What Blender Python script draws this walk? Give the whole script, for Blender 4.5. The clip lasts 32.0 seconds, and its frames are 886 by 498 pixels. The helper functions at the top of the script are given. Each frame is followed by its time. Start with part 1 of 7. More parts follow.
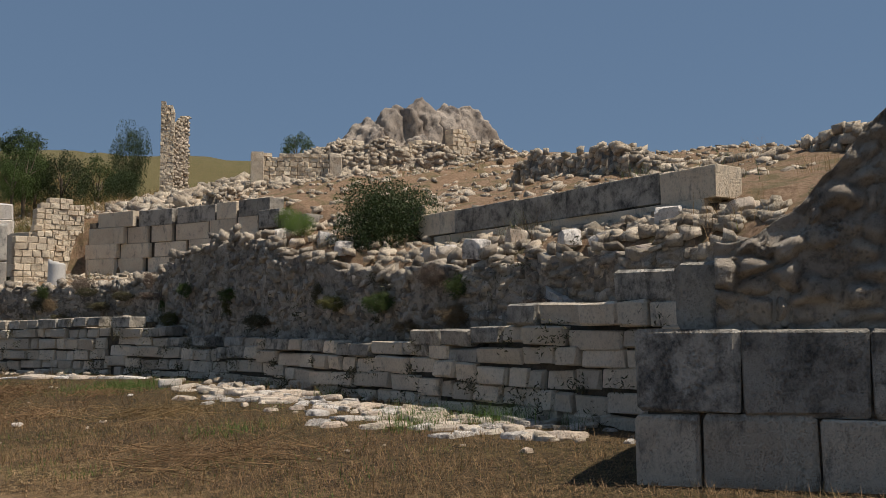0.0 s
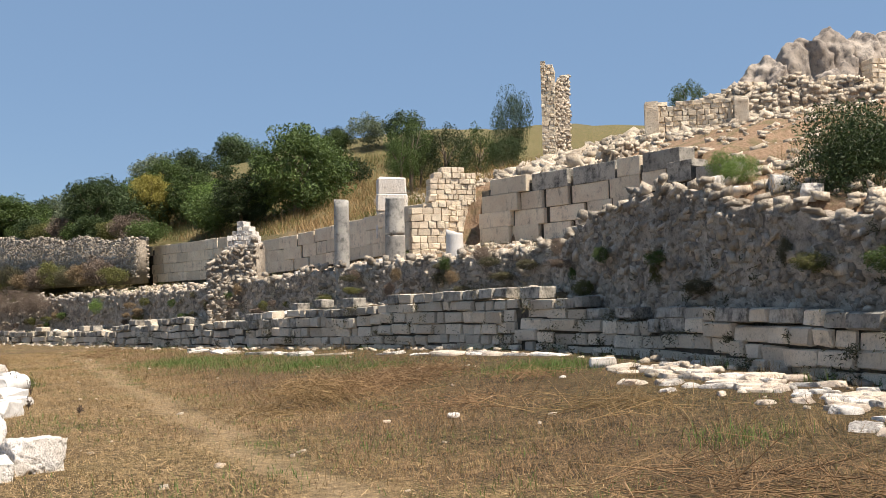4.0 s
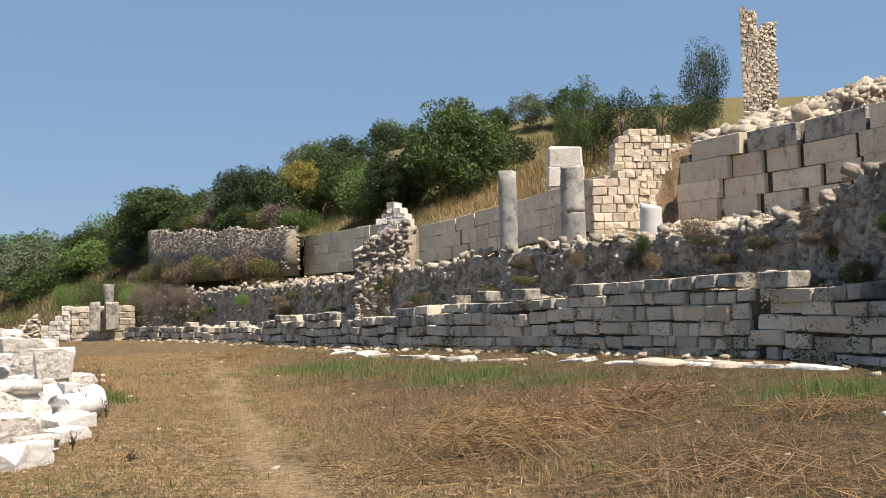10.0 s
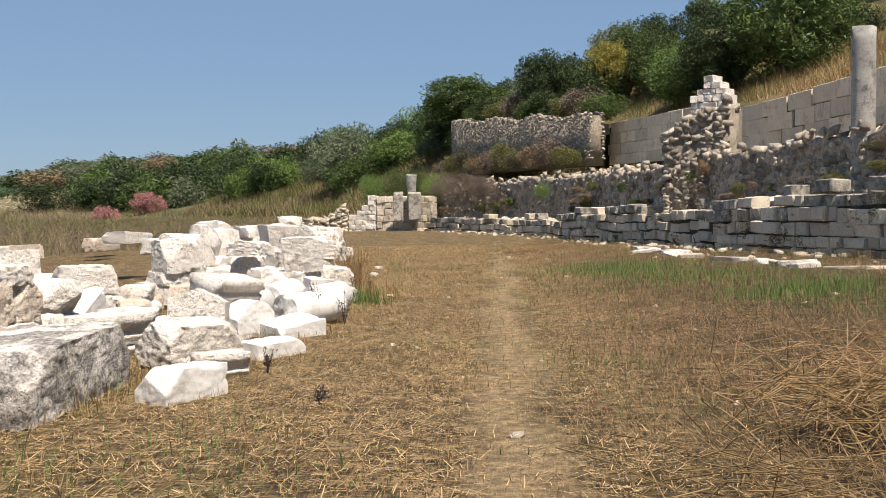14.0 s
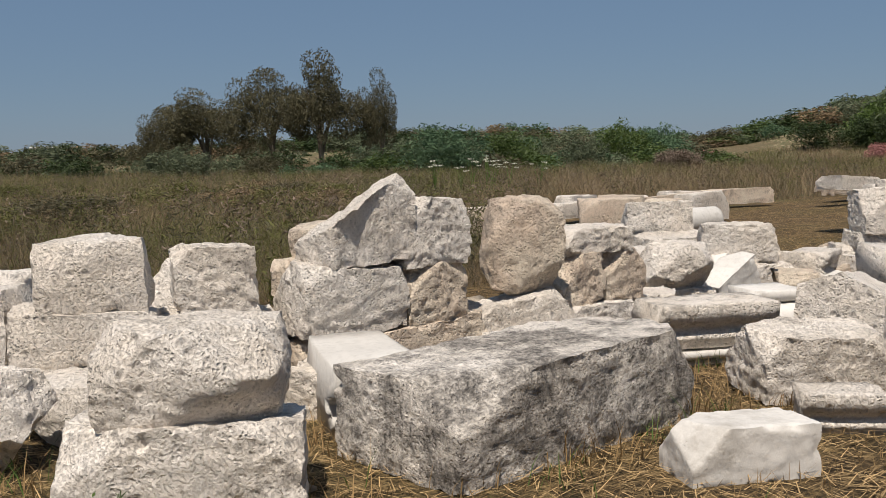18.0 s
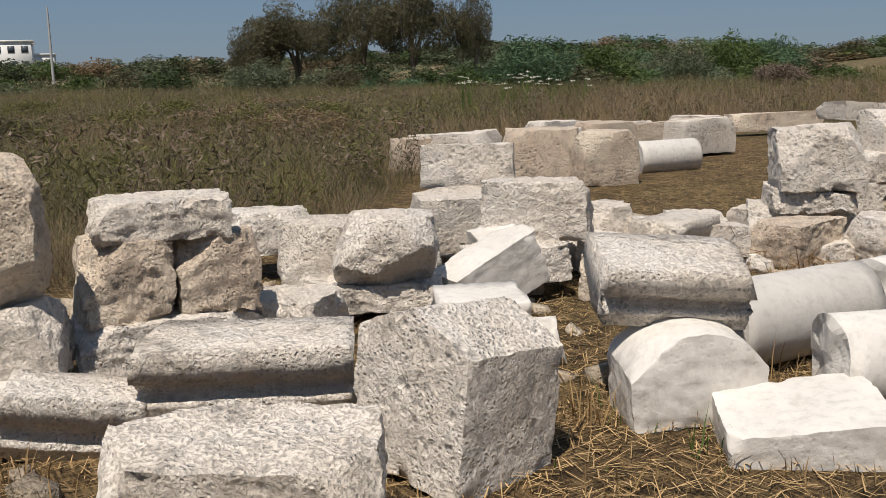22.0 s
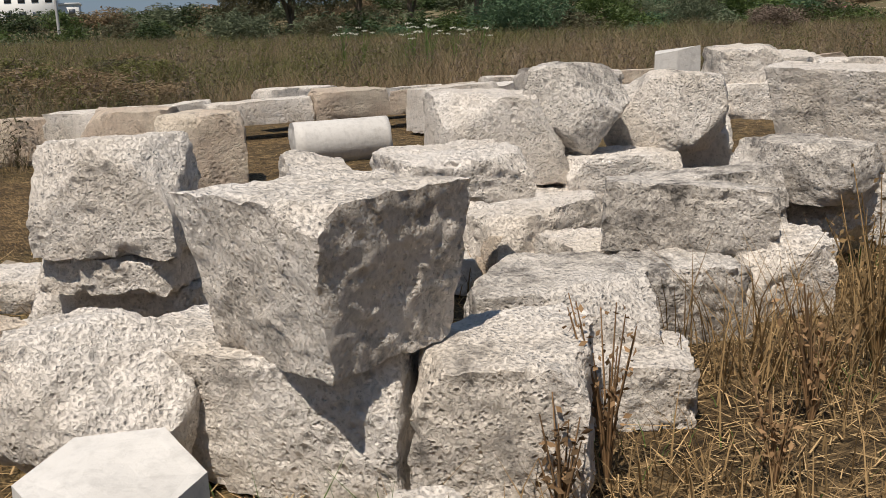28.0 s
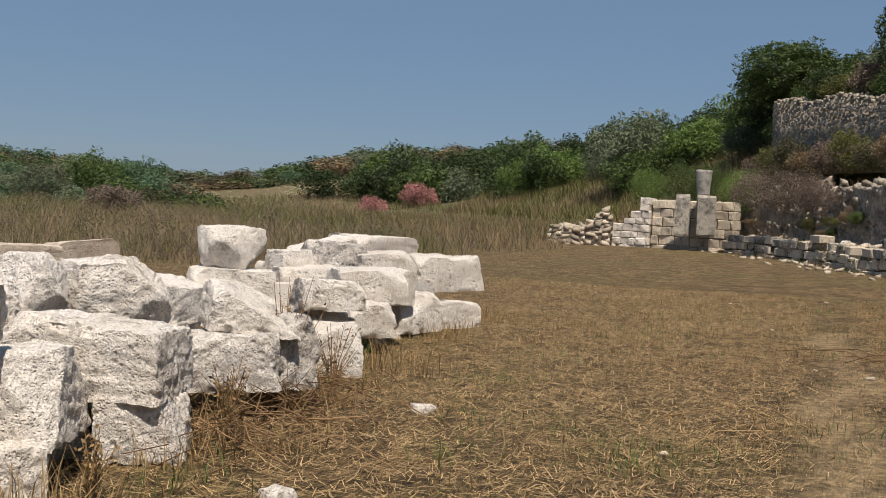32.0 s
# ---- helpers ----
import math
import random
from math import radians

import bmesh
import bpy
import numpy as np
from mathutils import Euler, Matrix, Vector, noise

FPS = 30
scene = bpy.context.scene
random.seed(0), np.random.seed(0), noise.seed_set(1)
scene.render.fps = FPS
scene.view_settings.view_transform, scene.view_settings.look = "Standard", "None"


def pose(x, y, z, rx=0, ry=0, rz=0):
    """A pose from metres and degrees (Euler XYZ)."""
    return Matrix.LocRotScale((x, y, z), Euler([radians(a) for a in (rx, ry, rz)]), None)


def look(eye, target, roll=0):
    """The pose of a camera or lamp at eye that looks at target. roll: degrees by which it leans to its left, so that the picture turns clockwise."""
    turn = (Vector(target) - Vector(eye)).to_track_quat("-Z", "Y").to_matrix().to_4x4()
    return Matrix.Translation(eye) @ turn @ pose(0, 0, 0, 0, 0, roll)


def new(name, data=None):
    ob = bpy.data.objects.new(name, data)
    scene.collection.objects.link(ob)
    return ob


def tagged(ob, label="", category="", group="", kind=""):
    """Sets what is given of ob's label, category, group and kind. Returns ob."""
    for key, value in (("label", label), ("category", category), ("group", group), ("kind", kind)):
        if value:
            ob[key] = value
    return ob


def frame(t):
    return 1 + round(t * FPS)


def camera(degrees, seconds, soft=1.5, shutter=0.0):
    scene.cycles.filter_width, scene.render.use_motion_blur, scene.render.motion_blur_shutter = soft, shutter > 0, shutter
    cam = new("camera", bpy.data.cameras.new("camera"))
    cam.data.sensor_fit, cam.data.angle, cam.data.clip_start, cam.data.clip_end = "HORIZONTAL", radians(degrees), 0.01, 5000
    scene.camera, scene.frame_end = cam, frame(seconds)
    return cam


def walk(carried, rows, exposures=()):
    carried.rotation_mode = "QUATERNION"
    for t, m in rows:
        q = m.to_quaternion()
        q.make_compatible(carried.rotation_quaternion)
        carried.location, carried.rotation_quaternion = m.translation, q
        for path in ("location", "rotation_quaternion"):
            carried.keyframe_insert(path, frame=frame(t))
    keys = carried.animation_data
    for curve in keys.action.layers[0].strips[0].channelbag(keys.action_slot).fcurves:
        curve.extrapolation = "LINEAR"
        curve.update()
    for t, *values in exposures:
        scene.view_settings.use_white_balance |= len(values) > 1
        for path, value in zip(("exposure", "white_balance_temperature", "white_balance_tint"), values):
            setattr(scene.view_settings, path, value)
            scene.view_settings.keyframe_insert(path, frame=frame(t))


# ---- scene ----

# ---- camera and walk ----
cam = camera(49.2, 32.0, 0.5)
PATH = [
    (0, (-2.837, -16.66, 1.52), (-1.44, -15.24, 1.7), -0.3),
    (0.5, (-2.681, -16.255, 1.51), (-1.356, -14.768, 1.682), -0.1),
    (1, (-2.587, -15.771, 1.525), (-1.392, -14.175, 1.687), -0.8),
    (1.5, (-2.52, -15.288, 1.553), (-1.382, -13.653, 1.723), -1.3),
    (2, (-2.451, -14.798, 1.576), (-1.352, -13.137, 1.752), -1.4),
    (2.5, (-2.382, -14.256, 1.559), (-1.345, -12.554, 1.726), -1.1),
    (3, (-2.278, -13.726, 1.539), (-1.324, -11.974, 1.667), -1.6),
    (3.5, (-2.179, -13.2, 1.54), (-1.327, -11.394, 1.662), -1.6),
    (5.5, (-1.469, -11.153, 1.655), (-0.731, -9.299, 1.783), -1.0),
    (6, (-1.361, -10.662, 1.62), (-0.679, -8.785, 1.715), -0.9),
    (6.5, (-1.276, -10.187, 1.619), (-0.698, -8.275, 1.723), -0.8),
    (7, (-1.171, -9.731, 1.62), (-0.728, -7.784, 1.738), -0.1),
    (7.5, (-1.08, -9.24, 1.607), (-0.707, -7.276, 1.661), 0.2),
    (8, (-0.929, -8.778, 1.602), (-0.572, -6.81, 1.615), 0.5),
    (8.5, (-0.83, -8.32, 1.57), (-0.419, -6.363, 1.603), 0.7),
    (9, (-0.703, -7.835, 1.572), (-0.248, -5.888, 1.63), -0.7),
    (9.5, (-0.551, -7.33, 1.614), (-0.086, -5.387, 1.709), -1.3),
    (10, (-0.443, -6.778, 1.598), (0.042, -4.841, 1.719), -1.4),
    (10.5, (-0.292, -6.252, 1.61), (0.24, -4.327, 1.714), -0.8),
    (11, (-0.185, -5.733, 1.56), (0.401, -3.823, 1.63), -0.3),
    (11.5, (-0.062, -5.25, 1.529), (0.544, -3.345, 1.584), -0.1),
    (12, (0.045, -4.799, 1.567), (0.563, -2.868, 1.626), -0.5),
    (12.5, (0.128, -4.29, 1.555), (0.534, -2.332, 1.604), -1.1),
    (13, (0.209, -3.8, 1.553), (0.46, -1.816, 1.59), -1.2),
    (13.5, (0.21, -3.298, 1.505), (0.265, -1.299, 1.488), -1.1),
    (14, (0.257, -2.874, 1.471), (0.11, -0.881, 1.386), -0.5),
    (14.5, (0.273, -2.474, 1.46), (-0.116, -0.516, 1.342), -0.2),
    (15, (0.215, -2.102, 1.534), (-0.424, -0.211, 1.396), 0.3),
    (15.5, (0.159, -1.734, 1.567), (-0.771, 0.027, 1.377), 0.6),
    (17.5, (0.0, 0.0, 1.52), (-1.403, 1.403, 1.266), -2.4),
    (18, (0.05, 0.511, 1.49), (-1.438, 1.834, 1.303), -1.3),
    (18.5, (0.069, 1.049, 1.473), (-1.474, 2.314, 1.325), -0.0),
    (19, (0.126, 1.623, 1.499), (-1.474, 2.81, 1.326), -0.0),
    (19.5, (0.096, 2.149, 1.47), (-1.493, 3.321, 1.15), 0.7),
    (20, (0.012, 2.731, 1.483), (-1.569, 3.898, 1.114), -0.5),
    (20.5, (0.0, 3.277, 1.489), (-1.604, 4.413, 1.115), -0.8),
    (21, (-0.071, 3.816, 1.472), (-1.682, 4.943, 1.107), -0.2),
    (21.5, (-0.071, 4.379, 1.496), (-1.686, 5.502, 1.137), -0.8),
    (22, (-0.075, 4.918, 1.51), (-1.703, 6.024, 1.154), -1.2),
    (22.5, (-0.106, 5.503, 1.526), (-1.744, 6.577, 1.124), -1.0),
    (23, (-0.051, 6.083, 1.5), (-1.607, 7.269, 1.081), -0.1),
    (23.5, (-0.051, 6.73, 1.481), (-1.503, 8.059, 1.129), 0.2),
    (24, (-0.083, 7.342, 1.47), (-1.5, 8.722, 1.172), -1.0),
    (24.5, (-0.113, 7.799, 1.475), (-1.517, 9.179, 1.121), -1.0),
    (25, (-0.119, 8.24, 1.506), (-1.521, 9.607, 1.098), -0.7),
    (25.5, (-0.105, 8.722, 1.494), (-1.542, 10.049, 1.074), -0.2),
    (27.5, (-0.326, 10.563, 1.497), (-1.968, 11.612, 1.047), -1.2),
    (28, (-0.291, 11.124, 1.522), (-1.956, 12.132, 1.061), -1.9),
    (28.5, (-0.302, 11.693, 1.528), (-1.964, 12.709, 1.072), -1.5),
    (29, (-0.305, 12.236, 1.537), (-1.972, 13.267, 1.138), -1.2),
    (29.5, (-0.281, 12.732, 1.569), (-1.905, 13.854, 1.243), 0.6),
    (30, (-0.273, 13.169, 1.626), (-1.818, 14.415, 1.384), 1.1),
    (30.5, (-0.17, 13.555, 1.619), (-1.555, 14.985, 1.431), 1.1),
    (31, (-0.097, 13.736, 1.651), (-1.213, 15.388, 1.497), 1.0),
    (31.5, (-0.098, 13.816, 1.651), (-1.016, 15.588, 1.517), 0.9),
    (32, (-0.136, 13.808, 1.593), (-0.909, 15.65, 1.499), 2.7),
]
walk(cam, [(t, look(e, a, r)) for t, e, a, r in PATH],
     [(0.0, -0.1), (0.3, 0.28), (0.6, 0.84), (13.3, 0.82), (15.0, 0.40), (17.0, 0.04), (22.0, -0.06), (24.0, -0.22), (25.0, -0.24), (28.0, -0.08), (30.0, -0.06), (32.0, 0.2)])

# ---- world and sun ----
SUN_ELEVATION, SUN_AZIMUTH = 63.0, 147.0   # degrees; azimuth counted clockwise from +y
world = bpy.data.worlds.new("sky")
scene.world = world
world.use_nodes = True
sky = world.node_tree.nodes.new("ShaderNodeTexSky")
sky.sky_type, sky.sun_disc = "NISHITA", False
sky.sun_elevation, sky.sun_rotation = radians(SUN_ELEVATION), radians(SUN_AZIMUTH)
sky.air_density, sky.dust_density, sky.ozone_density = 1.0, 0.3, 3.0
world.node_tree.nodes["Background"].inputs[1].default_value = 0.092
haze = world.node_tree.nodes.new("ShaderNodeMix")
haze.data_type = "RGBA"
haze.inputs[0].default_value = 0.78
haze.inputs[7].default_value = (1.34, 2.10, 3.30, 1.0)   # even blue haze of a summer noon
world.node_tree.links.new(sky.outputs[0], haze.inputs[6])
world.node_tree.links.new(haze.outputs[2], world.node_tree.nodes["Background"].inputs[0])
sun = new("sun", bpy.data.lights.new("sun", "SUN"))
sun.data.energy, sun.data.angle, sun.data.color = 5.0, radians(0.53), (1.0, 0.90, 0.775)
az, el = radians(SUN_AZIMUTH), radians(SUN_ELEVATION)
sun_dir = Vector((math.sin(az) * math.cos(el), math.cos(az) * math.cos(el), math.sin(el)))
sun.matrix_world = look(sun_dir * 60, (0, 0, 0))


# ---- materials ----
def nodes_of(name, rough=0.9):
    m = bpy.data.materials.new(name)
    m.use_nodes = True
    nt = m.node_tree
    b = nt.nodes["Principled BSDF"]
    b.inputs["Roughness"].default_value = rough
    b.inputs["Specular IOR Level"].default_value = 0.25
    return m, nt, b


def tex_noise(nt, vec, scale, detail=5.0, rough=0.6, stretch=None):
    if stretch:
        mp = nt.nodes.new("ShaderNodeMapping")
        mp.inputs["Scale"].default_value = stretch
        nt.links.new(vec, mp.inputs["Vector"])
        vec = mp.outputs[0]
    n = nt.nodes.new("ShaderNodeTexNoise")
    n.inputs["Scale"].default_value, n.inputs["Detail"].default_value, n.inputs["Roughness"].default_value = scale, detail, rough
    nt.links.new(vec, n.inputs["Vector"])
    return n.outputs["Fac"]


def tex_colour(nt, vec, scale):
    n = nt.nodes.new("ShaderNodeTexNoise")
    n.inputs["Scale"].default_value, n.inputs["Detail"].default_value = scale, 2.0
    nt.links.new(vec, n.inputs["Vector"])
    return n.outputs["Color"]


def ramp(nt, fac, stops):
    r = nt.nodes.new("ShaderNodeValToRGB")
    e = r.color_ramp.elements
    while len(e) < len(stops):
        e.new(0.5)
    for el_, (p, c) in zip(e, stops):
        el_.position = p
        el_.color = (*c, 1) if not isinstance(c, (int, float)) else (c, c, c, 1)
    nt.links.new(fac, r.inputs[0])
    return r.outputs[0]


def mix(nt, fac, a, b, kind="MIX"):
    m = nt.nodes.new("ShaderNodeMix")
    m.data_type, m.blend_type = "RGBA", kind
    for sock, v in ((m.inputs[0], fac), (m.inputs[6], a), (m.inputs[7], b)):
        if isinstance(v, (int, float)):
            sock.default_value = v
        elif isinstance(v, tuple):
            sock.default_value = (*v, 1)
        else:
            nt.links.new(v, sock)
    return m.outputs[2]


def bump(nt, bsdf, height, strength, distance, below=None):
    bp = nt.nodes.new("ShaderNodeBump")
    bp.inputs["Strength"].default_value, bp.inputs["Distance"].default_value = strength, distance
    nt.links.new(height, bp.inputs["Height"])
    if below:
        nt.links.new(below, bp.inputs["Normal"])
    nt.links.new(bp.outputs[0], bsdf.inputs["Normal"])
    return bp.outputs[0]


def math_node(nt, op, a, b=0.5):
    m = nt.nodes.new("ShaderNodeMath")
    m.operation = op
    for sock, v in ((m.inputs[0], a), (m.inputs[1], b)):
        if isinstance(v, (int, float)):
            sock.default_value = v
        else:
            nt.links.new(v, sock)
    return m.outputs[0]


def stone(name, light, mid, dark, lichen=0.45, pit=0.6, scale=1.0, island=False, streak=False, var=0.25, rough=0.92):
    """Weathered limestone: warm and pale patches, dark lichen, pits and chisel marks."""
    m, nt, b = nodes_of(name, rough)
    geo = nt.nodes.new("ShaderNodeNewGeometry")
    info = nt.nodes.new("ShaderNodeObjectInfo")
    rnd = geo.outputs["Random Per Island"] if island else info.outputs["Random"]
    off = nt.nodes.new("ShaderNodeVectorMath")
    off.operation = "ADD"
    comb = nt.nodes.new("ShaderNodeCombineXYZ")
    shift = math_node(nt, "MULTIPLY", rnd, 37.0)
    for k in range(3):
        nt.links.new(shift, comb.inputs[k])
    nt.links.new(geo.outputs["Position"], off.inputs[0])
    nt.links.new(comb.outputs[0], off.inputs[1])
    vec = off.outputs[0]
    big = tex_noise(nt, vec, 1.7 * scale, 4)
    fine = tex_noise(nt, vec, 30 * scale, 6, 0.62, (1.0, 0.8, 0.55))
    spots = tex_noise(nt, vec, 5.5 * scale, 10, 0.72)
    pits = tex_noise(nt, vec, 70 * scale, 4, 0.7)
    col = mix(nt, ramp(nt, big, [(0.38, 0.0), (0.62, 1.0)]), light, mid)
    patchy = math_node(nt, "ADD", spots, math_node(nt, "MULTIPLY", math_node(nt, "SUBTRACT", rnd, 0.5), 0.12))
    patchy = math_node(nt, "ADD", patchy, math_node(nt, "MULTIPLY", math_node(nt, "SUBTRACT", big, 0.5), 0.55))
    grime = math_node(nt, "MULTIPLY", ramp(nt, patchy, [(1 - lichen - 0.08, 0.0), (1 - lichen + 0.10, 1.0)]), ramp(nt, fine, [(0.38, 0.45), (0.58, 0.95)]))
    col = mix(nt, grime, col, dark)
    if streak:
        st = tex_noise(nt, vec, 1.7, 9, 0.78, (1.5, 1.5, 0.6))
        col = mix(nt, math_node(nt, "MULTIPLY", ramp(nt, st, [(0.55, 0.0), (0.66, 1.0)]), 0.7), col, dark)
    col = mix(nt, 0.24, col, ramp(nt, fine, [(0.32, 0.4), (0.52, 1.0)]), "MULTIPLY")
    # pits get a darker colour that stands in for the shade inside them
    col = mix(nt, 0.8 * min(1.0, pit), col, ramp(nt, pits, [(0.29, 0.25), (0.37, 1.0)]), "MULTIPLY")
    warp = nt.nodes.new("ShaderNodeVectorMath")
    warp.operation = "ADD"
    nt.links.new(vec, warp.inputs[0])
    nt.links.new(mix(nt, 1.0, tex_colour(nt, vec, 22 * scale), (0.022, 0.022, 0.022), "MULTIPLY"), warp.inputs[1])
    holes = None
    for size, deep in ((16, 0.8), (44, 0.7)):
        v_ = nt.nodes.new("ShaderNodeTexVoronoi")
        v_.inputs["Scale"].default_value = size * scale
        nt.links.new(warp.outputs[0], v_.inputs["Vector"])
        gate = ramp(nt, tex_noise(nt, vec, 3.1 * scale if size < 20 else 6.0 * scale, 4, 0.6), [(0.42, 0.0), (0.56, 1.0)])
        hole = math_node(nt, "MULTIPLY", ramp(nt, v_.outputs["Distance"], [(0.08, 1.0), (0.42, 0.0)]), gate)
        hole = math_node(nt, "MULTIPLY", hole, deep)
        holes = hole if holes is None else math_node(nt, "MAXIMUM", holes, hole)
    # the bump's holes are coloured dark too, as painted shade in the hollows
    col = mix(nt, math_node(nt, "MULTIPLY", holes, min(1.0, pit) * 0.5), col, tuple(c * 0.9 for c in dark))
    shade = ramp(nt, rnd, [(0.0, 1.0 - var), (1.0, 1.0)])
    col = mix(nt, 1.0, col, shade, "MULTIPLY")
    nt.links.new(col, b.inputs["Base Color"])
    h = math_node(nt, "ADD", math_node(nt, "MULTIPLY", spots, 1.0), math_node(nt, "MULTIPLY", fine, 0.4))
    h = math_node(nt, "SUBTRACT", h, math_node(nt, "MULTIPLY", holes, 0.8))
    h = math_node(nt, "ADD", h, math_node(nt, "MULTIPLY", ramp(nt, pits, [(0.30, 0.0), (0.50, 1.0)]), 0.35))
    bump(nt, b, h, min(0.85, pit), 0.038)
    return m


def plain(name, color, var=0.3, rough=0.8, scale=6.0, translucent=0.0, island=True):
    """Leaves, stems and blades: one hue with a change from piece to piece."""
    m, nt, b = nodes_of(name, rough)
    geo = nt.nodes.new("ShaderNodeNewGeometry")
    info = nt.nodes.new("ShaderNodeObjectInfo")
    n = tex_noise(nt, geo.outputs["Position"], scale * 0.12, 3)
    k = math_node(nt, "ADD", math_node(nt, "MULTIPLY", geo.outputs["Random Per Island"], 0.6), math_node(nt, "MULTIPLY", n, 0.5))
    k = math_node(nt, "ADD", k, math_node(nt, "MULTIPLY", info.outputs["Random"], 0.35))
    lo, hi = tuple(c * (1 - var) for c in color), tuple(min(1, c * (1 + var)) for c in color)
    nt.links.new(mix(nt, ramp(nt, k, [(0.25, 0.0), (1.05, 1.0)]), lo, hi), b.inputs["Base Color"])
    if translucent:
        tr = nt.nodes.new("ShaderNodeBsdfTranslucent")
        tr.inputs[0].default_value = (*[min(1, c * 1.5) for c in color], 1)
        ms = nt.nodes.new("ShaderNodeMixShader")
        ms.inputs[0].default_value = translucent
        nt.links.new(b.outputs[0], ms.inputs[1])
        nt.links.new(tr.outputs[0], ms.inputs[2])
        nt.links.new(ms.outputs[0], nt.nodes["Material Output"].inputs[0])
    return m


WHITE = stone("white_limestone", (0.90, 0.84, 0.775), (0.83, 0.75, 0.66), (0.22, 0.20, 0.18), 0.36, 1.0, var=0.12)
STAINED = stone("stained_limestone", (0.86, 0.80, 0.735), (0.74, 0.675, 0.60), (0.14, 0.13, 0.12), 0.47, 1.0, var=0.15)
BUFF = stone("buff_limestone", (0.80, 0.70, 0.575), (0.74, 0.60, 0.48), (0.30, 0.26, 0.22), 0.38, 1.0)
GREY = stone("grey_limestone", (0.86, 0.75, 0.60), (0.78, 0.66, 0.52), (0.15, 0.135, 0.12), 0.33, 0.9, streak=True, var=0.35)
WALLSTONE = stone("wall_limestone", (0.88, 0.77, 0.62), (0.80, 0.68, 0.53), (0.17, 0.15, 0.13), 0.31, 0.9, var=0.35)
TOPSTONE = stone("blackened_limestone", (0.66, 0.60, 0.51), (0.48, 0.44, 0.38), (0.10, 0.095, 0.088), 0.46, 0.9, streak=True, var=0.35)
CREAM = stone("cream_limestone", (0.90, 0.78, 0.60), (0.83, 0.68, 0.51), (0.22, 0.19, 0.16), 0.31, 0.7, streak=True)
RUBBLE = stone("rubble_limestone", (0.74, 0.64, 0.52), (0.52, 0.44, 0.35), (0.16, 0.14, 0.12), 0.33, 0.9, island=True, var=0.55)
PALE_RUBBLE = stone("pale_rubble", (0.84, 0.73, 0.58), (0.72, 0.59, 0.45), (0.25, 0.21, 0.175), 0.35, 0.9, island=True, var=0.55)
CORE = stone("rubble_core", (0.46, 0.39, 0.31), (0.33, 0.275, 0.215), (0.10, 0.09, 0.08), 0.42, 1.0, 1.6)
MORTARED = stone("mortared_rubble", (0.60, 0.52, 0.425), (0.42, 0.355, 0.29), (0.10, 0.09, 0.08), 0.42, 1.0, 1.3)
# joint soil, coloured extra dark to paint in the shade of the gaps
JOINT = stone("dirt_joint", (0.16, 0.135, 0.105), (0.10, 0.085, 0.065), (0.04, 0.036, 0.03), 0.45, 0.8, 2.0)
CLIFF = stone("cliff_rock", (0.50, 0.43, 0.36), (0.37, 0.31, 0.26), (0.11, 0.10, 0.095), 0.46, 1.0, 0.4, streak=True)
MARBLE = stone("grey_marble", (0.76, 0.735, 0.70), (0.65, 0.625, 0.59), (0.42, 0.39, 0.35), 0.33, 0.16, 0.8, rough=0.65)
COLUMN = stone("column_stone", (0.50, 0.47, 0.42), (0.38, 0.36, 0.33), (0.13, 0.13, 0.12), 0.42, 0.45, streak=True)
LEAF = plain("leaf_green", (0.064, 0.094, 0.026), 0.6, 0.55, translucent=0.2)
LEAF_DARK = plain("leaf_dark", (0.036, 0.054, 0.018), 0.6, 0.55, translucent=0.15)
LEAF_YELLOW = plain("leaf_yellow", (0.23, 0.20, 0.045), 0.4, 0.6, translucent=0.25)
LEAF_BRIGHT = plain("leaf_bright", (0.13, 0.19, 0.05), 0.4, 0.6, translucent=0.3)
LEAF_GREY = plain("leaf_grey_green", (0.115, 0.135, 0.080), 0.45, 0.7, translucent=0.25)
LEAF_BROWN = plain("leaf_brown_green", (0.092, 0.084, 0.048), 0.5, 0.7, translucent=0.25)
LEAF_TEAL = plain("leaf_blue_green", (0.085, 0.140, 0.075), 0.45, 0.7, translucent=0.25)
TWIG = plain("grey_twig", (0.15, 0.115, 0.09), 0.4, 0.9)
BLOOM = plain("oleander_bloom", (0.34, 0.16, 0.15), 0.5)
UMBEL = plain("white_umbel", (0.62, 0.62, 0.52), 0.2)
BARK = plain("bark", (0.15, 0.12, 0.09), 0.4, 0.9)
DRY = plain("dry_grass", (0.250, 0.168, 0.080), 0.55, 0.8, translucent=0.2)
STRAW = plain("straw", (0.36, 0.250, 0.125), 0.5, 0.75)
RUST = plain("withered_stem", (0.20, 0.125, 0.065), 0.55, 0.9)
GREEN_GRASS = plain("green_grass", (0.09, 0.145, 0.035), 0.4, 0.7, translucent=0.25)
SCRUB = plain("field_grass", (0.185, 0.135, 0.080), 0.5, 0.85, translucent=0.2)
SCRUB_GREY = plain("field_grey", (0.140, 0.115, 0.080), 0.5, 0.85, translucent=0.2)
SCRUB_GREEN = plain("field_green", (0.115, 0.115, 0.040), 0.45, 0.8, translucent=0.2)

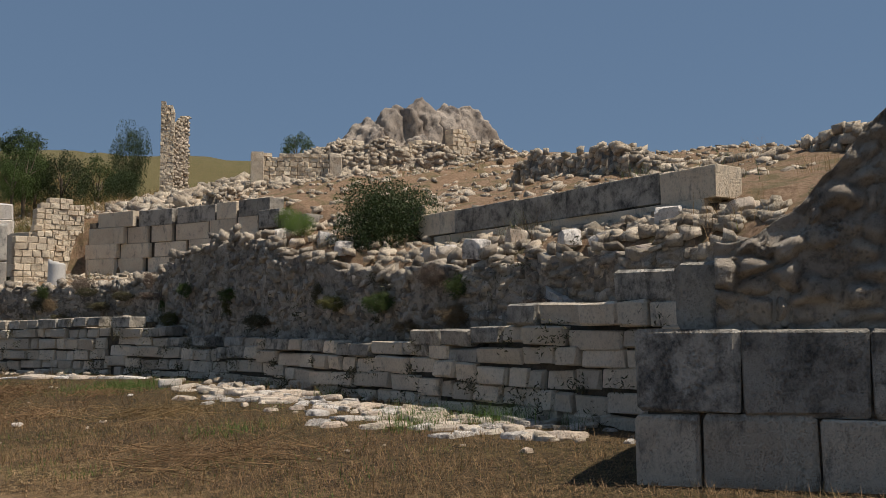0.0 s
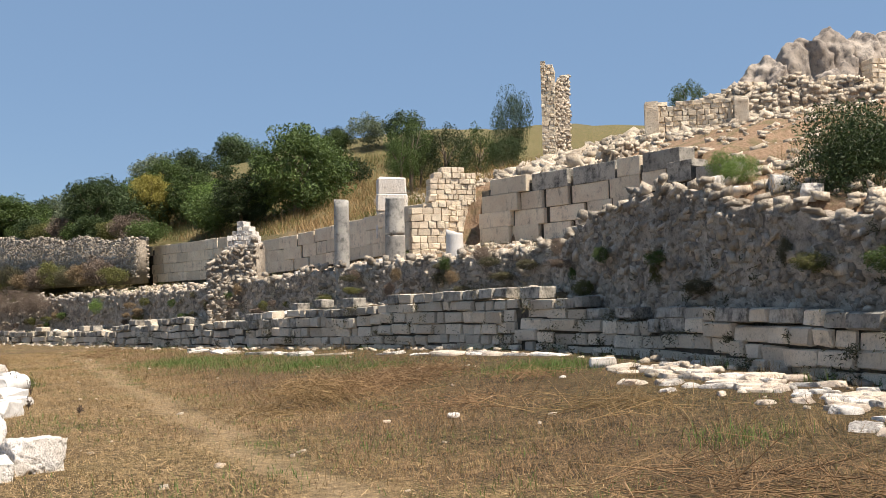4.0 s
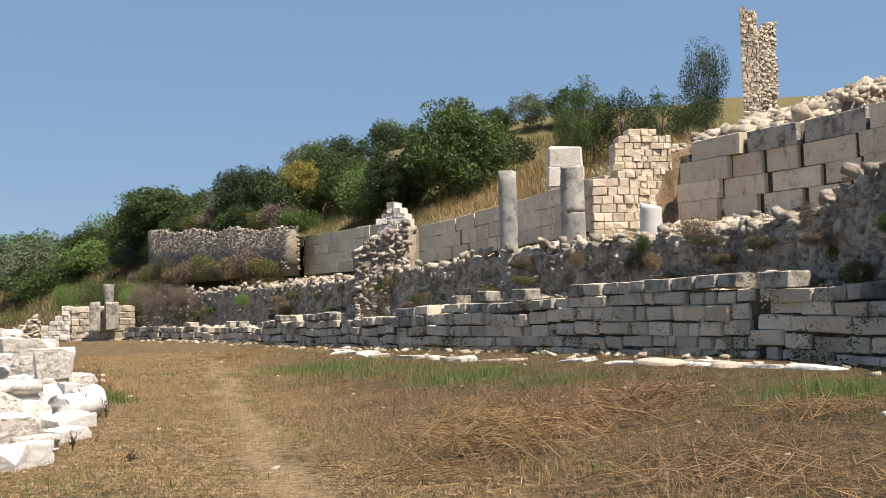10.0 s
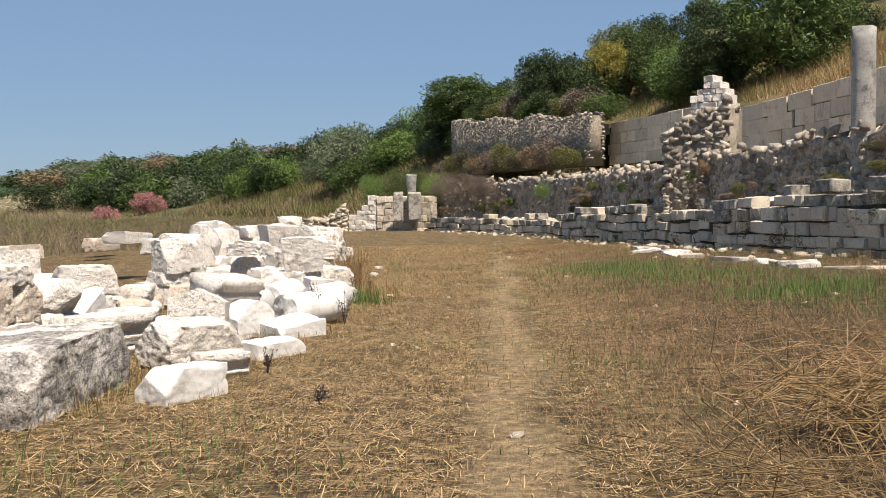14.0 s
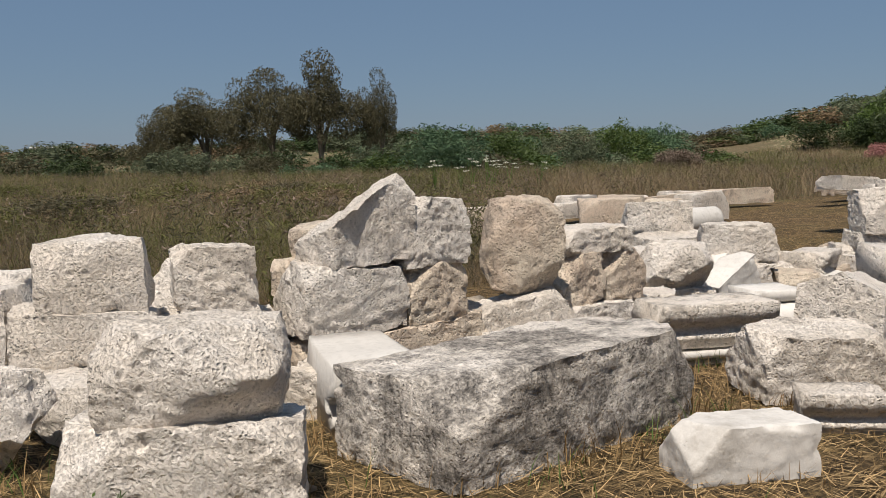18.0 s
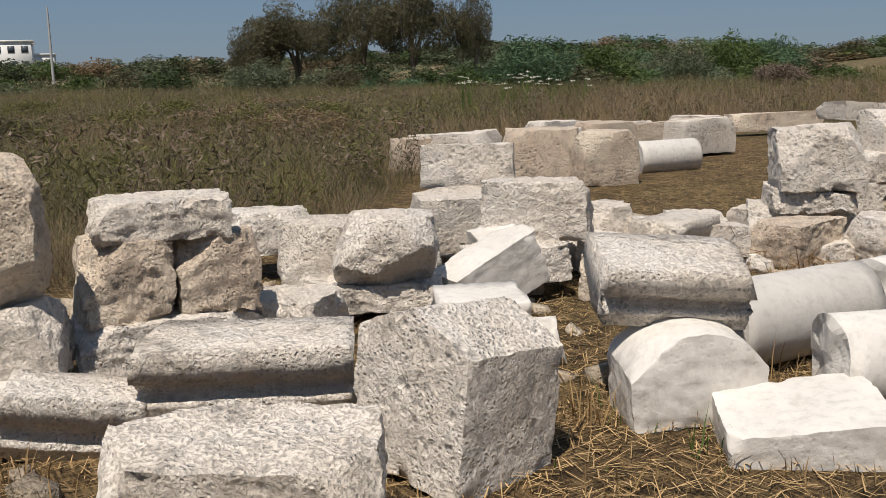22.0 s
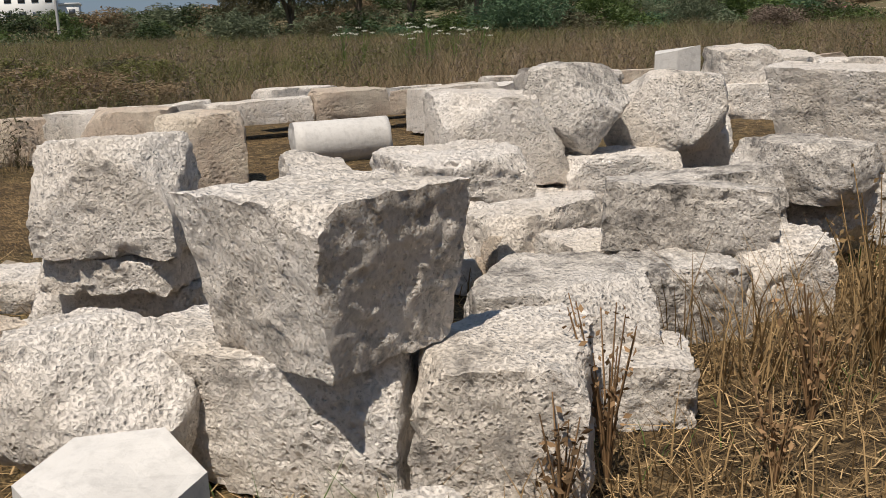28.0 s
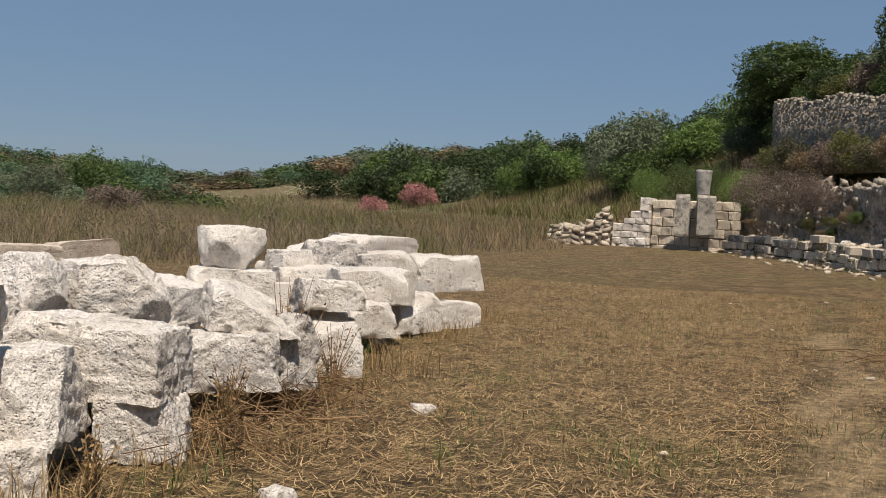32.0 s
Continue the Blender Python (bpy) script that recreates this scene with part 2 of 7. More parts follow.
# ---- plan: the terraces follow the foot of the lower wall ----
# x, y, foot, top of lower wall, set-back and top of rubble wall, set-back and top of upper wall
PLAN = np.array([
    (5.2, -24.0, 0.3, 2.4, 0.9, 2.9, 2.4, 4.5),
    (7.2, -11.5, 0.3, 2.3, 0.9, 2.7, 2.4, 3.6),
    (8.2, -6.8, 0.3, 1.8, 0.9, 2.75, 2.4, 4.05),
    (9.3, -1.0, 0.4, 1.5, 0.5, 2.9, 2.8, 4.3),
    (9.9, 4.0, 0.5, 1.55, 0.5, 4.0, 3.6, 4.9),
    (10.1, 7.5, 0.5, 1.75, 0.7, 3.8, 5.4, 5.4),
    (9.7, 10.0, 0.5, 2.15, 1.7, 3.2, 6.2, 6.3),
    (8.8, 13.4, 0.45, 2.1, 1.9, 3.2, 6.6, 6.4),
    (6.9, 19.0, 0.35, 1.8, 1.9, 3.2, 5.9, 6.2),
    (5.5, 24.0, 0.3, 1.5, 1.3, 3.0, 6.2, 5.6),
    (4.1, 32.5, 0.1, 1.5, 1.1, 2.8, 6.2, 5.6),
    (1.9, 41.0, 0.1, 1.0, 1.6, 2.8, 7.0, 5.9),
    (-1.5, 50.0, 0.1, 0.9, 1.6, 2.9, 7.6, 6.3),
    (-5.0, 56.0, 0.1, 0.9, 1.6, 2.6, 7.6, 5.8),
    (-11.0, 63.0, 0.0, 0.3, 2.0, 1.2, 6.0, 3.2),
    (-24.0, 80.0, 0.0, 0.2, 2.0, 0.8, 6.0, 1.8),
    (-68.0, 124.0, 0.0, 0.1, 2.0, 0.5, 6.0, 1.2),
    (-150.0, 190.0, 0.0, 0.1, 2.0, 0.5, 6.0, 1.2),
    (-320.0, 280.0, 0.0, 0.1, 2.0, 0.5, 6.0, 1.2),
])
SEG = np.hypot(*np.diff(PLAN[:, :2], axis=0).T)
ARC = np.r_[0, np.cumsum(SEG)]


def smooth_foot():
    """The foot line as closely spaced points, rounded between the corners of the plan."""
    s = np.arange(0, ARC[-1], 0.5)
    x, y = np.interp(s, ARC, PLAN[:, 0]), np.interp(s, ARC, PLAN[:, 1])
    for _ in range(14):
        x[1:-1], y[1:-1] = (x[:-2] + 2 * x[1:-1] + x[2:]) / 4, (y[:-2] + 2 * y[1:-1] + y[2:]) / 4
    return s, x, y


FS, FX, FY = smooth_foot()
TX, TY = np.gradient(FX), np.gradient(FY)
TL = np.hypot(TX, TY)
TX, TY = TX / TL, TY / TL


def foot(s, back=0.0, z=0.0):
    """A place on the foot line at s metres along it, so far behind it; and the way of the wall there, in degrees."""
    x, y, tx, ty = (np.interp(s, FS, a) for a in (FX, FY, TX, TY))
    return x + ty * back, y - tx * back, z, math.degrees(math.atan2(ty, tx))


def of_plan(s, column):
    return float(np.interp(s, ARC, PLAN[:, column]))


def along(x, y):
    """How far along the foot line a place lies, and how far behind it."""
    x, y = np.atleast_1d(x), np.atleast_1d(y)
    step = 2
    i = np.argmin((x[:, None] - FX[None, ::step]) ** 2 + (y[:, None] - FY[None, ::step]) ** 2, axis=1) * step
    d = (x - FX[i]) * TY[i] - (y - FY[i]) * TX[i]
    far = np.hypot(x - FX[i], y - FY[i])
    return FS[i], np.where(np.abs(d) > 0.8 * far, d, np.sign(d) * far)


def smoothstep(a, b, v):
    k = np.clip((v - a) / (b - a), 0, 1)
    return k * k * (3 - 2 * k)


def wave(x, y, size, seed=0.0):
    return (np.sin(x / size * 2.1 + seed) * np.cos(y / size * 1.7 + seed * 1.3) + 0.5 * np.sin((x + y) / size * 3.3 + seed * 2.1)
            + 0.35 * np.sin((x * 0.7 - y) / size * 5.9 + seed * 0.7)) / 1.85


# height of the far ridge by its bearing from the walk
RIDGE_AZ = (-110, -70, -58, -50, -44, -36, -33, -29, -24, -16, -11, -6, 2)
RIDGE_Z = (1.5, 2.0, 3.0, 4.2, 4.4, 2.2, 1.8, 4.4, 8.0, 9.8, 11.2, 9.0, 0.0)


def ground_z(x, y):
    """Height of the ground: the flat field, its rise to the wall, the terraces and the hill behind them, the dunes far off."""
    x, y = np.atleast_1d(np.asarray(x, float)), np.atleast_1d(np.asarray(y, float))
    s, d = along(x, y)
    zb, t1, d2, t2, d3, t3 = (np.interp(s, ARC, PLAN[:, k]) for k in range(2, 8))
    field = zb * smoothstep(-8.5, -0.3, d) + 0.03 * wave(x, y, 2.7) * smoothstep(-1, -4, d) + 0.25 * wave(x, y, 31) * smoothstep(-25, -50, x)
    dune = 1.5 * smoothstep(90, 190, np.hypot(x, y)) * (0.35 + 0.65 * wave(x, y, 55, 2.0)) * smoothstep(-10, -40, d)
    az_ = np.degrees(np.arctan2(x, y))
    ridge = np.interp(az_, RIDGE_AZ, RIDGE_Z) * smoothstep(105, 185, np.hypot(x, y)) * (1 + 0.06 * wave(x, y, 40, 5.0))
    z = field + np.maximum(dune, 0)
    z = z + (t1 - 0.1 - zb) * smoothstep(0.45, 0.95, d)
    z = z + (t2 - 0.12 - t1 + 0.1) * smoothstep(0.3, 0.65, d - d2)
    lean = np.clip((d - d2) / (d3 - d2), 0, 1) * 0.8
    z = z + lean * (d > d2 + 0.3)
    z = z + (t3 - 0.15 - t2 + 0.12 - 0.8) * smoothstep(0.3, 0.7, d - d3)
    up = np.maximum(d - d3 - 0.6, 0)
    far = np.interp(s, (0, 40, 60, 85, 115, 150, 200), (0.16, 0.34, 0.36, 0.66, 0.46, 0.10, 0.02))
    z = z + far * 34 * (1 - np.exp(-up / 34)) + 0.35 * wave(x, y, 6, 1.0) * smoothstep(1, 6, up)
    level = smoothstep(13, 18, x) * smoothstep(20, 25, y) * smoothstep(70, 50, y)
    return np.maximum(z + level * (np.minimum(z, 9.8) - z), ridge)


def gz(x, y):
    return float(ground_z(x, y)[0])


# ---- mesh helpers ----
def arr_mesh(name, verts, faces, smooth=False):
    """A mesh from arrays; faces is one array of triangles or quads, or a list of such."""
    me = bpy.data.meshes.new(name)
    faces = [np.asarray(f, np.int32) for f in (faces if isinstance(faces, list) else [faces]) if len(f)]
    verts = np.asarray(verts, np.float32).reshape(-1, 3)
    loops = np.concatenate([f.ravel() for f in faces])
    sizes = np.concatenate([np.full(len(f), f.shape[1], np.int32) for f in faces])
    me.vertices.add(len(verts))
    me.vertices.foreach_set("co", verts.ravel())
    me.loops.add(len(loops))
    me.loops.foreach_set("vertex_index", loops)
    me.polygons.add(len(sizes))
    me.polygons.foreach_set("loop_start", np.r_[0, np.cumsum(sizes)[:-1]].astype(np.int32))
    me.polygons.foreach_set("loop_total", sizes)
    if smooth:
        me.polygons.foreach_set("use_smooth", np.ones(len(sizes), bool))
    me.update(calc_edges=True)
    return me


def thing(name, me, material, label="", category="", group="", kind="", m=None):
    ob = new(name, me)
    if material and not me.materials:
        me.materials.append(material)
    if m is not None:
        ob.matrix_world = m
    return tagged(ob, label, category, group, kind)


def empty(name, label, category, group="", kind="", m=None):
    ob = new(name)
    ob.empty_display_size = 0.2
    if m is not None:
        ob.matrix_world = m
    return tagged(ob, label, category, group, kind)


def part(name, me, material, parent, label="", m=None, kind=""):
    """One mesh object under a thing or a part; m is its pose in the parent's space."""
    ob = new(name, me)
    if material and not me.materials:
        me.materials.append(material)
    ob.parent = parent
    if m is not None:
        ob.matrix_local = m
    return tagged(ob, label, kind=kind)


def grid_faces(nu, nv, off=0, wrap=False):
    i = np.arange(nu - 1)[:, None] * nv + np.arange(nv - 1)[None]
    i = i.ravel() + off
    return np.stack([i, i + nv, i + nv + 1, i + 1], 1)


LEVELS = ((-9.5, 2.5), (-7.1, 2.05), (-5.9, 1.78), (7.0, 1.52), (8.4, 1.86), (15.1, 2.17), (20.3, 1.86), (27.5, 1.58))


def lower_top(s):
    """Top of the lower wall: it steps up and down by whole courses."""
    y = float(np.interp(s, FS, FY))
    for limit, z in LEVELS:
        if y < limit:
            return z
    return of_plan(s, 3)


# ---- ground ----
def axis_lines(fine, mid, far):
    """Grid lines: close together where the walk is, wider and wider away from it."""
    a, b = fine
    line = list(np.arange(a, b, 0.45))
    step, lo, hi = 0.45, a, b
    while hi < far:
        step = min(step * 1.12, 60)
        lo, hi = lo - step, hi + step
        line = [lo] + line + [hi]
    return np.array(line)


def ground_material():
    """Mown dry grass over pale earth: straw, brown and bare patches, and the trodden trail."""
    m, nt, b = nodes_of("dry_field", 0.95)
    pos = nt.nodes.new("ShaderNodeNewGeometry").outputs["Position"]
    big, mid_, fine = tex_noise(nt, pos, 0.23, 4), tex_noise(nt, pos, 1.4, 6, 0.65), tex_noise(nt, pos, 9, 8, 0.75)
    fib = tex_noise(nt, pos, 70, 3, 0.6, (1.0, 0.10, 1.0))
    fib2 = tex_noise(nt, pos, 70, 3, 0.6, (0.10, 1.0, 1.0))
    clod = tex_noise(nt, pos, 4.5, 7, 0.72)
    straw = mix(nt, ramp(nt, mid_, [(0.35, 0.0), (0.65, 1.0)]), (0.245, 0.165, 0.080), (0.125, 0.084, 0.042))
    straw = mix(nt, math_node(nt, "MULTIPLY", ramp(nt, big, [(0.45, 0.0), (0.65, 1.0)]), 0.6), straw, (0.17, 0.135, 0.055))
    col = mix(nt, 0.75, straw, ramp(nt, fine, [(0.3, 0.40), (0.7, 1.2)]), "MULTIPLY")
    col = mix(nt, 0.75, col, ramp(nt, math_node(nt, "MAXIMUM", fib, fib2), [(0.48, 0.20), (0.62, 1.8)]), "MULTIPLY")
    col = mix(nt, 0.55, col, ramp(nt, clod, [(0.38, 0.22), (0.58, 1.2)]), "MULTIPLY")
    sep = nt.nodes.new("ShaderNodeSeparateXYZ")
    nt.links.new(pos, sep.inputs[0])
    rank = ramp(nt, math_node(nt, "ADD", math_node(nt, "MULTIPLY", sep.outputs[0], 0.1), math_node(nt, "MULTIPLY", mid_, 0.5)), [(0.34, 0.0), (0.52, 1.0)])
    col = mix(nt, math_node(nt, "MULTIPLY", rank, 0.8), col, mix(nt, 1.0, col, (0.46, 0.45, 0.42), "MULTIPLY"))
    wob = math_node(nt, "MULTIPLY", math_node(nt, "SUBTRACT", tex_noise(nt, pos, 0.35, 2), 0.5), 1.6)
    trail_x = math_node(nt, "ADD", math_node(nt, "MULTIPLY", sep.outputs[1], -0.02), 0.35)
    off = math_node(nt, "ABSOLUTE", math_node(nt, "SUBTRACT", math_node(nt, "ADD", sep.outputs[0], wob), trail_x))
    trail = ramp(nt, math_node(nt, "ADD", off, math_node(nt, "MULTIPLY", mid_, 0.35)), [(0.25, 1.0), (0.62, 0.0)])
    near = math_node(nt, "LESS_THAN", math_node(nt, "ABSOLUTE", math_node(nt, "SUBTRACT", sep.outputs[1], 2.0)), 26.0)
    col = mix(nt, math_node(nt, "MULTIPLY", math_node(nt, "MULTIPLY", trail, near), 0.6), col, mix(nt, 1.0, ramp(nt, fine, [(0.34, 0.35), (0.62, 1.15)]), (0.42, 0.30, 0.17), "MULTIPLY"))
    hillside = ramp(nt, math_node(nt, "MULTIPLY", sep.outputs[2], 0.1), [(0.16, 0.0), (0.24, 1.0)])
    hillside = math_node(nt, "MULTIPLY", hillside, ramp(nt, math_node(nt, "MULTIPLY", math_node(nt, "ADD", sep.outputs[0], 30.0), 0.02), [(0.15, 0.0), (0.4, 1.0)]))
    scree = mix(nt, ramp(nt, fine, [(0.4, 0.0), (0.6, 1.0)]), (0.33, 0.225, 0.145), (0.20, 0.125, 0.075))
    scree = mix(nt, math_node(nt, "MULTIPLY", ramp(nt, mid_, [(0.5, 0.0), (0.6, 1.0)]), 0.6), scree, (0.10, 0.10, 0.04))
    upland = ramp(nt, math_node(nt, "MULTIPLY", math_node(nt, "ADD", sep.outputs[1], math_node(nt, "MULTIPLY", mid_, 10.0)), 0.01), [(0.36, 0.0), (0.46, 1.0)])
    scree = mix(nt, math_node(nt, "MULTIPLY", upland, 0.85), scree, mix(nt, ramp(nt, fine, [(0.4, 0.0), (0.6, 1.0)]), (0.15, 0.125, 0.05), (0.07, 0.075, 0.03)))
    wild = ramp(nt, math_node(nt, "ADD", math_node(nt, "MULTIPLY", sep.outputs[0], -0.01), math_node(nt, "MULTIPLY", mid_, 0.03)), [(0.155, 0.0), (0.185, 1.0)])
    weeds = mix(nt, ramp(nt, big, [(0.42, 0.0), (0.58, 1.0)]), (0.13, 0.10, 0.055), (0.085, 0.09, 0.035))
    sand = ramp(nt, math_node(nt, "ADD", mid_, math_node(nt, "MULTIPLY", big, 0.6)), [(0.84, 0.0), (0.92, 1.0)])
    far_off = ramp(nt, math_node(nt, "MULTIPLY", math_node(nt, "ADD", sep.outputs[1], math_node(nt, "MULTIPLY", sep.outputs[0], -1.0)), 0.004), [(0.55, 0.0), (0.7, 1.0)])
    weeds = mix(nt, math_node(nt, "MULTIPLY", sand, far_off), weeds, (0.36, 0.28, 0.19))
    col = mix(nt, wild, col, weeds)
    col = mix(nt, hillside, col, scree)
    nt.links.new(col, b.inputs["Base Color"])
    h = math_node(nt, "ADD", math_node(nt, "ADD", fine, clod), math_node(nt, "MULTIPLY", math_node(nt, "ADD", fib, fib2), 0.4))
    bump(nt, b, h, 0.9, 0.05)
    return m


GX, GY = axis_lines((-14, 22), 0, 1500), axis_lines((-20, 62), 0, 1500)
gx, gy = np.meshgrid(GX, GY, indexing="ij")
gzz = ground_z(gx.ravel(), gy.ravel()) if gx.size < 60000 else np.concatenate([ground_z(a, b) for a, b in zip(np.array_split(gx.ravel(), 12), np.array_split(gy.ravel(), 12))])
thing("ground", arr_mesh("ground", np.stack([gx.ravel(), gy.ravel(), gzz], 1), grid_faces(len(GX), len(GY)), True), ground_material(),
      "field of mown dry grass rising to a stony hillside", "ground", kind="structure")


# ---- stone pieces ----
def ashlar_mesh(seed, ratio=1.5, worn=1.0):
    """A squared block of unit size with worn, uneven edges; ratio is the length to height that it will be scaled to."""
    rng = np.random.default_rng(seed)
    bm = bmesh.new()
    bmesh.ops.create_cube(bm, size=1.0)
    for v in bm.verts:
        v.co.x *= ratio
    bmesh.ops.bevel(bm, geom=bm.edges[:], offset=0.075 * worn, segments=1, affect="EDGES")
    for v in bm.verts:
        v.co += Vector(rng.uniform(-0.042, 0.042, 3) * worn)
        v.co.x /= ratio
    me = bpy.data.meshes.new("ashlar")
    bm.to_mesh(me)
    bm.free()
    return me


ASHLAR = {}


def ashlar_piece(k, material, ratio=1.5, worn=1.0):
    ratio = min((1.0, 1.6, 2.4, 3.4), key=lambda r: abs(r - ratio))
    key = (k, material.name, ratio, worn)
    if key not in ASHLAR:
        ASHLAR[key] = ashlar_mesh(100 + k, ratio, worn)
        ASHLAR[key].materials.append(material)
    return ASHLAR[key]


ICO_V, ICO_F = None, None


def ico():
    global ICO_V, ICO_F
    if ICO_V is None:
        bm = bmesh.new()
        bmesh.ops.create_cube(bm, size=2.0)
        bmesh.ops.triangulate(bm, faces=bm.faces[:])
        bm.verts.index_update()
        ICO_V = np.array([v.co[:] for v in bm.verts])
        ICO_F = np.array([[v.index for v in f.verts] for f in bm.faces])
        bm.free()
    return ICO_V, ICO_F


def stone_heap(name, centres, sizes, turns, seed, jag=0.14):
    """Many small stones in one mesh: centres, half sizes (n x 3), turns about z in radians."""
    rng = np.random.default_rng(seed)
    V, F = ico()
    n = len(centres)
    base = (V * 0.86)[None] * (1 + rng.uniform(-jag, jag, (n, len(V), 1))) + rng.uniform(-0.28, 0.28, (n, len(V), 3))
    base = base * np.asarray(sizes)[:, None, :]
    tilt = rng.normal(0, 0.24, (n, 2))
    base[..., 2] += base[..., 0] * tilt[:, :1] + base[..., 1] * tilt[:, 1:]
    c, s_ = np.cos(turns)[:, None], np.sin(turns)[:, None]
    x, y = base[..., 0] * c - base[..., 1] * s_, base[..., 0] * s_ + base[..., 1] * c
    P = np.stack([x, y, base[..., 2]], -1) + np.asarray(centres)[:, None, :]
    return arr_mesh(name, P.reshape(-1, 3), (F[None] + (np.arange(n) * len(V))[:, None, None]).reshape(-1, 3))


def strip_body(name, s0, s1, back, low, high, thick, material, parent=None, rough=0.0, seed=0, label="", step=0.4):
    """The solid of a wall along the foot line. back, low and high are functions of s."""
    rng = np.random.default_rng(seed)
    ss = np.arange(s0, s1 + 1e-6, step)
    sec = []
    for s in ss:
        b, lo, hi = back(s), low(s), high(s)
        zs = np.linspace(lo, hi, 6)
        ring = [(b + rng.normal(0, rough) if rough else b, z) for z in zs]
        ring += [(b + thick * 0.5, hi + rng.normal(0, rough)), (b + thick, hi), (b + thick, lo)]
        sec.append([(*foot(s, bb)[:2], z) for bb, z in ring])
    k = len(sec[0])
    V = np.array(sec).reshape(-1, 3)
    n = len(ss)
    F = []
    for i in range(n - 1):
        for j in range(k):
            a, b2 = i * k + j, i * k + (j + 1) % k
            F.append((a, b2, b2 + k, a + k))
    me = arr_mesh(name, V, [np.array(F), np.array([list(range(k))[::-1]]), np.array([[(n - 1) * k + q for q in range(k)]])])
    if parent:
        return part(name, me, material, parent, label)
    return thing(name, me, material)


def course_wall(name, label, s0, s1, back, low, high, courses, lengths, depth, material, seed, gaps=(), proud=0.03, ragged=0.12, cap=None, uneven=0.06, worn=1.0):
    """A wall of squared blocks in courses, each block a piece of its own, before a recessed core."""
    rng = np.random.default_rng(seed)
    # core in the darkened joint colour, so gaps between blocks read as shaded
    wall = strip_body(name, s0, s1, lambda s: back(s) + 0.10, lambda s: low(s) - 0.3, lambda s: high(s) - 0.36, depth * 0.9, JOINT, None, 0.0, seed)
    tagged(wall, label, "wall", kind="structure")
    h0 = 0.0
    for c, h in enumerate(courses):
        s = s0 + rng.uniform(0, lengths[0])
        while s < s1:
            ln = rng.uniform(*lengths)
            mid_s = s + ln / 2
            z = low(mid_s) + h0 + uneven * wave(mid_s, c * 7.0, 2.2, seed)
            keep = z + h * 0.75 < high(mid_s) + rng.uniform(-ragged, ragged)
            if keep and mid_s < s1 and not any(a < mid_s < b and lo <= c <= hi for a, b, lo, hi in gaps):
                x, y, _, way = foot(mid_s, back(mid_s) + depth / 2 + rng.uniform(-proud, proud * 1.5))
                lean = 1.0 if worn > 0.9 else 0.12
                m = pose(x, y, z + h / 2, rng.uniform(-lean, lean), rng.uniform(-lean, lean), way + rng.uniform(-lean, lean) * 1.2)
                last = cap is not None and z + h * 1.75 >= high(mid_s)
                ob = part("ashlar_block", ashlar_piece(int(rng.integers(8)), cap if last and rng.random() < 0.6 else material, ln / h, worn), None, wall)
                ob.matrix_local = m @ Matrix.Diagonal((ln - rng.uniform(0.015, 0.05) * worn, depth, h * rng.uniform(1 - 0.06 * worn, 1 + 0.03 * worn) - 0.012 * worn, 1))
            s += ln
        h0 += h
    return wall


def mortared_face(name, place, s0, s1, low, high, thick, seed, cell=0.2, step=0.06, deep=0.09, ragged=0.2):
    """A wall of stones set in mortar: its face bulges stone by stone, its top is broken. place(s, back) gives x and y."""
    ss = np.arange(s0, s1 + 1e-6, step)
    rows = max(6, int(max(high(v) - low(v) for v in ss[::8]) / step))
    V = np.empty((len(ss), rows + 3, 3))
    for i, v in enumerate(ss):
        lo, hi = low(v), high(v) + ragged * (noise.noise(Vector((v * 0.9, seed, 0))) + 0.6 * noise.noise(Vector((v * 3.1, seed, 5.0))))
        for j in range(rows):
            z = lo + (hi - lo) * j / (rows - 1)
            near, cells = noise.voronoi(Vector((v / cell, z * 1.35 / cell, seed * 3.7)) + 0.35 * noise.noise_vector(Vector((v * 5, z * 5, seed))))
            pick = (math.sin(cells[0].x * 12.9 + cells[0].y * 78.2) * 437.5) % 1.0
            out = deep * min(1.0, (near[1] - near[0]) * 2.2) ** 0.7 * (0.25 + pick) - 0.05 * noise.noise(Vector((v * 0.7, z * 0.9, seed)))
            V[i, j] = (*place(v, -out), z)
        for j, (back, z) in enumerate(((thick * 0.5, hi + 0.05 * noise.noise(Vector((v * 4, 1, seed)))), (thick, hi - 0.05), (thick, lo))):
            V[i, rows + j] = (*place(v, back), z)
    n, k = len(ss), rows + 3
    ends = [np.array([np.arange(k)[::-1]]), np.array([(n - 1) * k + np.arange(k)])]
    i = np.arange(n - 1)[:, None] * k + np.arange(k)[None]
    j = np.arange(n - 1)[:, None] * k + (np.arange(k)[None] + 1) % k
    return arr_mesh(name, V.reshape(-1, 3), [np.stack([i, j, j + k, i + k], -1).reshape(-1, 4), *ends])


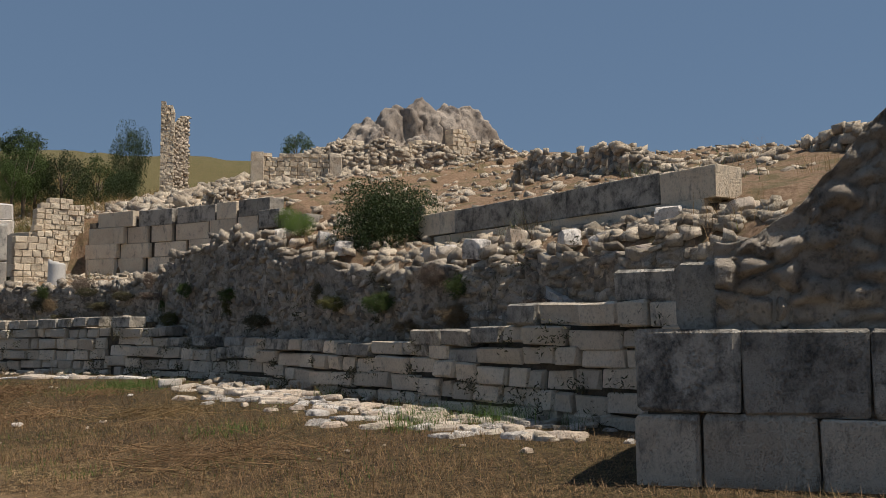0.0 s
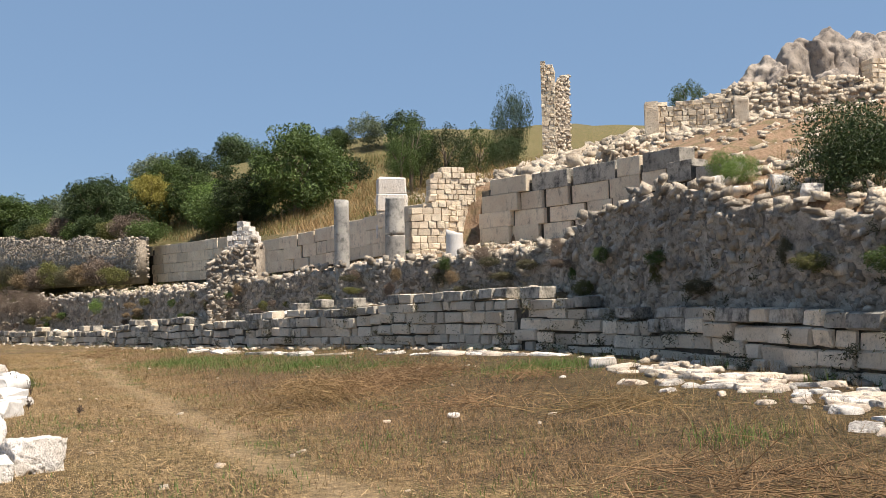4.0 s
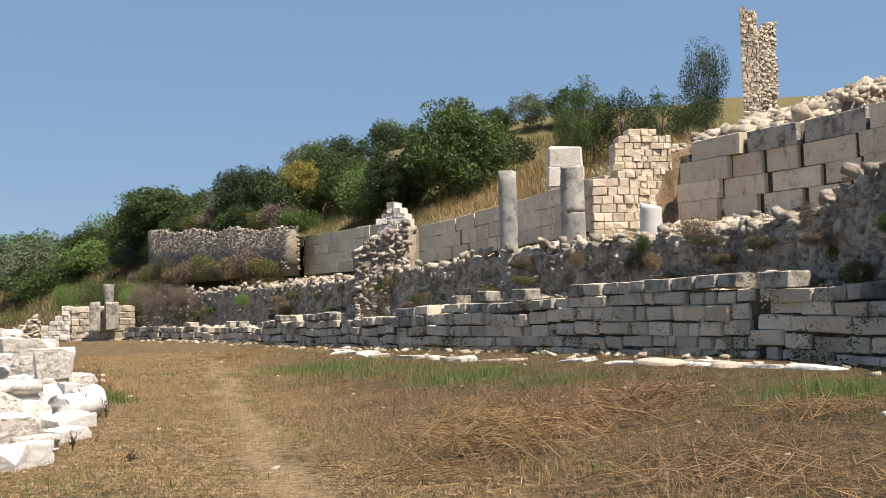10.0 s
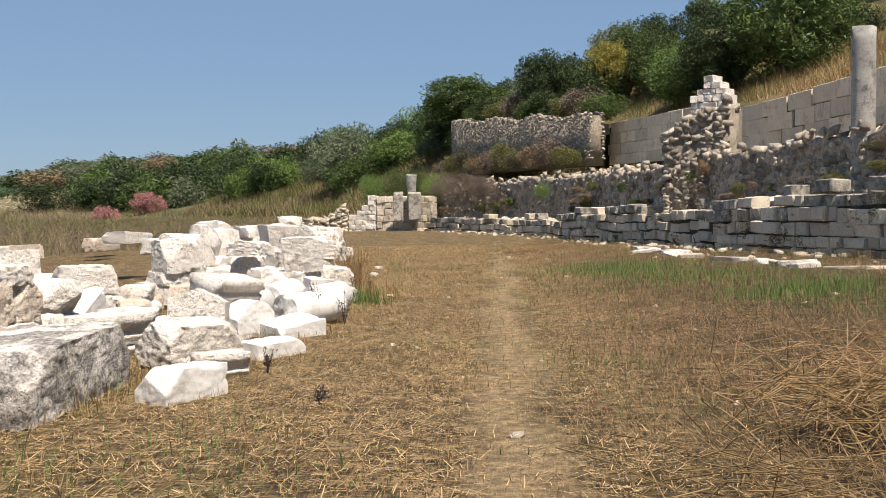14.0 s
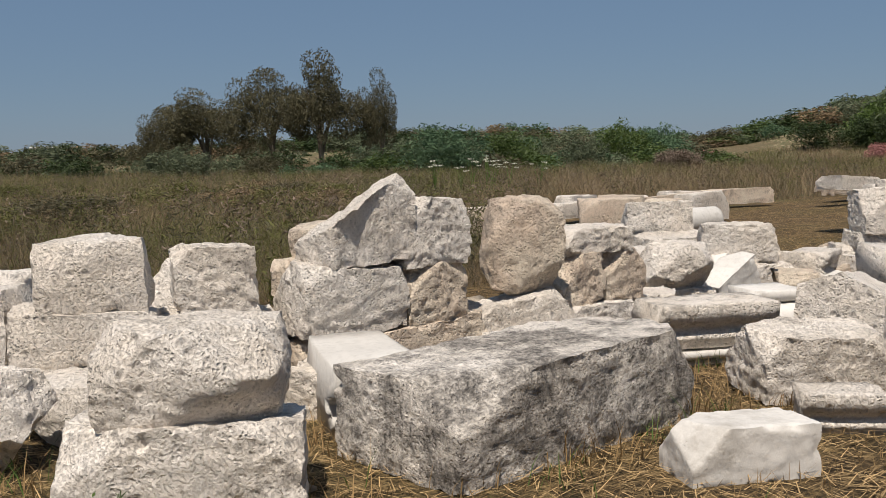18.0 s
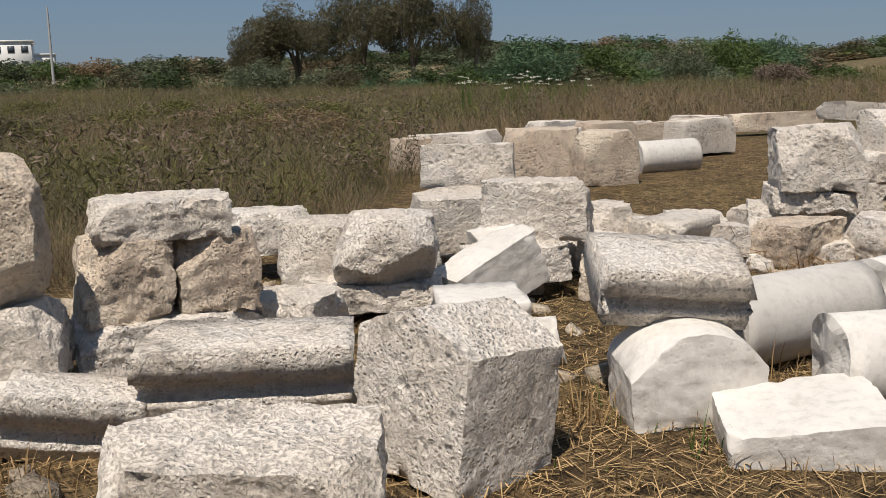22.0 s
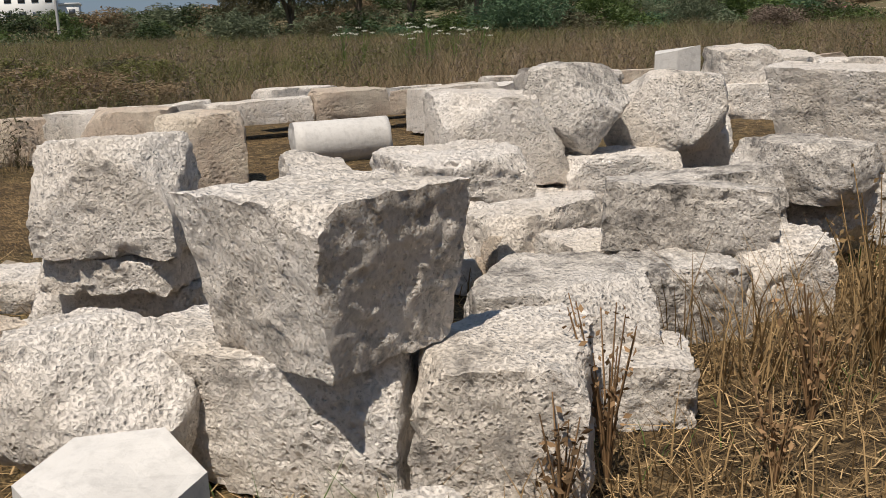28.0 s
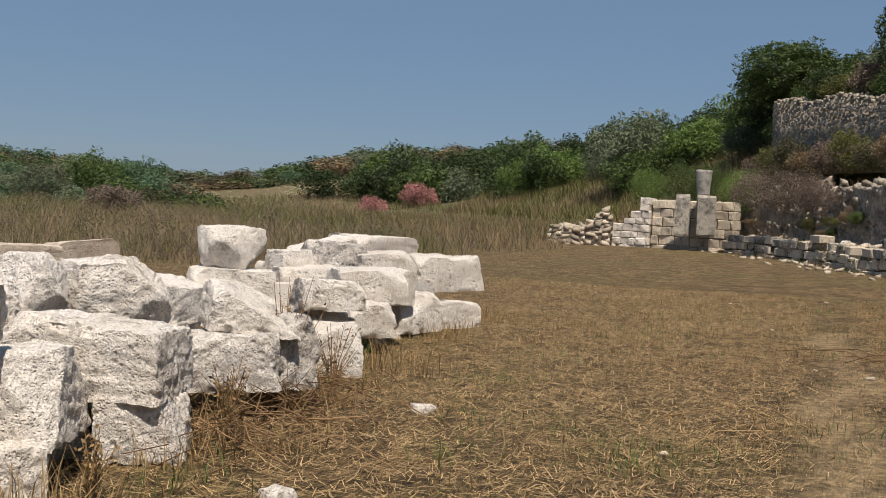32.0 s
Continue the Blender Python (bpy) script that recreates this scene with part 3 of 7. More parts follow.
def rubble_wall(name, label, s0, s1, back, low, high, thick, seed, size=(0.10, 0.20), material=None, core=None, density=1.0, ragged=0.25):
    """A wall of rough stones set in crumbling mortar, with a broken top."""
    rng = np.random.default_rng(seed)
    place = lambda v, b: foot(v, back(v) + b)[:2]
    body = thing(name, mortared_face(name, place, s0, s1, lambda v: low(v) - 0.2, lambda v: high(v) - 0.05, thick, seed, size[0] * 0.7 + size[1] * 0.5, 0.065 if seed == 4 else 0.085), core or MORTARED, label, "wall", kind="structure")
    C, S, T = [], [], []
    s = s0
    while s < s1:
        z = low(s)
        top = high(s) + rng.uniform(-ragged, ragged * 0.6)
        while z < top:
            h = rng.uniform(*size) * 0.75
            w = rng.uniform(*size) * rng.uniform(0.9, 1.6)
            ss = s + rng.uniform(-0.12, 0.12)
            x, y, _, way = foot(ss, back(ss) + rng.uniform(0.03, 0.11))
            if rng.random() < density:
                C.append((x, y, z + h * 0.5))
                S.append((w * 0.56, rng.uniform(0.07, 0.17), h * 0.62))
                T.append(radians(way) + rng.normal(0, 0.15))
            z += h * 1.02
        for q in range(2):
            x, y, _, way = foot(s + rng.uniform(-0.2, 0.2), back(s) + rng.uniform(0.05, thick))
            r = rng.uniform(*size) * rng.uniform(0.35, 0.8)
            C.append((x, y, high(s) - 0.13 + rng.uniform(-0.05, 0.08)))
            S.append((r * 1.2, r, r * 0.6))
            T.append(rng.uniform(0, 6.3))
        s += rng.uniform(*size) * 1.05
    part("rubble_stones", stone_heap("rubble_stones", C, S, np.array(T), seed), material or RUBBLE, body, kind="stuff")
    return body


def s_of(x, y):
    return float(along(x, y)[0][0])


COL = lambda k, plus=0.0: (lambda s: of_plan(s, k) + plus)
S_A, S_E, S_F, S_H, S_J, S_M = (s_of(*p) for p in ((6.6, -14.5), (10.1, 7.0), (9.8, 9.6), (6.9, 19), (4.1, 32.5), (-5.0, 56.0)))

# lower wall of squared grey blocks
course_wall("wall_lower_a", "lower terrace wall of weathered grey ashlar blocks", S_A, S_F, lambda s: 0.0, COL(2, -0.15), lower_top, (0.33, 0.30, 0.31, 0.27, 0.28, 0.34, 0.42, 0.3),
            (0.34, 1.15), 0.55, WALLSTONE, 1, ragged=0.06, cap=TOPSTONE, proud=0.05, uneven=0.08, worn=1.15)
course_wall("wall_lower_b", "lower terrace wall of cream ashlar blocks in courses", S_F, s_of(5.5, 24.0), lambda s: 0.0, COL(2, -0.15), lower_top, (0.30, 0.27, 0.31, 0.34, 0.28, 0.3, 0.3),
            (0.26, 0.85), 0.5, WALLSTONE, 2, ragged=0.12, cap=TOPSTONE, proud=0.05, uneven=0.07, worn=1.15)
course_wall("wall_lower_c", "low broken terrace wall of squared blocks", s_of(5.5, 24.0), S_M, lambda s: 0.0, COL(2, -0.15), lower_top, (0.30, 0.32, 0.3, 0.3, 0.3),
            (0.3, 0.95), 0.5, WALLSTONE, 3, ragged=0.26, cap=TOPSTONE, proud=0.07, uneven=0.09, worn=1.25)
# rubble wall behind it
rubble_wall("wall_rubble_a", "rubble wall of broken stones in old mortar", S_A, S_E + 0.5, COL(4), COL(3, -0.2), COL(5), 0.8, 4, (0.08, 0.23), density=0.8, ragged=0.4)
rubble_wall("wall_rubble_b", "crumbling rubble bank below the columns", S_E, s_of(4.6, 29.0), COL(4), COL(3, -0.2), COL(5), 0.8, 5, (0.10, 0.27), density=0.7, ragged=0.4)
rubble_wall("wall_rubble_c", "low rubble bank grown with scrub", s_of(4.6, 29.0), S_M + 4, COL(4), COL(3, -0.2), COL(5), 0.8, 6, (0.12, 0.32), density=0.7, ragged=0.45)
# upper walls of large cream blocks
course_wall("wall_upper_a", "upper wall of large cream ashlar blocks", s_of(7.65, -9.4), s_of(10.0, 5.0), COL(6), COL(5, 0.3), COL(7), (0.55, 0.5, 0.6, 0.5), (1.0, 2.4), 0.6, CREAM, 7, cap=TOPSTONE, uneven=0.02, worn=0.3, proud=0.008)
course_wall("wall_upper_b", "upper wall of large cream ashlar blocks", s_of(10.1, 7.5), s_of(7.5, 17.2), COL(6), COL(5, 0.7), COL(7), (0.62, 0.55, 0.62, 0.6, 0.5), (0.9, 1.9), 0.7, CREAM, 8, cap=TOPSTONE, uneven=0.02, worn=0.3, proud=0.008)
course_wall("wall_upper_c", "low upper wall of long cream blocks", s_of(6.6, 20.5), s_of(-1.5, 50.0), COL(6), COL(5, 0.9), COL(7), (0.55, 0.6, 0.6, 0.6), (1.0, 2.0), 0.6, CREAM, 9, uneven=0.02, worn=0.3, proud=0.008)


# ---- cut stones and boulders ----
TEMPLATE = {}


def box_template(cuts):
    """A unit box with an even grid on each face."""
    if cuts not in TEMPLATE:
        bm = bmesh.new()
        bmesh.ops.create_cube(bm, size=2.0)
        bmesh.ops.subdivide_edges(bm, edges=bm.edges[:], cuts=cuts, use_grid_fill=True)
        bm.verts.ensure_lookup_table()
        TEMPLATE[cuts] = (np.array([v.co[:] for v in bm.verts]), np.array([[v.index for v in f.verts] for f in bm.faces]))
        bm.free()
    return TEMPLATE[cuts]


def roughen(P, amp, size, seed, lumps=0.0):
    """Move points by smooth noise in metres, so that faces are uneven at three scales; lumps: knobs and hollows left by the pick."""
    o = Vector((seed * 3.17, seed * 1.71, seed * 0.93))
    out = np.empty_like(P)
    for i, p in enumerate(P):
        v = Vector(p)
        w = noise.noise_vector(v * 3.1 / size - o) * 0.42 + noise.noise_vector(v / size + o) * 0.45
        if lumps:
            w += noise.noise_vector(v * 24.0 + o) * (lumps / amp)
        out[i] = w
    return P + out * amp


def fray(P, dims, seed, depth):
    """Chip small bites out of the edges of a block."""
    half = np.array(dims) / 2
    gap = np.sort(half[None] - np.abs(P), axis=1)
    edge = np.clip(1 - gap[:, 1] / (0.16 * min(dims)), 0, 1)
    o = Vector((seed * 1.3, seed * 2.9, seed * 0.7))
    bite = np.array([max(0.0, noise.noise(Vector(p) * 7.0 + o) + 0.5 * noise.noise(Vector(p) * 17.0 - o) - 0.05) for p in P])
    return P - np.sign(P) * (edge * bite)[:, None] * depth * np.array((1, 1, 0.8))


def chip(P, rng, dims, count, depth=0.12, keep_base=True):
    """Break corners and edges away along random planes."""
    half = np.array(dims) / 2
    for _ in range(count):
        n = rng.normal(size=3)
        n = np.sign(n) * np.array([1, 1, 1]) * rng.uniform(0.25, 1.0, 3)
        if keep_base:
            n[2] = abs(n[2])
        n /= np.linalg.norm(n)
        reach = (np.abs(n) * half).sum()
        h = reach - rng.uniform(0.3, 1.0) * depth * min(dims) * 1.6
        over = np.maximum(P @ n - h, 0)
        P = P - over[:, None] * n
    return P


def rock_mesh(shape, dims, seed, cuts):
    """The mesh of one stone, standing on z = 0, centred in x and y."""
    rng = np.random.default_rng(seed)
    l, d, h = dims
    V, F = box_template(cuts)
    if shape == "boulder":
        u = V / np.linalg.norm(V, axis=1, keepdims=True)
        P = (0.68 * V * 0.98 + 0.32 * u * 1.2) * np.array(dims) / 2
        P = chip(P, rng, dims, 12, 0.34, False)
        P = roughen(P, 0.050 * min(dims) ** 0.5, 0.26, seed, 0.011)
    else:
        edge = 0.004
        k = np.linalg.norm(V, axis=1, keepdims=True)
        P = V * (1 - edge * np.maximum(k - 1.35, 0) * 2.2)
        P = P * np.array(dims) / 2
        if shape == "wedge":
            n = np.array([rng.choice([-0.5, 0.5]), -0.25, 1.0])
            n /= np.linalg.norm(n)
            over = np.maximum(P @ n - 0.16 * h, 0)
            P = P - over[:, None] * n
        if shape == "gable":
            for sx in (-1, 1):
                n = np.array([sx * 0.42, 0, 1.0])
                n /= np.linalg.norm(n)
                over = np.maximum(P @ n - 0.46 * h, 0)
                P = P - over[:, None] * np.array([0, 0, 1.0]) / n[2]
        if shape == "overhang":
            t = (P[:, 2] / h + 0.5)
            P[:, 0] *= 0.80 + 0.20 * t
            P[:, 1] *= 0.80 + 0.20 * t
        if shape == "half":
            r = l / 2
            lim = np.sqrt(np.maximum(1 - (P[:, 0] / r) ** 2, 0.05))
            P[:, 2] = np.where(P[:, 2] > 0, P[:, 2] * lim, P[:, 2])
        skew = rng.normal(0, 0.045, 4)
        P[:, 0] += P[:, 2] * skew[0] + P[:, 1] * skew[1]
        P[:, 2] += P[:, 0] * skew[2] * (P[:, 2] > 0) + P[:, 1] * skew[3] * (P[:, 2] > 0)
        if shape != "overhang":
            P = fray(P, dims, seed, {"slab": 0.03, "gable": 0.03, "half": 0.03}.get(shape, 0.05))
        P = chip(P, rng, dims, {"slab": 3, "gable": 1, "half": 2, "overhang": 2}.get(shape, 5), 0.24)
        amp = {"slab": 0.010, "gable": 0.014, "half": 0.012}.get(shape, 0.024)
        P = roughen(P, amp, 0.20, seed, {"slab": 0.003, "gable": 0.004, "half": 0.005}.get(shape, 0.0105))
    P[:, 2] -= P[:, 2].min()
    me = arr_mesh("stone", P, F, True)
    me.set_sharp_from_angle(angle=radians(38))
    return me


def cornice_mesh(dims, seed):
    """A moulded architectural piece: steps and a hollow run along its length; the ends are broken."""
    rng = np.random.default_rng(seed)
    l, d, h = dims
    prof = [(-0.42, 0.0), (-0.42, 0.16), (-0.45, 0.18), (-0.47, 0.24), (-0.45, 0.30), (-0.40, 0.32), (-0.40, 0.37), (-0.36, 0.40), (-0.37, 0.47), (-0.42, 0.53), (-0.47, 0.55),
            (-0.47, 0.58), (-0.53, 0.59), (-0.54, 0.97), (-0.52, 1.0), (-0.2, 0.99), (0.2, 1.0), (0.49, 0.98), (0.5, 0.6), (0.48, 0.25), (0.5, 0.0), (0.0, 0.0)]
    n = 24
    P = []
    for i in range(n):
        for a, b in prof:
            P.append(((i / (n - 1) - 0.5) * l, a * d, b * h))
    P = np.array(P)
    k = len(prof)
    P[:k, 0] += rng.normal(0, 0.008, k)
    P[-k:, 0] += rng.normal(0, 0.008, k)
    P[:, 2] -= h / 2
    P = chip(P, rng, (l, d, h), 2, 0.10, False)
    P[:, 2] += h / 2
    P = roughen(P, 0.012, 0.12, seed, 0.003)
    i = np.arange(n - 1)[:, None] * k + np.arange(k)[None]
    j = np.arange(n - 1)[:, None] * k + (np.arange(k)[None] + 1) % k
    F = np.stack([i, i + k, j + k, j], -1).reshape(-1, 4)
    c0, c1 = len(P), len(P) + 1
    P = np.vstack([P, P[:k].mean(0), P[-k:].mean(0)])
    r = np.arange(k)
    T = np.vstack([np.stack([np.full(k, c0), r, (r + 1) % k], 1), np.stack([np.full(k, c1), (n - 1) * k + (r + 1) % k, (n - 1) * k + r], 1)])
    P[:, 2] -= P[:, 2].min()
    return arr_mesh("cornice", P, [F, T])


def round_mesh(length, r0, r1, seed, sides=36, broken=0.04, amp=0.006, upright=False, rings=14):
    """A round shaft along x (or upright along z) with broken ends."""
    rng = np.random.default_rng(seed)
    P = []
    for i in range(rings):
        u = i / (rings - 1)
        for a in range(sides):
            t = 2 * math.pi * a / sides
            r = r0 + (r1 - r0) * u
            ends = 0.0
            if i in (0, rings - 1):
                ends = broken * (math.sin(t + seed) + 0.4 * math.sin(t * 2 + seed * 2)) + rng.normal(0, broken * 0.03)
            P.append(((u - 0.5) * length + ends, math.cos(t) * r, math.sin(t) * r))
    P = roughen(np.array(P), amp, 0.25, seed)
    i = np.arange(rings - 1)[:, None] * sides + np.arange(sides)[None]
    j = np.arange(rings - 1)[:, None] * sides + (np.arange(sides)[None] + 1) % sides
    F = np.stack([i, j, j + sides, i + sides], -1).reshape(-1, 4)
    a, nxt = np.arange(sides), (np.arange(sides) + 1) % sides
    caps, tips = [], []
    for end, first in ((0, 0), (1, (rings - 1) * sides)):
        rim = P[first:first + sides]
        mid = rim.mean(0)
        last = first
        for k in (0.8, 0.55, 0.28):
            ring = mid + (rim - mid) * k
            ring[:, 0] += [broken * 0.7 * noise.noise(Vector((seed * 3.1 + end, *(q[1:] * 7.0)))) for q in ring]
            here = len(P)
            P = np.vstack([P, ring])
            quad = np.stack([last + a, last + nxt, here + nxt, here + a], 1)
            caps.append(quad[:, ::-1] if end == 0 else quad)
            last = here
        P = np.vstack([P, P[last:last + sides].mean(0)])
        tri = np.stack([np.full(sides, len(P) - 1), last + a, last + nxt], 1)
        tips.append(tri[:, ::-1] if end == 0 else tri)
    T = [np.vstack(caps), np.vstack(tips)]
    if upright:
        P = np.stack([P[:, 1], P[:, 2], P[:, 0] + length / 2], 1)
    me = arr_mesh("shaft", P, [F, *T])
    me.polygons.foreach_set("use_smooth", np.r_[np.ones(len(F), bool), np.zeros(len(T[0]) + len(T[1]), bool)])
    return me


KIND = {
    "block": ("building_block", "rough-hewn {m} building block lying in the heap", "stone block"),
    "boulder": ("boulder", "rounded weathered {m} boulder in the heap", "boulder"),
    "wedge": ("broken_block", "broken {m} block with a slanting top", "stone block"),
    "overhang": ("capital_block", "large tapering {m} block balanced on other stones", "stone block"),
    "slab": ("marble_slab", "flat broken slab of {m} lying on dry grass", "stone slab"),
    "gable": ("gabled_block", "{m} block with a roof-shaped top and holes", "stone block"),
    "cornice": ("cornice_piece", "fallen moulded cornice piece of {m}", "cornice"),
    "half": ("arched_block", "upright {m} block with a rounded top", "stone block"),
    "polygon": ("pillar_stump", "faceted stump of a {m} pillar", "pillar"),
    "shaft": ("column_shaft", "fallen smooth column shaft of {m}", "column"),
}
STONES = {"W": (WHITE, "white limestone"), "B": (BUFF, "buff limestone"), "G": (STAINED, "grey-stained limestone"), "M": (MARBLE, "pale grey marble")}
COUNT = [0]


def rock(shape, x, y, z, l, d, h, yaw, kind="W", tilt=(0, 0)):
    """One fallen stone of the heap: centre of its base, length, depth, height and turn."""
    COUNT[0] += 1
    seed = COUNT[0]
    near = -7 < x < 3
    material, word = STONES[kind]
    if shape == "cornice":
        me = cornice_mesh((l, d, h), seed)
    elif shape == "shaft":
        me = round_mesh(l, h / 2 + 0.02, h / 2 + 0.02, seed)
        z = z + h / 2
    elif shape == "polygon":
        me = round_mesh(h, l / 2, l / 2.1, seed, 6, 0.03, 0.008, True, 6)
        me.polygons.foreach_set("use_smooth", np.zeros(len(me.polygons), bool))
    else:
        me = rock_mesh(shape, (l, d, h), seed, (26 if l * h > 0.12 else 20) if near and x > -5.6 and y < 21 else 12 if near else 8)
    name, label, category = KIND[shape]
    ob = thing(name, me, material, label.format(m=word), category, "fallen stones of the ruin")
    ob.matrix_world = pose(x, y, z - 0.012, tilt[0], tilt[1], yaw)
    return ob


def lying_shaft(x0, y0, x1, y1, r, seed):
    z = 0.97 * r
    ln = math.hypot(x1 - x0, y1 - y0)
    ob = thing("column_shaft", round_mesh(ln, r, r * 0.97, seed, 44, 0.055, 0.008), MARBLE,
               "fallen smooth column shaft of pale grey marble lying in dry grass", "column", "fallen stones of the ruin")
    ob.matrix_world = pose((x0 + x1) / 2, (y0 + y1) / 2, z, seed * 40, 0, math.degrees(math.atan2(y1 - y0, x1 - x0)))


# the heap of fallen stones beside the trail
rock("block", -3.45, 4.17, 0, 1.8, 0.95, 0.5, 91, "G")
rock("block", -3.66, 2.36, 0, 0.95, 0.8, 0.43, 55)
rock("boulder", -3.62, 2.36, 0.42, 0.76, 0.6, 0.42, 53)
rock("block", -5.65, 2.77, 0.64, 0.64, 0.5, 0.42, 60)
rock("block", -5.66, 2.72, 0.31, 0.84, 0.5, 0.34, 60)
rock("boulder", -5.2, 2.55, 0, 0.75, 0.55, 0.34, 35)
rock("block", -5.62, 2.70, 0, 0.9, 0.5, 0.32, 58)
rock("block", -5.48, 3.47, 0.55, 0.5, 0.45, 0.43, 64)
rock("block", -5.46, 3.42, 0.22, 0.84, 0.5, 0.34, 66)
rock("block", -5.42, 3.40, 0, 0.8, 0.5, 0.24, 64)
rock("block", -4.75, 2.95, 0, 0.72, 0.5, 0.36, 45)
rock("boulder", -6.6, 3.9, 0, 0.6, 0.5, 0.78, 40)
rock("block", -6.4, 2.3, 0, 0.8, 0.6, 0.75, 35)
rock("boulder", -4.9, 1.85, 0, 0.62, 0.55, 0.5, 42)
rock("block", -3.45, 12.38, 0, 1.05, 0.85, 0.48, 42)
rock("block", -2.82, 12.9, 0, 0.55, 0.7, 0.5, 50)
rock("overhang", -3.1, 12.41, 0.48, 0.71, 0.64, 0.54, 15, "W", (3, -3))
rock("block", -4.17, 1.47, 0, 0.21, 0.5, 0.26, 55)
rock("block", -6.63, 2.37, 0.45, 0.78, 0.6, 0.37, 40)
rock("block", -5.05, 4.55, 0, 1.5, 0.6, 0.40, 86, "B")
rock("block", -5.06, 4.16, 0.39, 0.76, 0.5, 0.44, 85)
rock("wedge", -5.02, 4.28, 0.82, 0.66, 0.42, 0.56, 266, "W", (0, 4))
rock("block", -4.96, 4.78, 0.39, 0.5, 0.42, 0.39, 84, "B")
rock("block", -4.98, 4.80, 0.77, 0.5, 0.44, 0.45, 82)
rock("block", -5.56, 4.17, 0.6, 0.21, 0.5, 0.22, 28, "B")
rock("block", -5.7, 4.44, 0.81, 0.31, 0.6, 0.23, 37, "B")
rock("block", -4.80, 5.55, 0.14, 0.80, 0.45, 0.34, 70, "W", (0, -6))
rock("boulder", -4.86, 5.60, 0.47, 0.56, 0.38, 0.70, 62, "B", (0, 6))
rock("block", -4.92, 6.45, 0.0, 0.85, 0.5, 0.33, 80)
rock("block", -4.97, 6.28, 0.32, 0.44, 0.42, 0.41, 84, "B")
rock("block", -4.92, 6.74, 0.32, 0.42, 0.42, 0.40, 80, "B")
rock("block", -4.96, 6.48, 0.72, 0.68, 0.42, 0.20, 80)
rock("block", -5.19, 7.91, 0.1, 0.78, 0.5, 0.16, 56)
rock("boulder", -5.1, 7.9, 0.25, 0.62, 0.5, 0.43, 52)
rock("block", -5.14, 8.95, 0.12, 0.67, 0.4, 0.24, 75)
rock("block", -5.32, 9.3, 0.35, 0.74, 0.4, 0.41, 40)
rock("cornice", -4.36, 3.76, 0, 0.47, 0.9, 0.45, 65, "M")
rock("cornice", -3.87, 6.46, 0, 0.83, 0.5, 0.12, 63, "M")
rock("cornice", -3.85, 6.47, 0.14, 0.88, 0.5, 0.31, 61, "W")
rock("block", -2.81, 6.01, 0.02, 0.85, 0.5, 0.40, 56, "W", (4, 2))
rock("gable", -3.05, 6.93, 0, 0.58, 0.54, 0.66, 12, "W", (-7, 5))
rock("cornice", -2.34, 5.45, 0, 0.43, 0.3, 0.23, 39)
rock("slab", -2.32, 4.42, 0, 0.64, 0.35, 0.27, 62, "M")
rock("slab", -2.17, 6.62, 0, 0.61, 0.35, 0.17, 56, "M")
rock("cornice", -4.45, 5.59, 0.02, 0.54, 0.35, 0.21, 109, "M")
rock("cornice", -4.12, 5.79, 0, 0.57, 0.35, 0.29, 66, "W", (0, 8))
rock("block", -6.46, 9.2, 0, 0.5, 0.4, 0.08, 64)
rock("block", -6.04, 9.33, 0.18, 1.04, 0.5, 0.43, 70)
rock("block", -6.49, 9.55, 0.6, 0.74, 0.4, 0.34, 52)
rock("block", -5.67, 9.82, 0, 0.39, 0.4, 0.4, 80)
rock("block", -5.64, 10.25, 0, 0.35, 0.4, 0.48, 68)
rock("slab", -5.14, 10.63, 0.12, 0.86, 0.45, 0.24, 71, "W", (0, 5))
rock("shaft", -5.12, 10.77, 0, 0.95, 0.3, 0.14, 85, "M")
rock("half", -2.87, 8.09, 0, 0.59, 0.4, 0.44, 60, "M")
rock("cornice", -3.12, 8.2, 0.43, 0.65, 0.55, 0.28, 58, "W", (8, 4))
rock("slab", -2.34, 8.18, 0, 0.64, 0.5, 0.19, 50, "M", (4, -2))
rock("slab", -5.02, 8.7, 0.05, 0.71, 0.3, 0.36, 91, "M", (0, -18))
rock("slab", -5.39, 9.09, 0.2, 0.42, 0.25, 0.28, 89, "M", (0, -15))
rock("shaft", -3.94, 7.97, 0, 0.52, 0.4, 0.23, 68, "M")
rock("cornice", -4.2, 7.95, 0.15, 0.47, 0.5, 0.2, 62, "M")
rock("boulder", -5.73, 8.08, 0, 1.04, 0.6, 0.56, 56)
rock("block", -6.87, 7.92, 0.2, 0.62, 0.5, 0.32, 68)
rock("block", -5.31, 12.28, 0, 0.88, 0.55, 0.3, 46)
rock("block", -5.15, 12.2, 0.29, 0.69, 0.5, 0.19, 49)
rock("block", -5.08, 12.18, 0.47, 0.71, 0.45, 0.55, 52)
rock("block", -5.77, 13.58, 0, 0.66, 0.5, 0.36, 59)
rock("boulder", -6.12, 11.87, 0, 0.53, 0.5, 0.2, 58)
rock("block", -5.17, 11.63, 0, 0.32, 0.3, 0.14, 72)
rock("boulder", -4.61, 10.85, 0, 0.16, 0.25, 0.11, 68)
rock("block", -4.48, 11.46, 0, 0.39, 0.35, 0.19, 53)
rock("slab", -4.75, 11.17, 0, 0.43, 0.3, 0.11, 61, "M")
rock("cornice", -5.06, 10.43, 0.12, 0.63, 0.4, 0.3, 104, "W")
rock("shaft", -4.88, 10.45, 0, 0.72, 0.3, 0.18, 100, "M")
rock("boulder", -3.46, 11.7, 0, 0.62, 0.55, 0.58, 52)
rock("polygon", -2.69, 11.56, 0, 0.5, 0.45, 0.43, 69, "M")
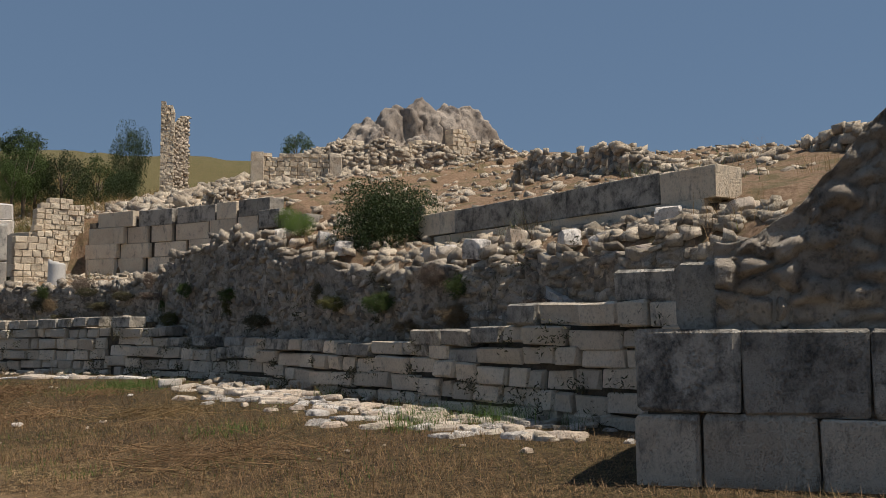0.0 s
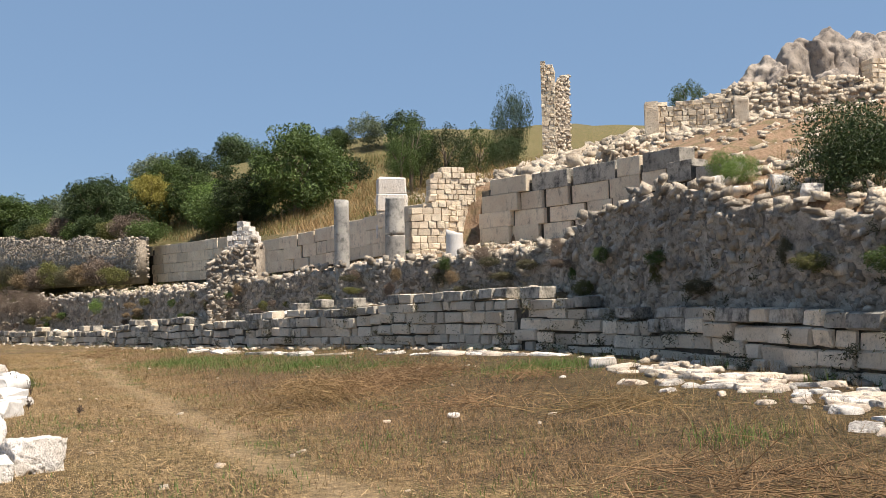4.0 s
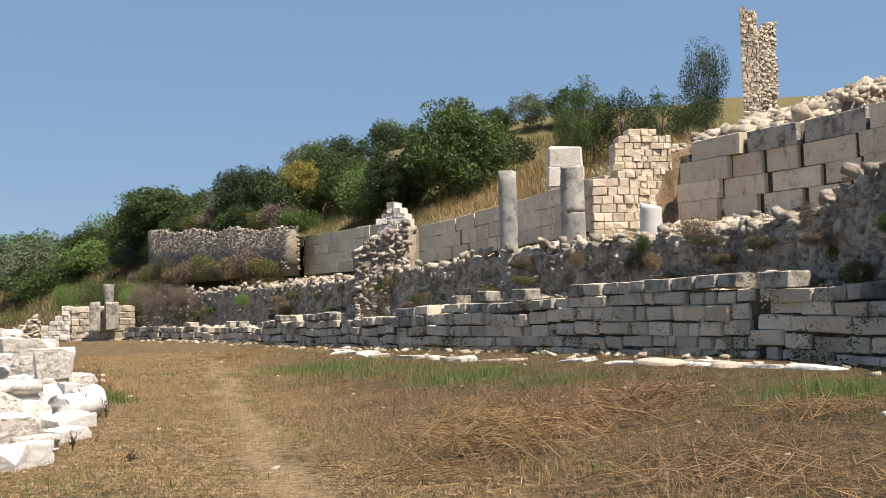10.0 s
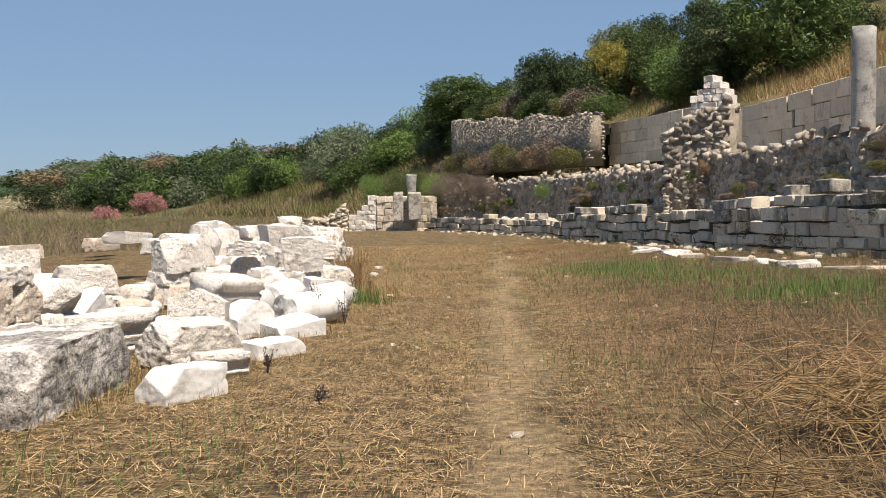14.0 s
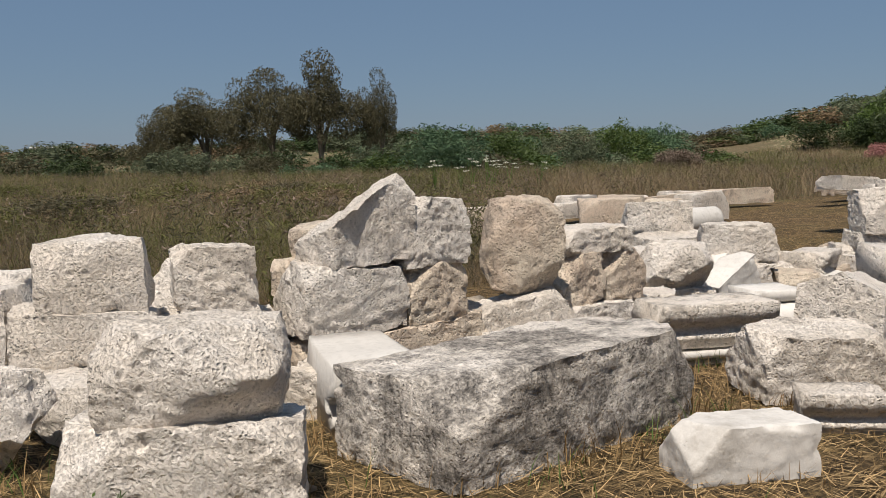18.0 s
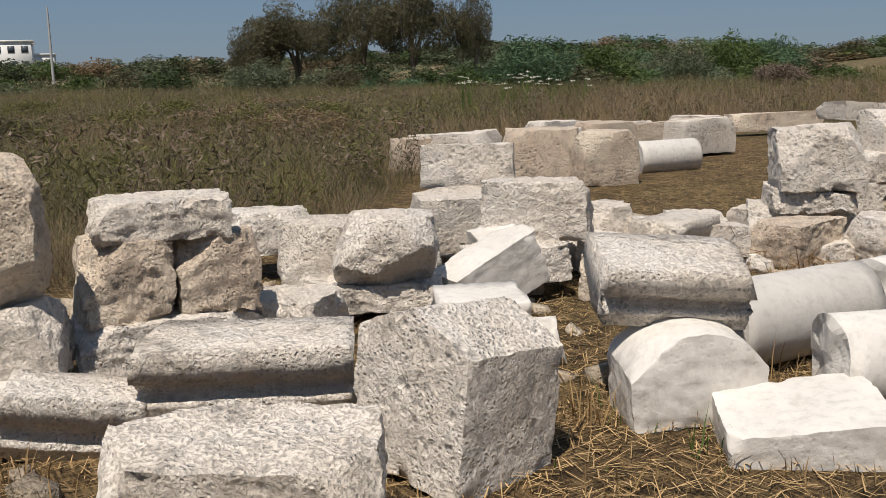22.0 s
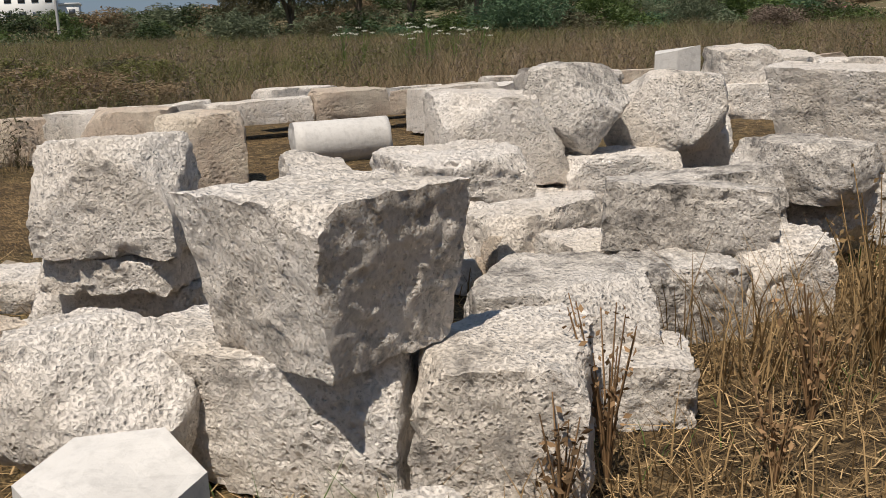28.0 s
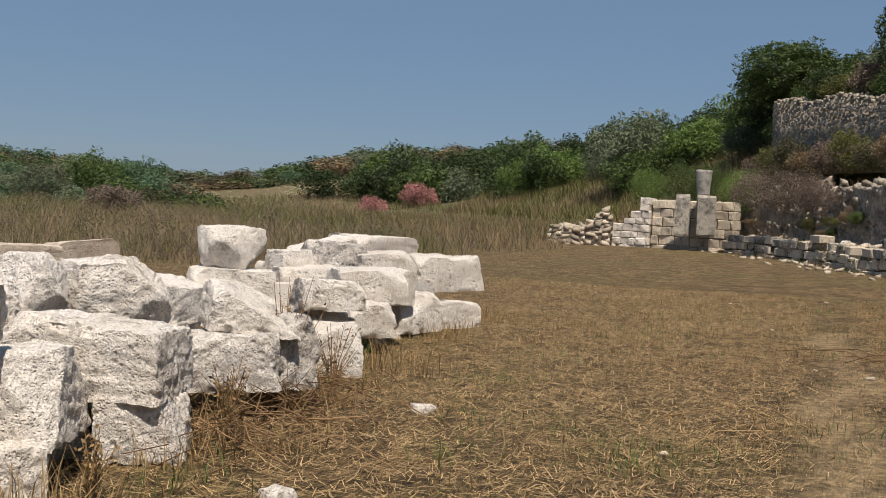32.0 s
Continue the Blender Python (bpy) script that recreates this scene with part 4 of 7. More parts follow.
rock("block", -2.4, 12.3, 0, 0.27, 0.25, 0.22, 56)
rock("block", -5.62, 12.35, 0, 0.7, 0.5, 0.29, 73)
rock("boulder", -4.02, 11.78, 0, 0.66, 0.7, 0.4, 79)
rock("block", -3.46, 13.6, 0.06, 0.74, 0.75, 0.4, 58, "G")
rock("block", -3.2, 13.17, 0, 0.31, 0.5, 0.22, 73)
rock("block", -3.01, 13.58, 0, 0.5, 0.5, 0.25, 56)
rock("block", -4.98, 14.63, 0.05, 0.93, 0.5, 0.36, 98)
rock("block", -6.04, 14.52, 0.3, 0.59, 0.5, 0.31, 69)
rock("block", -7.06, 20.71, 0.4, 0.87, 0.5, 0.49, 86)
rock("block", -7.6, 20.22, 0.6, 1.07, 0.5, 0.27, 71)
rock("block", -5.35, 23.26, 0.4, 0.91, 0.4, 0.25, 70)
rock("block", -5.19, 22.73, 0.25, 0.61, 0.4, 0.16, 72)
rock("block", -6.48, 24.61, 0.4, 1.03, 0.4, 0.27, 75)
rock("block", -5.1, 23.61, 0.4, 0.98, 0.4, 0.38, 69)
rock("block", -4.95, 24.31, 0.05, 0.69, 0.5, 0.45, 71)
rock("block", -4.86, 25.37, 0, 0.77, 0.4, 0.34, 63)
rock("block", -5.39, 25.23, 0, 0.65, 0.4, 0.42, 67)
rock("block", -5.48, 26.63, 0.35, 1.26, 0.6, 0.46, 68)
rock("block", -8.55, 30.62, 0.55, 2.12, 0.6, 0.35, 85)
rock("block", -8.53, 28.43, 0.4, 2.03, 0.6, 0.43, 94)
rock("block", -9.74, 31.59, 0.7, 0.89, 0.4, 0.17, 72)
rock("block", -8.17, 26.7, 0.3, 0.93, 0.5, 0.28, 84)
rock("block", -10.35, 13.58, 0, 1.03, 0.5, 0.75, 41, "B")
rock("block", -9.62, 14.03, 0, 0.84, 0.5, 0.73, 76, "B")
rock("block", -12.05, 13.46, 0, 0.85, 0.5, 0.63, 27)
rock("block", -13.02, 14.12, 0, 0.7, 0.4, 0.52, 51)
rock("block", -14.44, 14.43, 0.2, 0.72, 0.4, 0.26, 51)
rock("block", -11.65, 18.29, 0.05, 1.27, 0.5, 0.6, 88)
rock("block", -12.61, 13.1, 0, 1.02, 0.35, 0.55, 66, "B")
rock("block", -14.02, 14.93, 0.1, 1.35, 0.4, 0.37, 90)
rock("block", -13.12, 15.98, 0.2, 1.5, 0.45, 0.32, 85)
rock("block", -13.0, 17.29, 0.2, 1.12, 0.45, 0.4, 84, "B")
rock("block", -12.54, 18.51, 0.2, 1.35, 0.45, 0.38, 57, "B")
rock("shaft", -10.17, 15.82, 0, 1.11, 0.4, 0.47, 83, "M")
rock("block", -12.18, 19.09, 0, 1.5, 0.4, 0.55, 103)
rock("block", -14.09, 23.58, 0.1, 2.39, 0.4, 0.4, 74, "B")
rock("block", -13.92, 16.88, 0.3, 1.35, 0.4, 0.31, 103)
rock("block", -14.01, 18.62, 0.2, 1.67, 0.4, 0.29, 92)
rock("block", -14.09, 21.06, 0.3, 1.26, 0.4, 0.24, 84)
rock("block", -12.05, 25.12, 0.4, 1.41, 0.4, 0.25, 86, "B")
rock("block", -12.95, 27.36, 0.2, 1.57, 0.4, 0.41, 86, "B")
rock("block", -13.0, 19.87, 0.3, 1.31, 0.4, 0.22, 76)
rock("block", -3.90, 14.80, 0.32, 0.86, 0.50, 0.33, 50, "G", (0, 4))
rock("block", -4.05, 15.40, 0.00, 0.50, 0.50, 0.26, 70, "W", (0, 0))
rock("block", -4.22, 14.77, 0.00, 0.81, 0.60, 0.22, 64, "W", (0, 0))
rock("block", -4.24, 15.34, 0.28, 0.82, 0.45, 0.34, 51, "G", (0, -5))
rock("boulder", -4.10, 15.99, 0.39, 0.83, 0.50, 0.37, 13, "G", (0, 0))
rock("boulder", -4.06, 16.11, 0.00, 0.58, 0.50, 0.47, 51, "W", (0, 0))
rock("overhang", -4.42, 16.97, 0.49, 1.16, 0.75, 0.63, 29, "W", (3, 0))
rock("block", -4.25, 16.78, 0.00, 0.61, 0.60, 0.47, 66, "W", (0, 0))
rock("block", -4.05, 17.46, 0.00, 0.40, 0.50, 0.29, 48, "W", (0, 0))
rock("block", -4.13, 17.70, 0.24, 0.45, 0.60, 0.49, 22, "W", (0, 0))
rock("block", -5.88, 14.96, 0.40, 0.86, 0.60, 0.62, 69, "W", (0, 0))
rock("boulder", -5.74, 15.49, 0.53, 0.88, 0.55, 0.65, 86, "G", (0, 0))
rock("boulder", -5.76, 16.45, 0.46, 0.89, 0.60, 0.59, 37, "W", (0, 0))
rock("block", -5.56, 15.75, 0.30, 0.85, 0.70, 0.26, 71, "W", (0, 0))
rock("block", -5.56, 14.95, 0.12, 0.88, 0.80, 0.27, 71, "W", (0, 0))
rock("block", -5.54, 15.78, 0.00, 0.93, 0.70, 0.30, 69, "W", (0, 0))
rock("polygon", -6.13, 16.95, 0.72, 0.43, 0.42, 0.52, 75, "M", (0, 0))
rock("block", -6.00, 17.01, 0.19, 0.55, 0.60, 0.56, 55, "W", (0, 0))
rock("block", -6.32, 17.93, 0.89, 0.53, 0.50, 0.32, 62, "W", (0, 0))
rock("block", -6.25, 17.92, 0.60, 0.69, 0.60, 0.30, 60, "W", (0, 0))
rock("block", -8.01, 17.32, 0.78, 0.94, 0.60, 0.22, 74, "W", (0, 0))
rock("block", -7.20, 17.14, 0.54, 0.66, 0.60, 0.34, 77, "W", (0, 0))
rock("block", -6.46, 18.74, 0.87, 0.56, 0.50, 0.24, 69, "W", (0, 0))
rock("block", -5.63, 18.48, 0.85, 0.60, 0.60, 0.25, 54, "W", (0, 0))
rock("boulder", -5.07, 18.57, 0.73, 0.46, 0.50, 0.41, 67, "W", (0, 0))
rock("block", -4.95, 18.15, 0.65, 0.29, 0.40, 0.28, 63, "W", (0, 0))
rock("block", -5.45, 18.45, 0.45, 0.66, 0.60, 0.42, 44, "W", (0, 0))
rock("block", -4.27, 18.35, 0.36, 0.98, 0.60, 0.44, 18, "W", (0, 0))
rock("block", -3.96, 18.43, 0.00, 0.51, 0.50, 0.37, 31, "W", (0, 0))
rock("block", -4.55, 18.15, 0.00, 0.64, 0.50, 0.33, 45, "W", (0, 0))
rock("boulder", -4.98, 19.29, 0.59, 0.72, 0.60, 0.49, 61, "W", (0, 0))
rock("block", -5.07, 19.49, 0.23, 0.77, 0.60, 0.36, 44, "W", (0, 0))
rock("wedge", -5.29, 20.49, 0.50, 1.31, 0.50, 0.50, 90, "W", (0, -16))
rock("boulder", -5.44, 21.32, 0.87, 0.55, 0.50, 0.41, 65, "W", (0, 0))
rock("block", -5.40, 21.26, 0.57, 0.75, 0.60, 0.34, 47, "W", (0, 0))
rock("wedge", -4.22, 19.87, 0.58, 0.69, 0.60, 0.35, 47, "W", (0, 6))
rock("block", -4.24, 19.64, 0.20, 0.70, 0.60, 0.39, 40, "G", (0, 0))
rock("block", -4.07, 20.10, 0.15, 0.34, 0.50, 0.55, 63, "G", (0, 0))
rock("block", -4.61, 21.71, 0.57, 0.59, 0.60, 0.26, 48, "W", (0, 0))
rock("block", -4.43, 21.49, 0.00, 0.51, 0.50, 0.47, 40, "W", (0, 0))
rock("block", -4.92, 22.12, 0.24, 0.55, 0.50, 0.28, 41, "W", (0, 0))
rock("block", -4.97, 23.22, 0.48, 0.74, 0.60, 0.36, 42, "W", (0, 0))
rock("block", -4.75, 22.82, 0.17, 0.53, 0.50, 0.35, 49, "W", (0, 0))
rock("block", -5.98, 23.58, 0.59, 0.67, 0.60, 0.19, 47, "W", (0, 0))
rock("block", -5.78, 23.23, 0.29, 0.83, 0.60, 0.33, 45, "W", (0, 0))
rock("block", -5.50, 21.40, 0.47, 0.53, 0.60, 0.42, 69, "W", (0, 0))
rock("block", -5.99, 24.26, 0.71, 0.70, 0.60, 0.34, 46, "G", (0, 0))
rock("block", -6.30, 23.78, 0.72, 0.44, 0.50, 0.23, 59, "W", (0, 0))
rock("block", -5.47, 24.58, 0.61, 0.75, 0.60, 0.34, 49, "W", (0, 0))
rock("block", -5.11, 25.13, 0.60, 0.47, 0.60, 0.32, 48, "W", (0, 0))
rock("block", -3.59, 14.37, 0.00, 0.67, 0.50, 0.37, 68, "G")
rock("block", -3.57, 15.07, 0.00, 0.48, 0.50, 0.41, 72, "W")
rock("block", -4.11, 12.81, 0.74, 0.26, 0.50, 0.20, 81, "W")
rock("block", -4.31, 13.61, 0.68, 0.65, 0.60, 0.21, 79, "W")
rock("block", -4.23, 13.10, 0.39, 0.29, 0.50, 0.29, 86, "W")
rock("boulder", -2.95, -0.35, 0, 1.4, 0.8, 0.54, 12)
rock("block", -1.95, -1.75, 0, 0.52, 0.45, 0.34, 24)
rock("boulder", -2.72, -1.30, 0, 0.5, 0.45, 0.34, 0)
rock("slab", -2.55, -2.15, 0, 0.8, 0.6, 0.22, 10)
lying_shaft(-3.19, 8.66, -3.10, 9.68, 0.235, 1)
lying_shaft(-3.05, 9.76, -3.0, 11.1, 0.235, 2)
lying_shaft(-2.43, 9.84, -2.25, 10.83, 0.225, 3)
lying_shaft(-2.52, 8.6, -2.08, 9.6, 0.225, 4)


def fill():
    """Smaller blocks and rubble that prop the heap up from below."""
    rng = np.random.default_rng(55)
    for k in range(52):
        y = rng.uniform(2.5, 27)
        x = np.interp(y, (2, 8, 12, 20, 27), (-4.7, -4.4, -4.1, -4.9, -6.2)) - abs(rng.normal(0, 0.9))
        if y > 6 and y < 12.3 and x > -4.6:
            continue
        s = rng.uniform(0.28, 0.5)
        rock("block" if k % 3 else "boulder", x, y, 0, s * 1.3, s, s * 0.7, rng.uniform(0, 180), "B" if k % 4 == 0 else "W")


fill()


# ---- ruins on the terraces ----
def upright_column(name, label, x, y, z0, z1, r, seed, parts=1):
    """A standing column of one or two drums with a worn, uneven top."""
    base = gz(x, y) - 0.06
    thing_ = empty(name, label, "column", "standing columns", m=pose(x, y, base))
    h = z1 - base
    cut = h if parts == 1 else h * 0.42
    part("drum", round_mesh(cut, r * 1.02, r, seed, 30, 0.03, 0.02, True), COLUMN, thing_)
    if parts == 2:
        part("drum", round_mesh(h - cut + 0.02, r, r * 0.94, seed + 1, 30, 0.05, 0.025, True), COLUMN, thing_, m=pose(0, 0, cut, 0, 0, 20))
    return thing_


upright_column("standing_column", "standing grey column shaft with a worn top", 8.48, 20.72, 3.2, 5.62, 0.27, 11)
upright_column("standing_column", "thick grey standing column of two drums", 10.3, 20.1, 3.5, 5.7, 0.36, 13, 2)
stub = thing("column_stub", round_mesh(0.85, 0.3, 0.28, 17, 30, 0.12, 0.01, True), MARBLE, "short pale column stub with a slanting break", "column", "standing columns")
stub.matrix_world = pose(11.05, 16.5, gz(11.05, 16.5) - 0.05)


def straight_rubble(name, label, a, b, low, high, thick, seed, size=(0.16, 0.32), material=None, taper=None, core=None, ragged=0.2, crown=2):
    """A rubble wall between two places; low and high at both ends; taper(u) shapes its broken top."""
    rng = np.random.default_rng(seed)
    ax, ay = a
    bx, by = b
    ln = math.hypot(bx - ax, by - ay)
    ux, uy = (bx - ax) / ln, (by - ay) / ln
    top = lambda u: high[0] + (high[1] - high[0]) * u + (taper(u) if taper else 0.0)
    bot = lambda u: low[0] + (low[1] - low[0]) * u
    n = max(4, int(ln / 0.45))
    sec = []
    for i in range(n + 1):
        u = i / n
        for off, z in ((-thick / 2, bot(u) - 0.5), (-thick / 2, top(u) - 0.1), (thick / 2, top(u) - 0.1), (thick / 2, bot(u) - 0.5)):
            sec.append((ax + ux * ln * u - uy * off, ay + uy * ln * u + ux * off, z))
    F = []
    for i in range(n):
        for j in range(4):
            p, q = i * 4 + j, i * 4 + (j + 1) % 4
            F.append((p, q, q + 4, p + 4))
    F += [(3, 2, 1, 0), (n * 4, n * 4 + 1, n * 4 + 2, n * 4 + 3)]
    body = thing(name, arr_mesh(name, np.array(sec), np.array(F)), core or CORE, label, "wall", kind="structure")
    C, S, T = [], [], []
    way = math.atan2(uy, ux)
    for side in (-1, 1):
        w = 0.0
        while w < ln:
            u = w / ln
            z, t = bot(u) - 0.2, top(u) + rng.uniform(-ragged, ragged * 0.7)
            while z < t:
                h = rng.uniform(*size) * 0.72
                off = side * (thick / 2 - 0.05 + rng.uniform(-0.03, 0.03))
                ww = w + rng.uniform(-0.1, 0.1)
                C.append((ax + ux * ww - uy * off, ay + uy * ww + ux * off, z + h / 2))
                S.append((rng.uniform(*size) * 0.72, rng.uniform(0.05, 0.05 + 0.25 * size[1]), h * 0.58))
                T.append(way + rng.normal(0, 0.1))
                z += h
            w += rng.uniform(*size) * 1.25
    for w in np.arange(0, ln, size[0] * 1.1):
        for _ in range(crown):
            off = rng.uniform(-thick / 2, thick / 2)
            r = rng.uniform(*size) * 0.55
            C.append((ax + ux * w - uy * off, ay + uy * w + ux * off, top(w / ln) - 0.03))
            S.append((r * 1.2, r, r * 0.7))
            T.append(rng.uniform(0, 6))
    part("rubble_stones", stone_heap("rubble_stones", C, S, np.array(T), seed), material or PALE_RUBBLE, body, kind="stuff")
    return body


def straight_course(name, label, a, b, low, high, thick, seed, tall, lengths, material, taper=None, ragged=0.06):
    """A wall of small squared blocks in courses between two places, each block a piece of its own."""
    rng = np.random.default_rng(seed)
    (ax, ay), (bx, by) = a, b
    ln = math.hypot(bx - ax, by - ay)
    ux, uy = (bx - ax) / ln, (by - ay) / ln
    way = math.degrees(math.atan2(uy, ux))
    top = lambda u: high[0] + (high[1] - high[0]) * u + (taper(u) if taper else 0.0)
    lowest = min(top(k / 8) for k in range(9))
    box, faces = box_template(1)
    zb, zt = min(low) - 0.5, max(lowest - 0.3, min(low) + 0.1)
    core = thing(name, arr_mesh(name, box * np.array((ln * 0.94, thick * 0.8, zt - zb)) / 2, faces), CORE, label, "wall", kind="structure",
                 m=pose((ax + bx) / 2, (ay + by) / 2, (zb + zt) / 2, 0, 0, way))
    back = core.matrix_world.inverted()
    z = min(low) - 0.1
    while z < max(high) + 1.5:
        h = rng.uniform(0.85, 1.15) * tall
        w = -rng.uniform(0, lengths[0] * 0.6)
        while w < ln:
            step = rng.uniform(*lengths)
            lo, hi = max(w, 0.0), min(w + step, ln)
            u = (lo + hi) / 2 / ln
            if hi - lo > 0.06 and z + h * 0.6 < top(u) + rng.uniform(-ragged, ragged):
                off = rng.uniform(-0.02, 0.02)
                ob_ = part("wall_block", ashlar_piece(int(rng.integers(8)), material, (hi - lo) / h), None, core)
                ob_.matrix_local = back @ pose(ax + ux * u * ln - uy * off, ay + uy * u * ln + ux * off, z + h / 2, rng.uniform(-1.5, 1.5), rng.uniform(-1.5, 1.5), way + rng.uniform(-2, 2)) @ Matrix.Diagonal((hi - lo - 0.012, thick * rng.uniform(0.96, 1.06), h * rng.uniform(0.92, 1.0), 1))
            w += step
        z += h
    return core


# broken pier above the lower wall
straight_rubble("wall_pier_low", "tall broken pier of grey rubble", (5.35, 28.6), (7.0, 27.4), (1.3, 1.4), (4.1, 4.5), 1.1, 21, (0.12, 0.26), RUBBLE, lambda u: -1.2 * max(0, 0.35 - u))
straight_course("wall_pier_top", "white stepped peak on a broken pier", (5.95, 28.25), (7.0, 27.5), (4.0, 4.2), (4.6, 4.6), 0.7, 22, 0.2, (0.18, 0.36), WHITE, lambda u: 1.1 - 2.3 * abs(u - 0.5))
# return wall of small pale blocks and the pedestal beside the upper wall
straight_course("wall_return", "wall of small pale squared stones", (11.9, 20.75), (13.7, 20.55), (4.0, 4.4), (6.7, 6.7), 0.6, 23, 0.2, (0.2, 0.42), CREAM, lambda u: 0.3 * math.sin(u * 3) - 0.9 * max(0, 0.3 - u), 0.12)
straight_course("wall_return_low", "low broken wall of pale stones", (11.0, 20.4), (12.4, 20.2), (3.7, 3.9), (5.6, 5.8), 0.5, 24, 0.24, (0.25, 0.5), CREAM, lambda u: -0.7 * abs(u - 0.6), 0.15)
for i, (z, w, h) in enumerate(((4.6, 1.25, 0.65), (5.2, 1.15, 0.6), (5.78, 1.3, 0.72), (6.48, 1.2, 0.75))):
    ob = thing("pedestal_block", ashlar_mesh(300 + i), WHITE, "large pale squared block of a stacked pedestal", "stone block", "stacked pedestal blocks")
    ob.matrix_world = pose(12.3, 25.8, z + h / 2, 0, 0, -25 + i * 3) @ Matrix.Diagonal((w, w * 0.9, h, 1))
# rubble walls up the slope
straight_rubble("wall_slope_a", "pale rubble wall climbing the slope", (16.6, 15.6), (19.6, 16.6), (5.2, 6.0), (7.0, 7.4), 0.6, 25, (0.14, 0.26), None, lambda u: 0.25 * math.sin(u * 9))
straight_course("wall_slope_b", "coursed rubble wall between two pilasters", (20.2, 18.2), (22.7, 16.4), (7.0, 7.2), (9.3, 9.4), 0.6, 26, 0.2, (0.18, 0.4), CREAM)
straight_rubble("wall_slope_c", "long pale rubble wall below the crag", (23.6, 18.2), (31.2, 13.6), (7.8, 8.8), (9.7, 10.4), 0.7, 27, (0.16, 0.30), None, lambda u: 0.5 * math.sin(u * 7) + 0.25 * math.sin(u * 23))
straight_rubble("wall_slope_d", "broken rubble wall on the upper slope", (26.5, 23.5), (33.5, 17.8), (9.2, 9.4), (10.6, 11.2), 0.7, 28, (0.16, 0.32), None, lambda u: 0.5 * math.sin(u * 11))
straight_rubble("wall_slope_e", "long coursed rubble wall on the skyline", (21.6, 4.4), (17.4, -7.6), (5.0, 4.2), (6.7, 5.9), 0.8, 29, (0.16, 0.30), None, lambda u: 0.55 * math.sin(u * 5 + 0.4) + 0.2 * math.sin(u * 17))
straight_rubble("wall_slope_f", "broken rubble wall on the skyline", (17.4, -7.6), (13.5, -17.0), (3.9, 3.6), (5.4, 5.4), 0.8, 30, (0.16, 0.30), None, lambda u: 0.3 * math.sin(u * 13))
for x, y in ((20.1, 18.1), (22.8, 16.2)):
    ob = thing("pilaster", ashlar_mesh(320 + int(x)), PALE_RUBBLE, "squared pilaster of pale stone in a rubble wall", "pilaster", "wall pilasters")
    ob.matrix_world = pose(x, y - 0.2, 8.0, 0, 0, -36) @ Matrix.Diagonal((0.55, 0.6, 2.7, 1))
straight_course("wall_slope_g", "broken coursed wall against the crag", (33.6, 19.9), (38.8, 18.9), (9.0, 9.0), (12.6, 10.4), 0.8, 37, 0.24, (0.22, 0.5), CREAM, lambda u: 0.3 * math.sin(u * 9), 0.2)
straight_course("wall_slope_h", "pale coursed wall below the crag", (26.2, 20.6), (33.4, 19.6), (8.4, 8.8), (10.9, 11.4), 0.8, 38, 0.24, (0.22, 0.5), CREAM, lambda u: 0.3 * math.sin(u * 11), 0.2)
# tall remnant of a tower
straight_course("wall_tower_pier", "tall slender remnant of a rubble tower", (20.86, 27.77), (21.44, 27.4), (7.6, 7.6), (13.5, 13.4), 0.5, 31, 0.17, (0.14, 0.34), CREAM, lambda u: -0.3 * u * u)
straight_rubble("wall_tower_wing", "pale wing wall of a rubble tower", (21.4, 27.5), (22.35, 27.95), (8.0, 8.2), (12.0, 12.6), 0.4, 32, (0.11, 0.20), PALE_RUBBLE, lambda u: 0.4 * u, None, 0.08)
# far retaining wall and the end of the terrace
straight_rubble("wall_far", "far grey retaining wall below the trees", (-3.8, 67.2), (4.8, 50.5), (4.3, 4.2), (7.6, 6.4), 0.8, 33, (0.13, 0.22), RUBBLE, lambda u: 0.15 * math.sin(u * 21), None, 0.04, 0)
straight_course("wall_end_a", "broken stub of a white stone wall", (-10.0, 57.5), (-8.3, 57.3), (0.0, 0.0), (1.5, 2.5), 0.9, 34, 0.3, (0.3, 0.6), WHITE, lambda u: -0.6 * abs(u - 0.8), 0.15)
straight_rubble("wall_end_b", "low heap of white wall stones", (-12.8, 57.0), (-10.2, 57.4), (0.0, 0.0), (0.5, 1.3), 1.2, 35, (0.2, 0.36), PALE_RUBBLE, lambda u: 0.2 * math.sin(u * 9))
straight_course("wall_end_c", "grey wall at the end of the terrace", (-8.2, 57.5), (-4.6, 56.7), (0.0, 0.1), (2.2, 2.4), 0.9, 36, 0.36, (0.4, 0.9), GREY, None, 0.15)
for i, (x, w) in enumerate(((-6.75, 0.6), (-5.8, 0.8))):
    ob = thing("pedestal_block", ashlar_mesh(340 + i), TOPSTONE, "tall squared grey block under a column", "stone block", "stacked pedestal blocks")
    ob.matrix_world = pose(x, 55.6 + i * 0.1, 1.55, 0, 0, 8) @ Matrix.Diagonal((w, 0.9, 1.8, 1))
ob = thing("column_stub", round_mesh(1.05, 0.26, 0.34, 41, 24, 0.02, 0.01, True), COLUMN, "short grey column standing on a squared block", "column", "standing columns")
ob.matrix_world = pose(-5.95, 55.65, 2.44)

# nearest pier of the lower wall, with large streaked blocks
PIER = pose(4.30, -11.76, 0.1, 0, 0, -69)


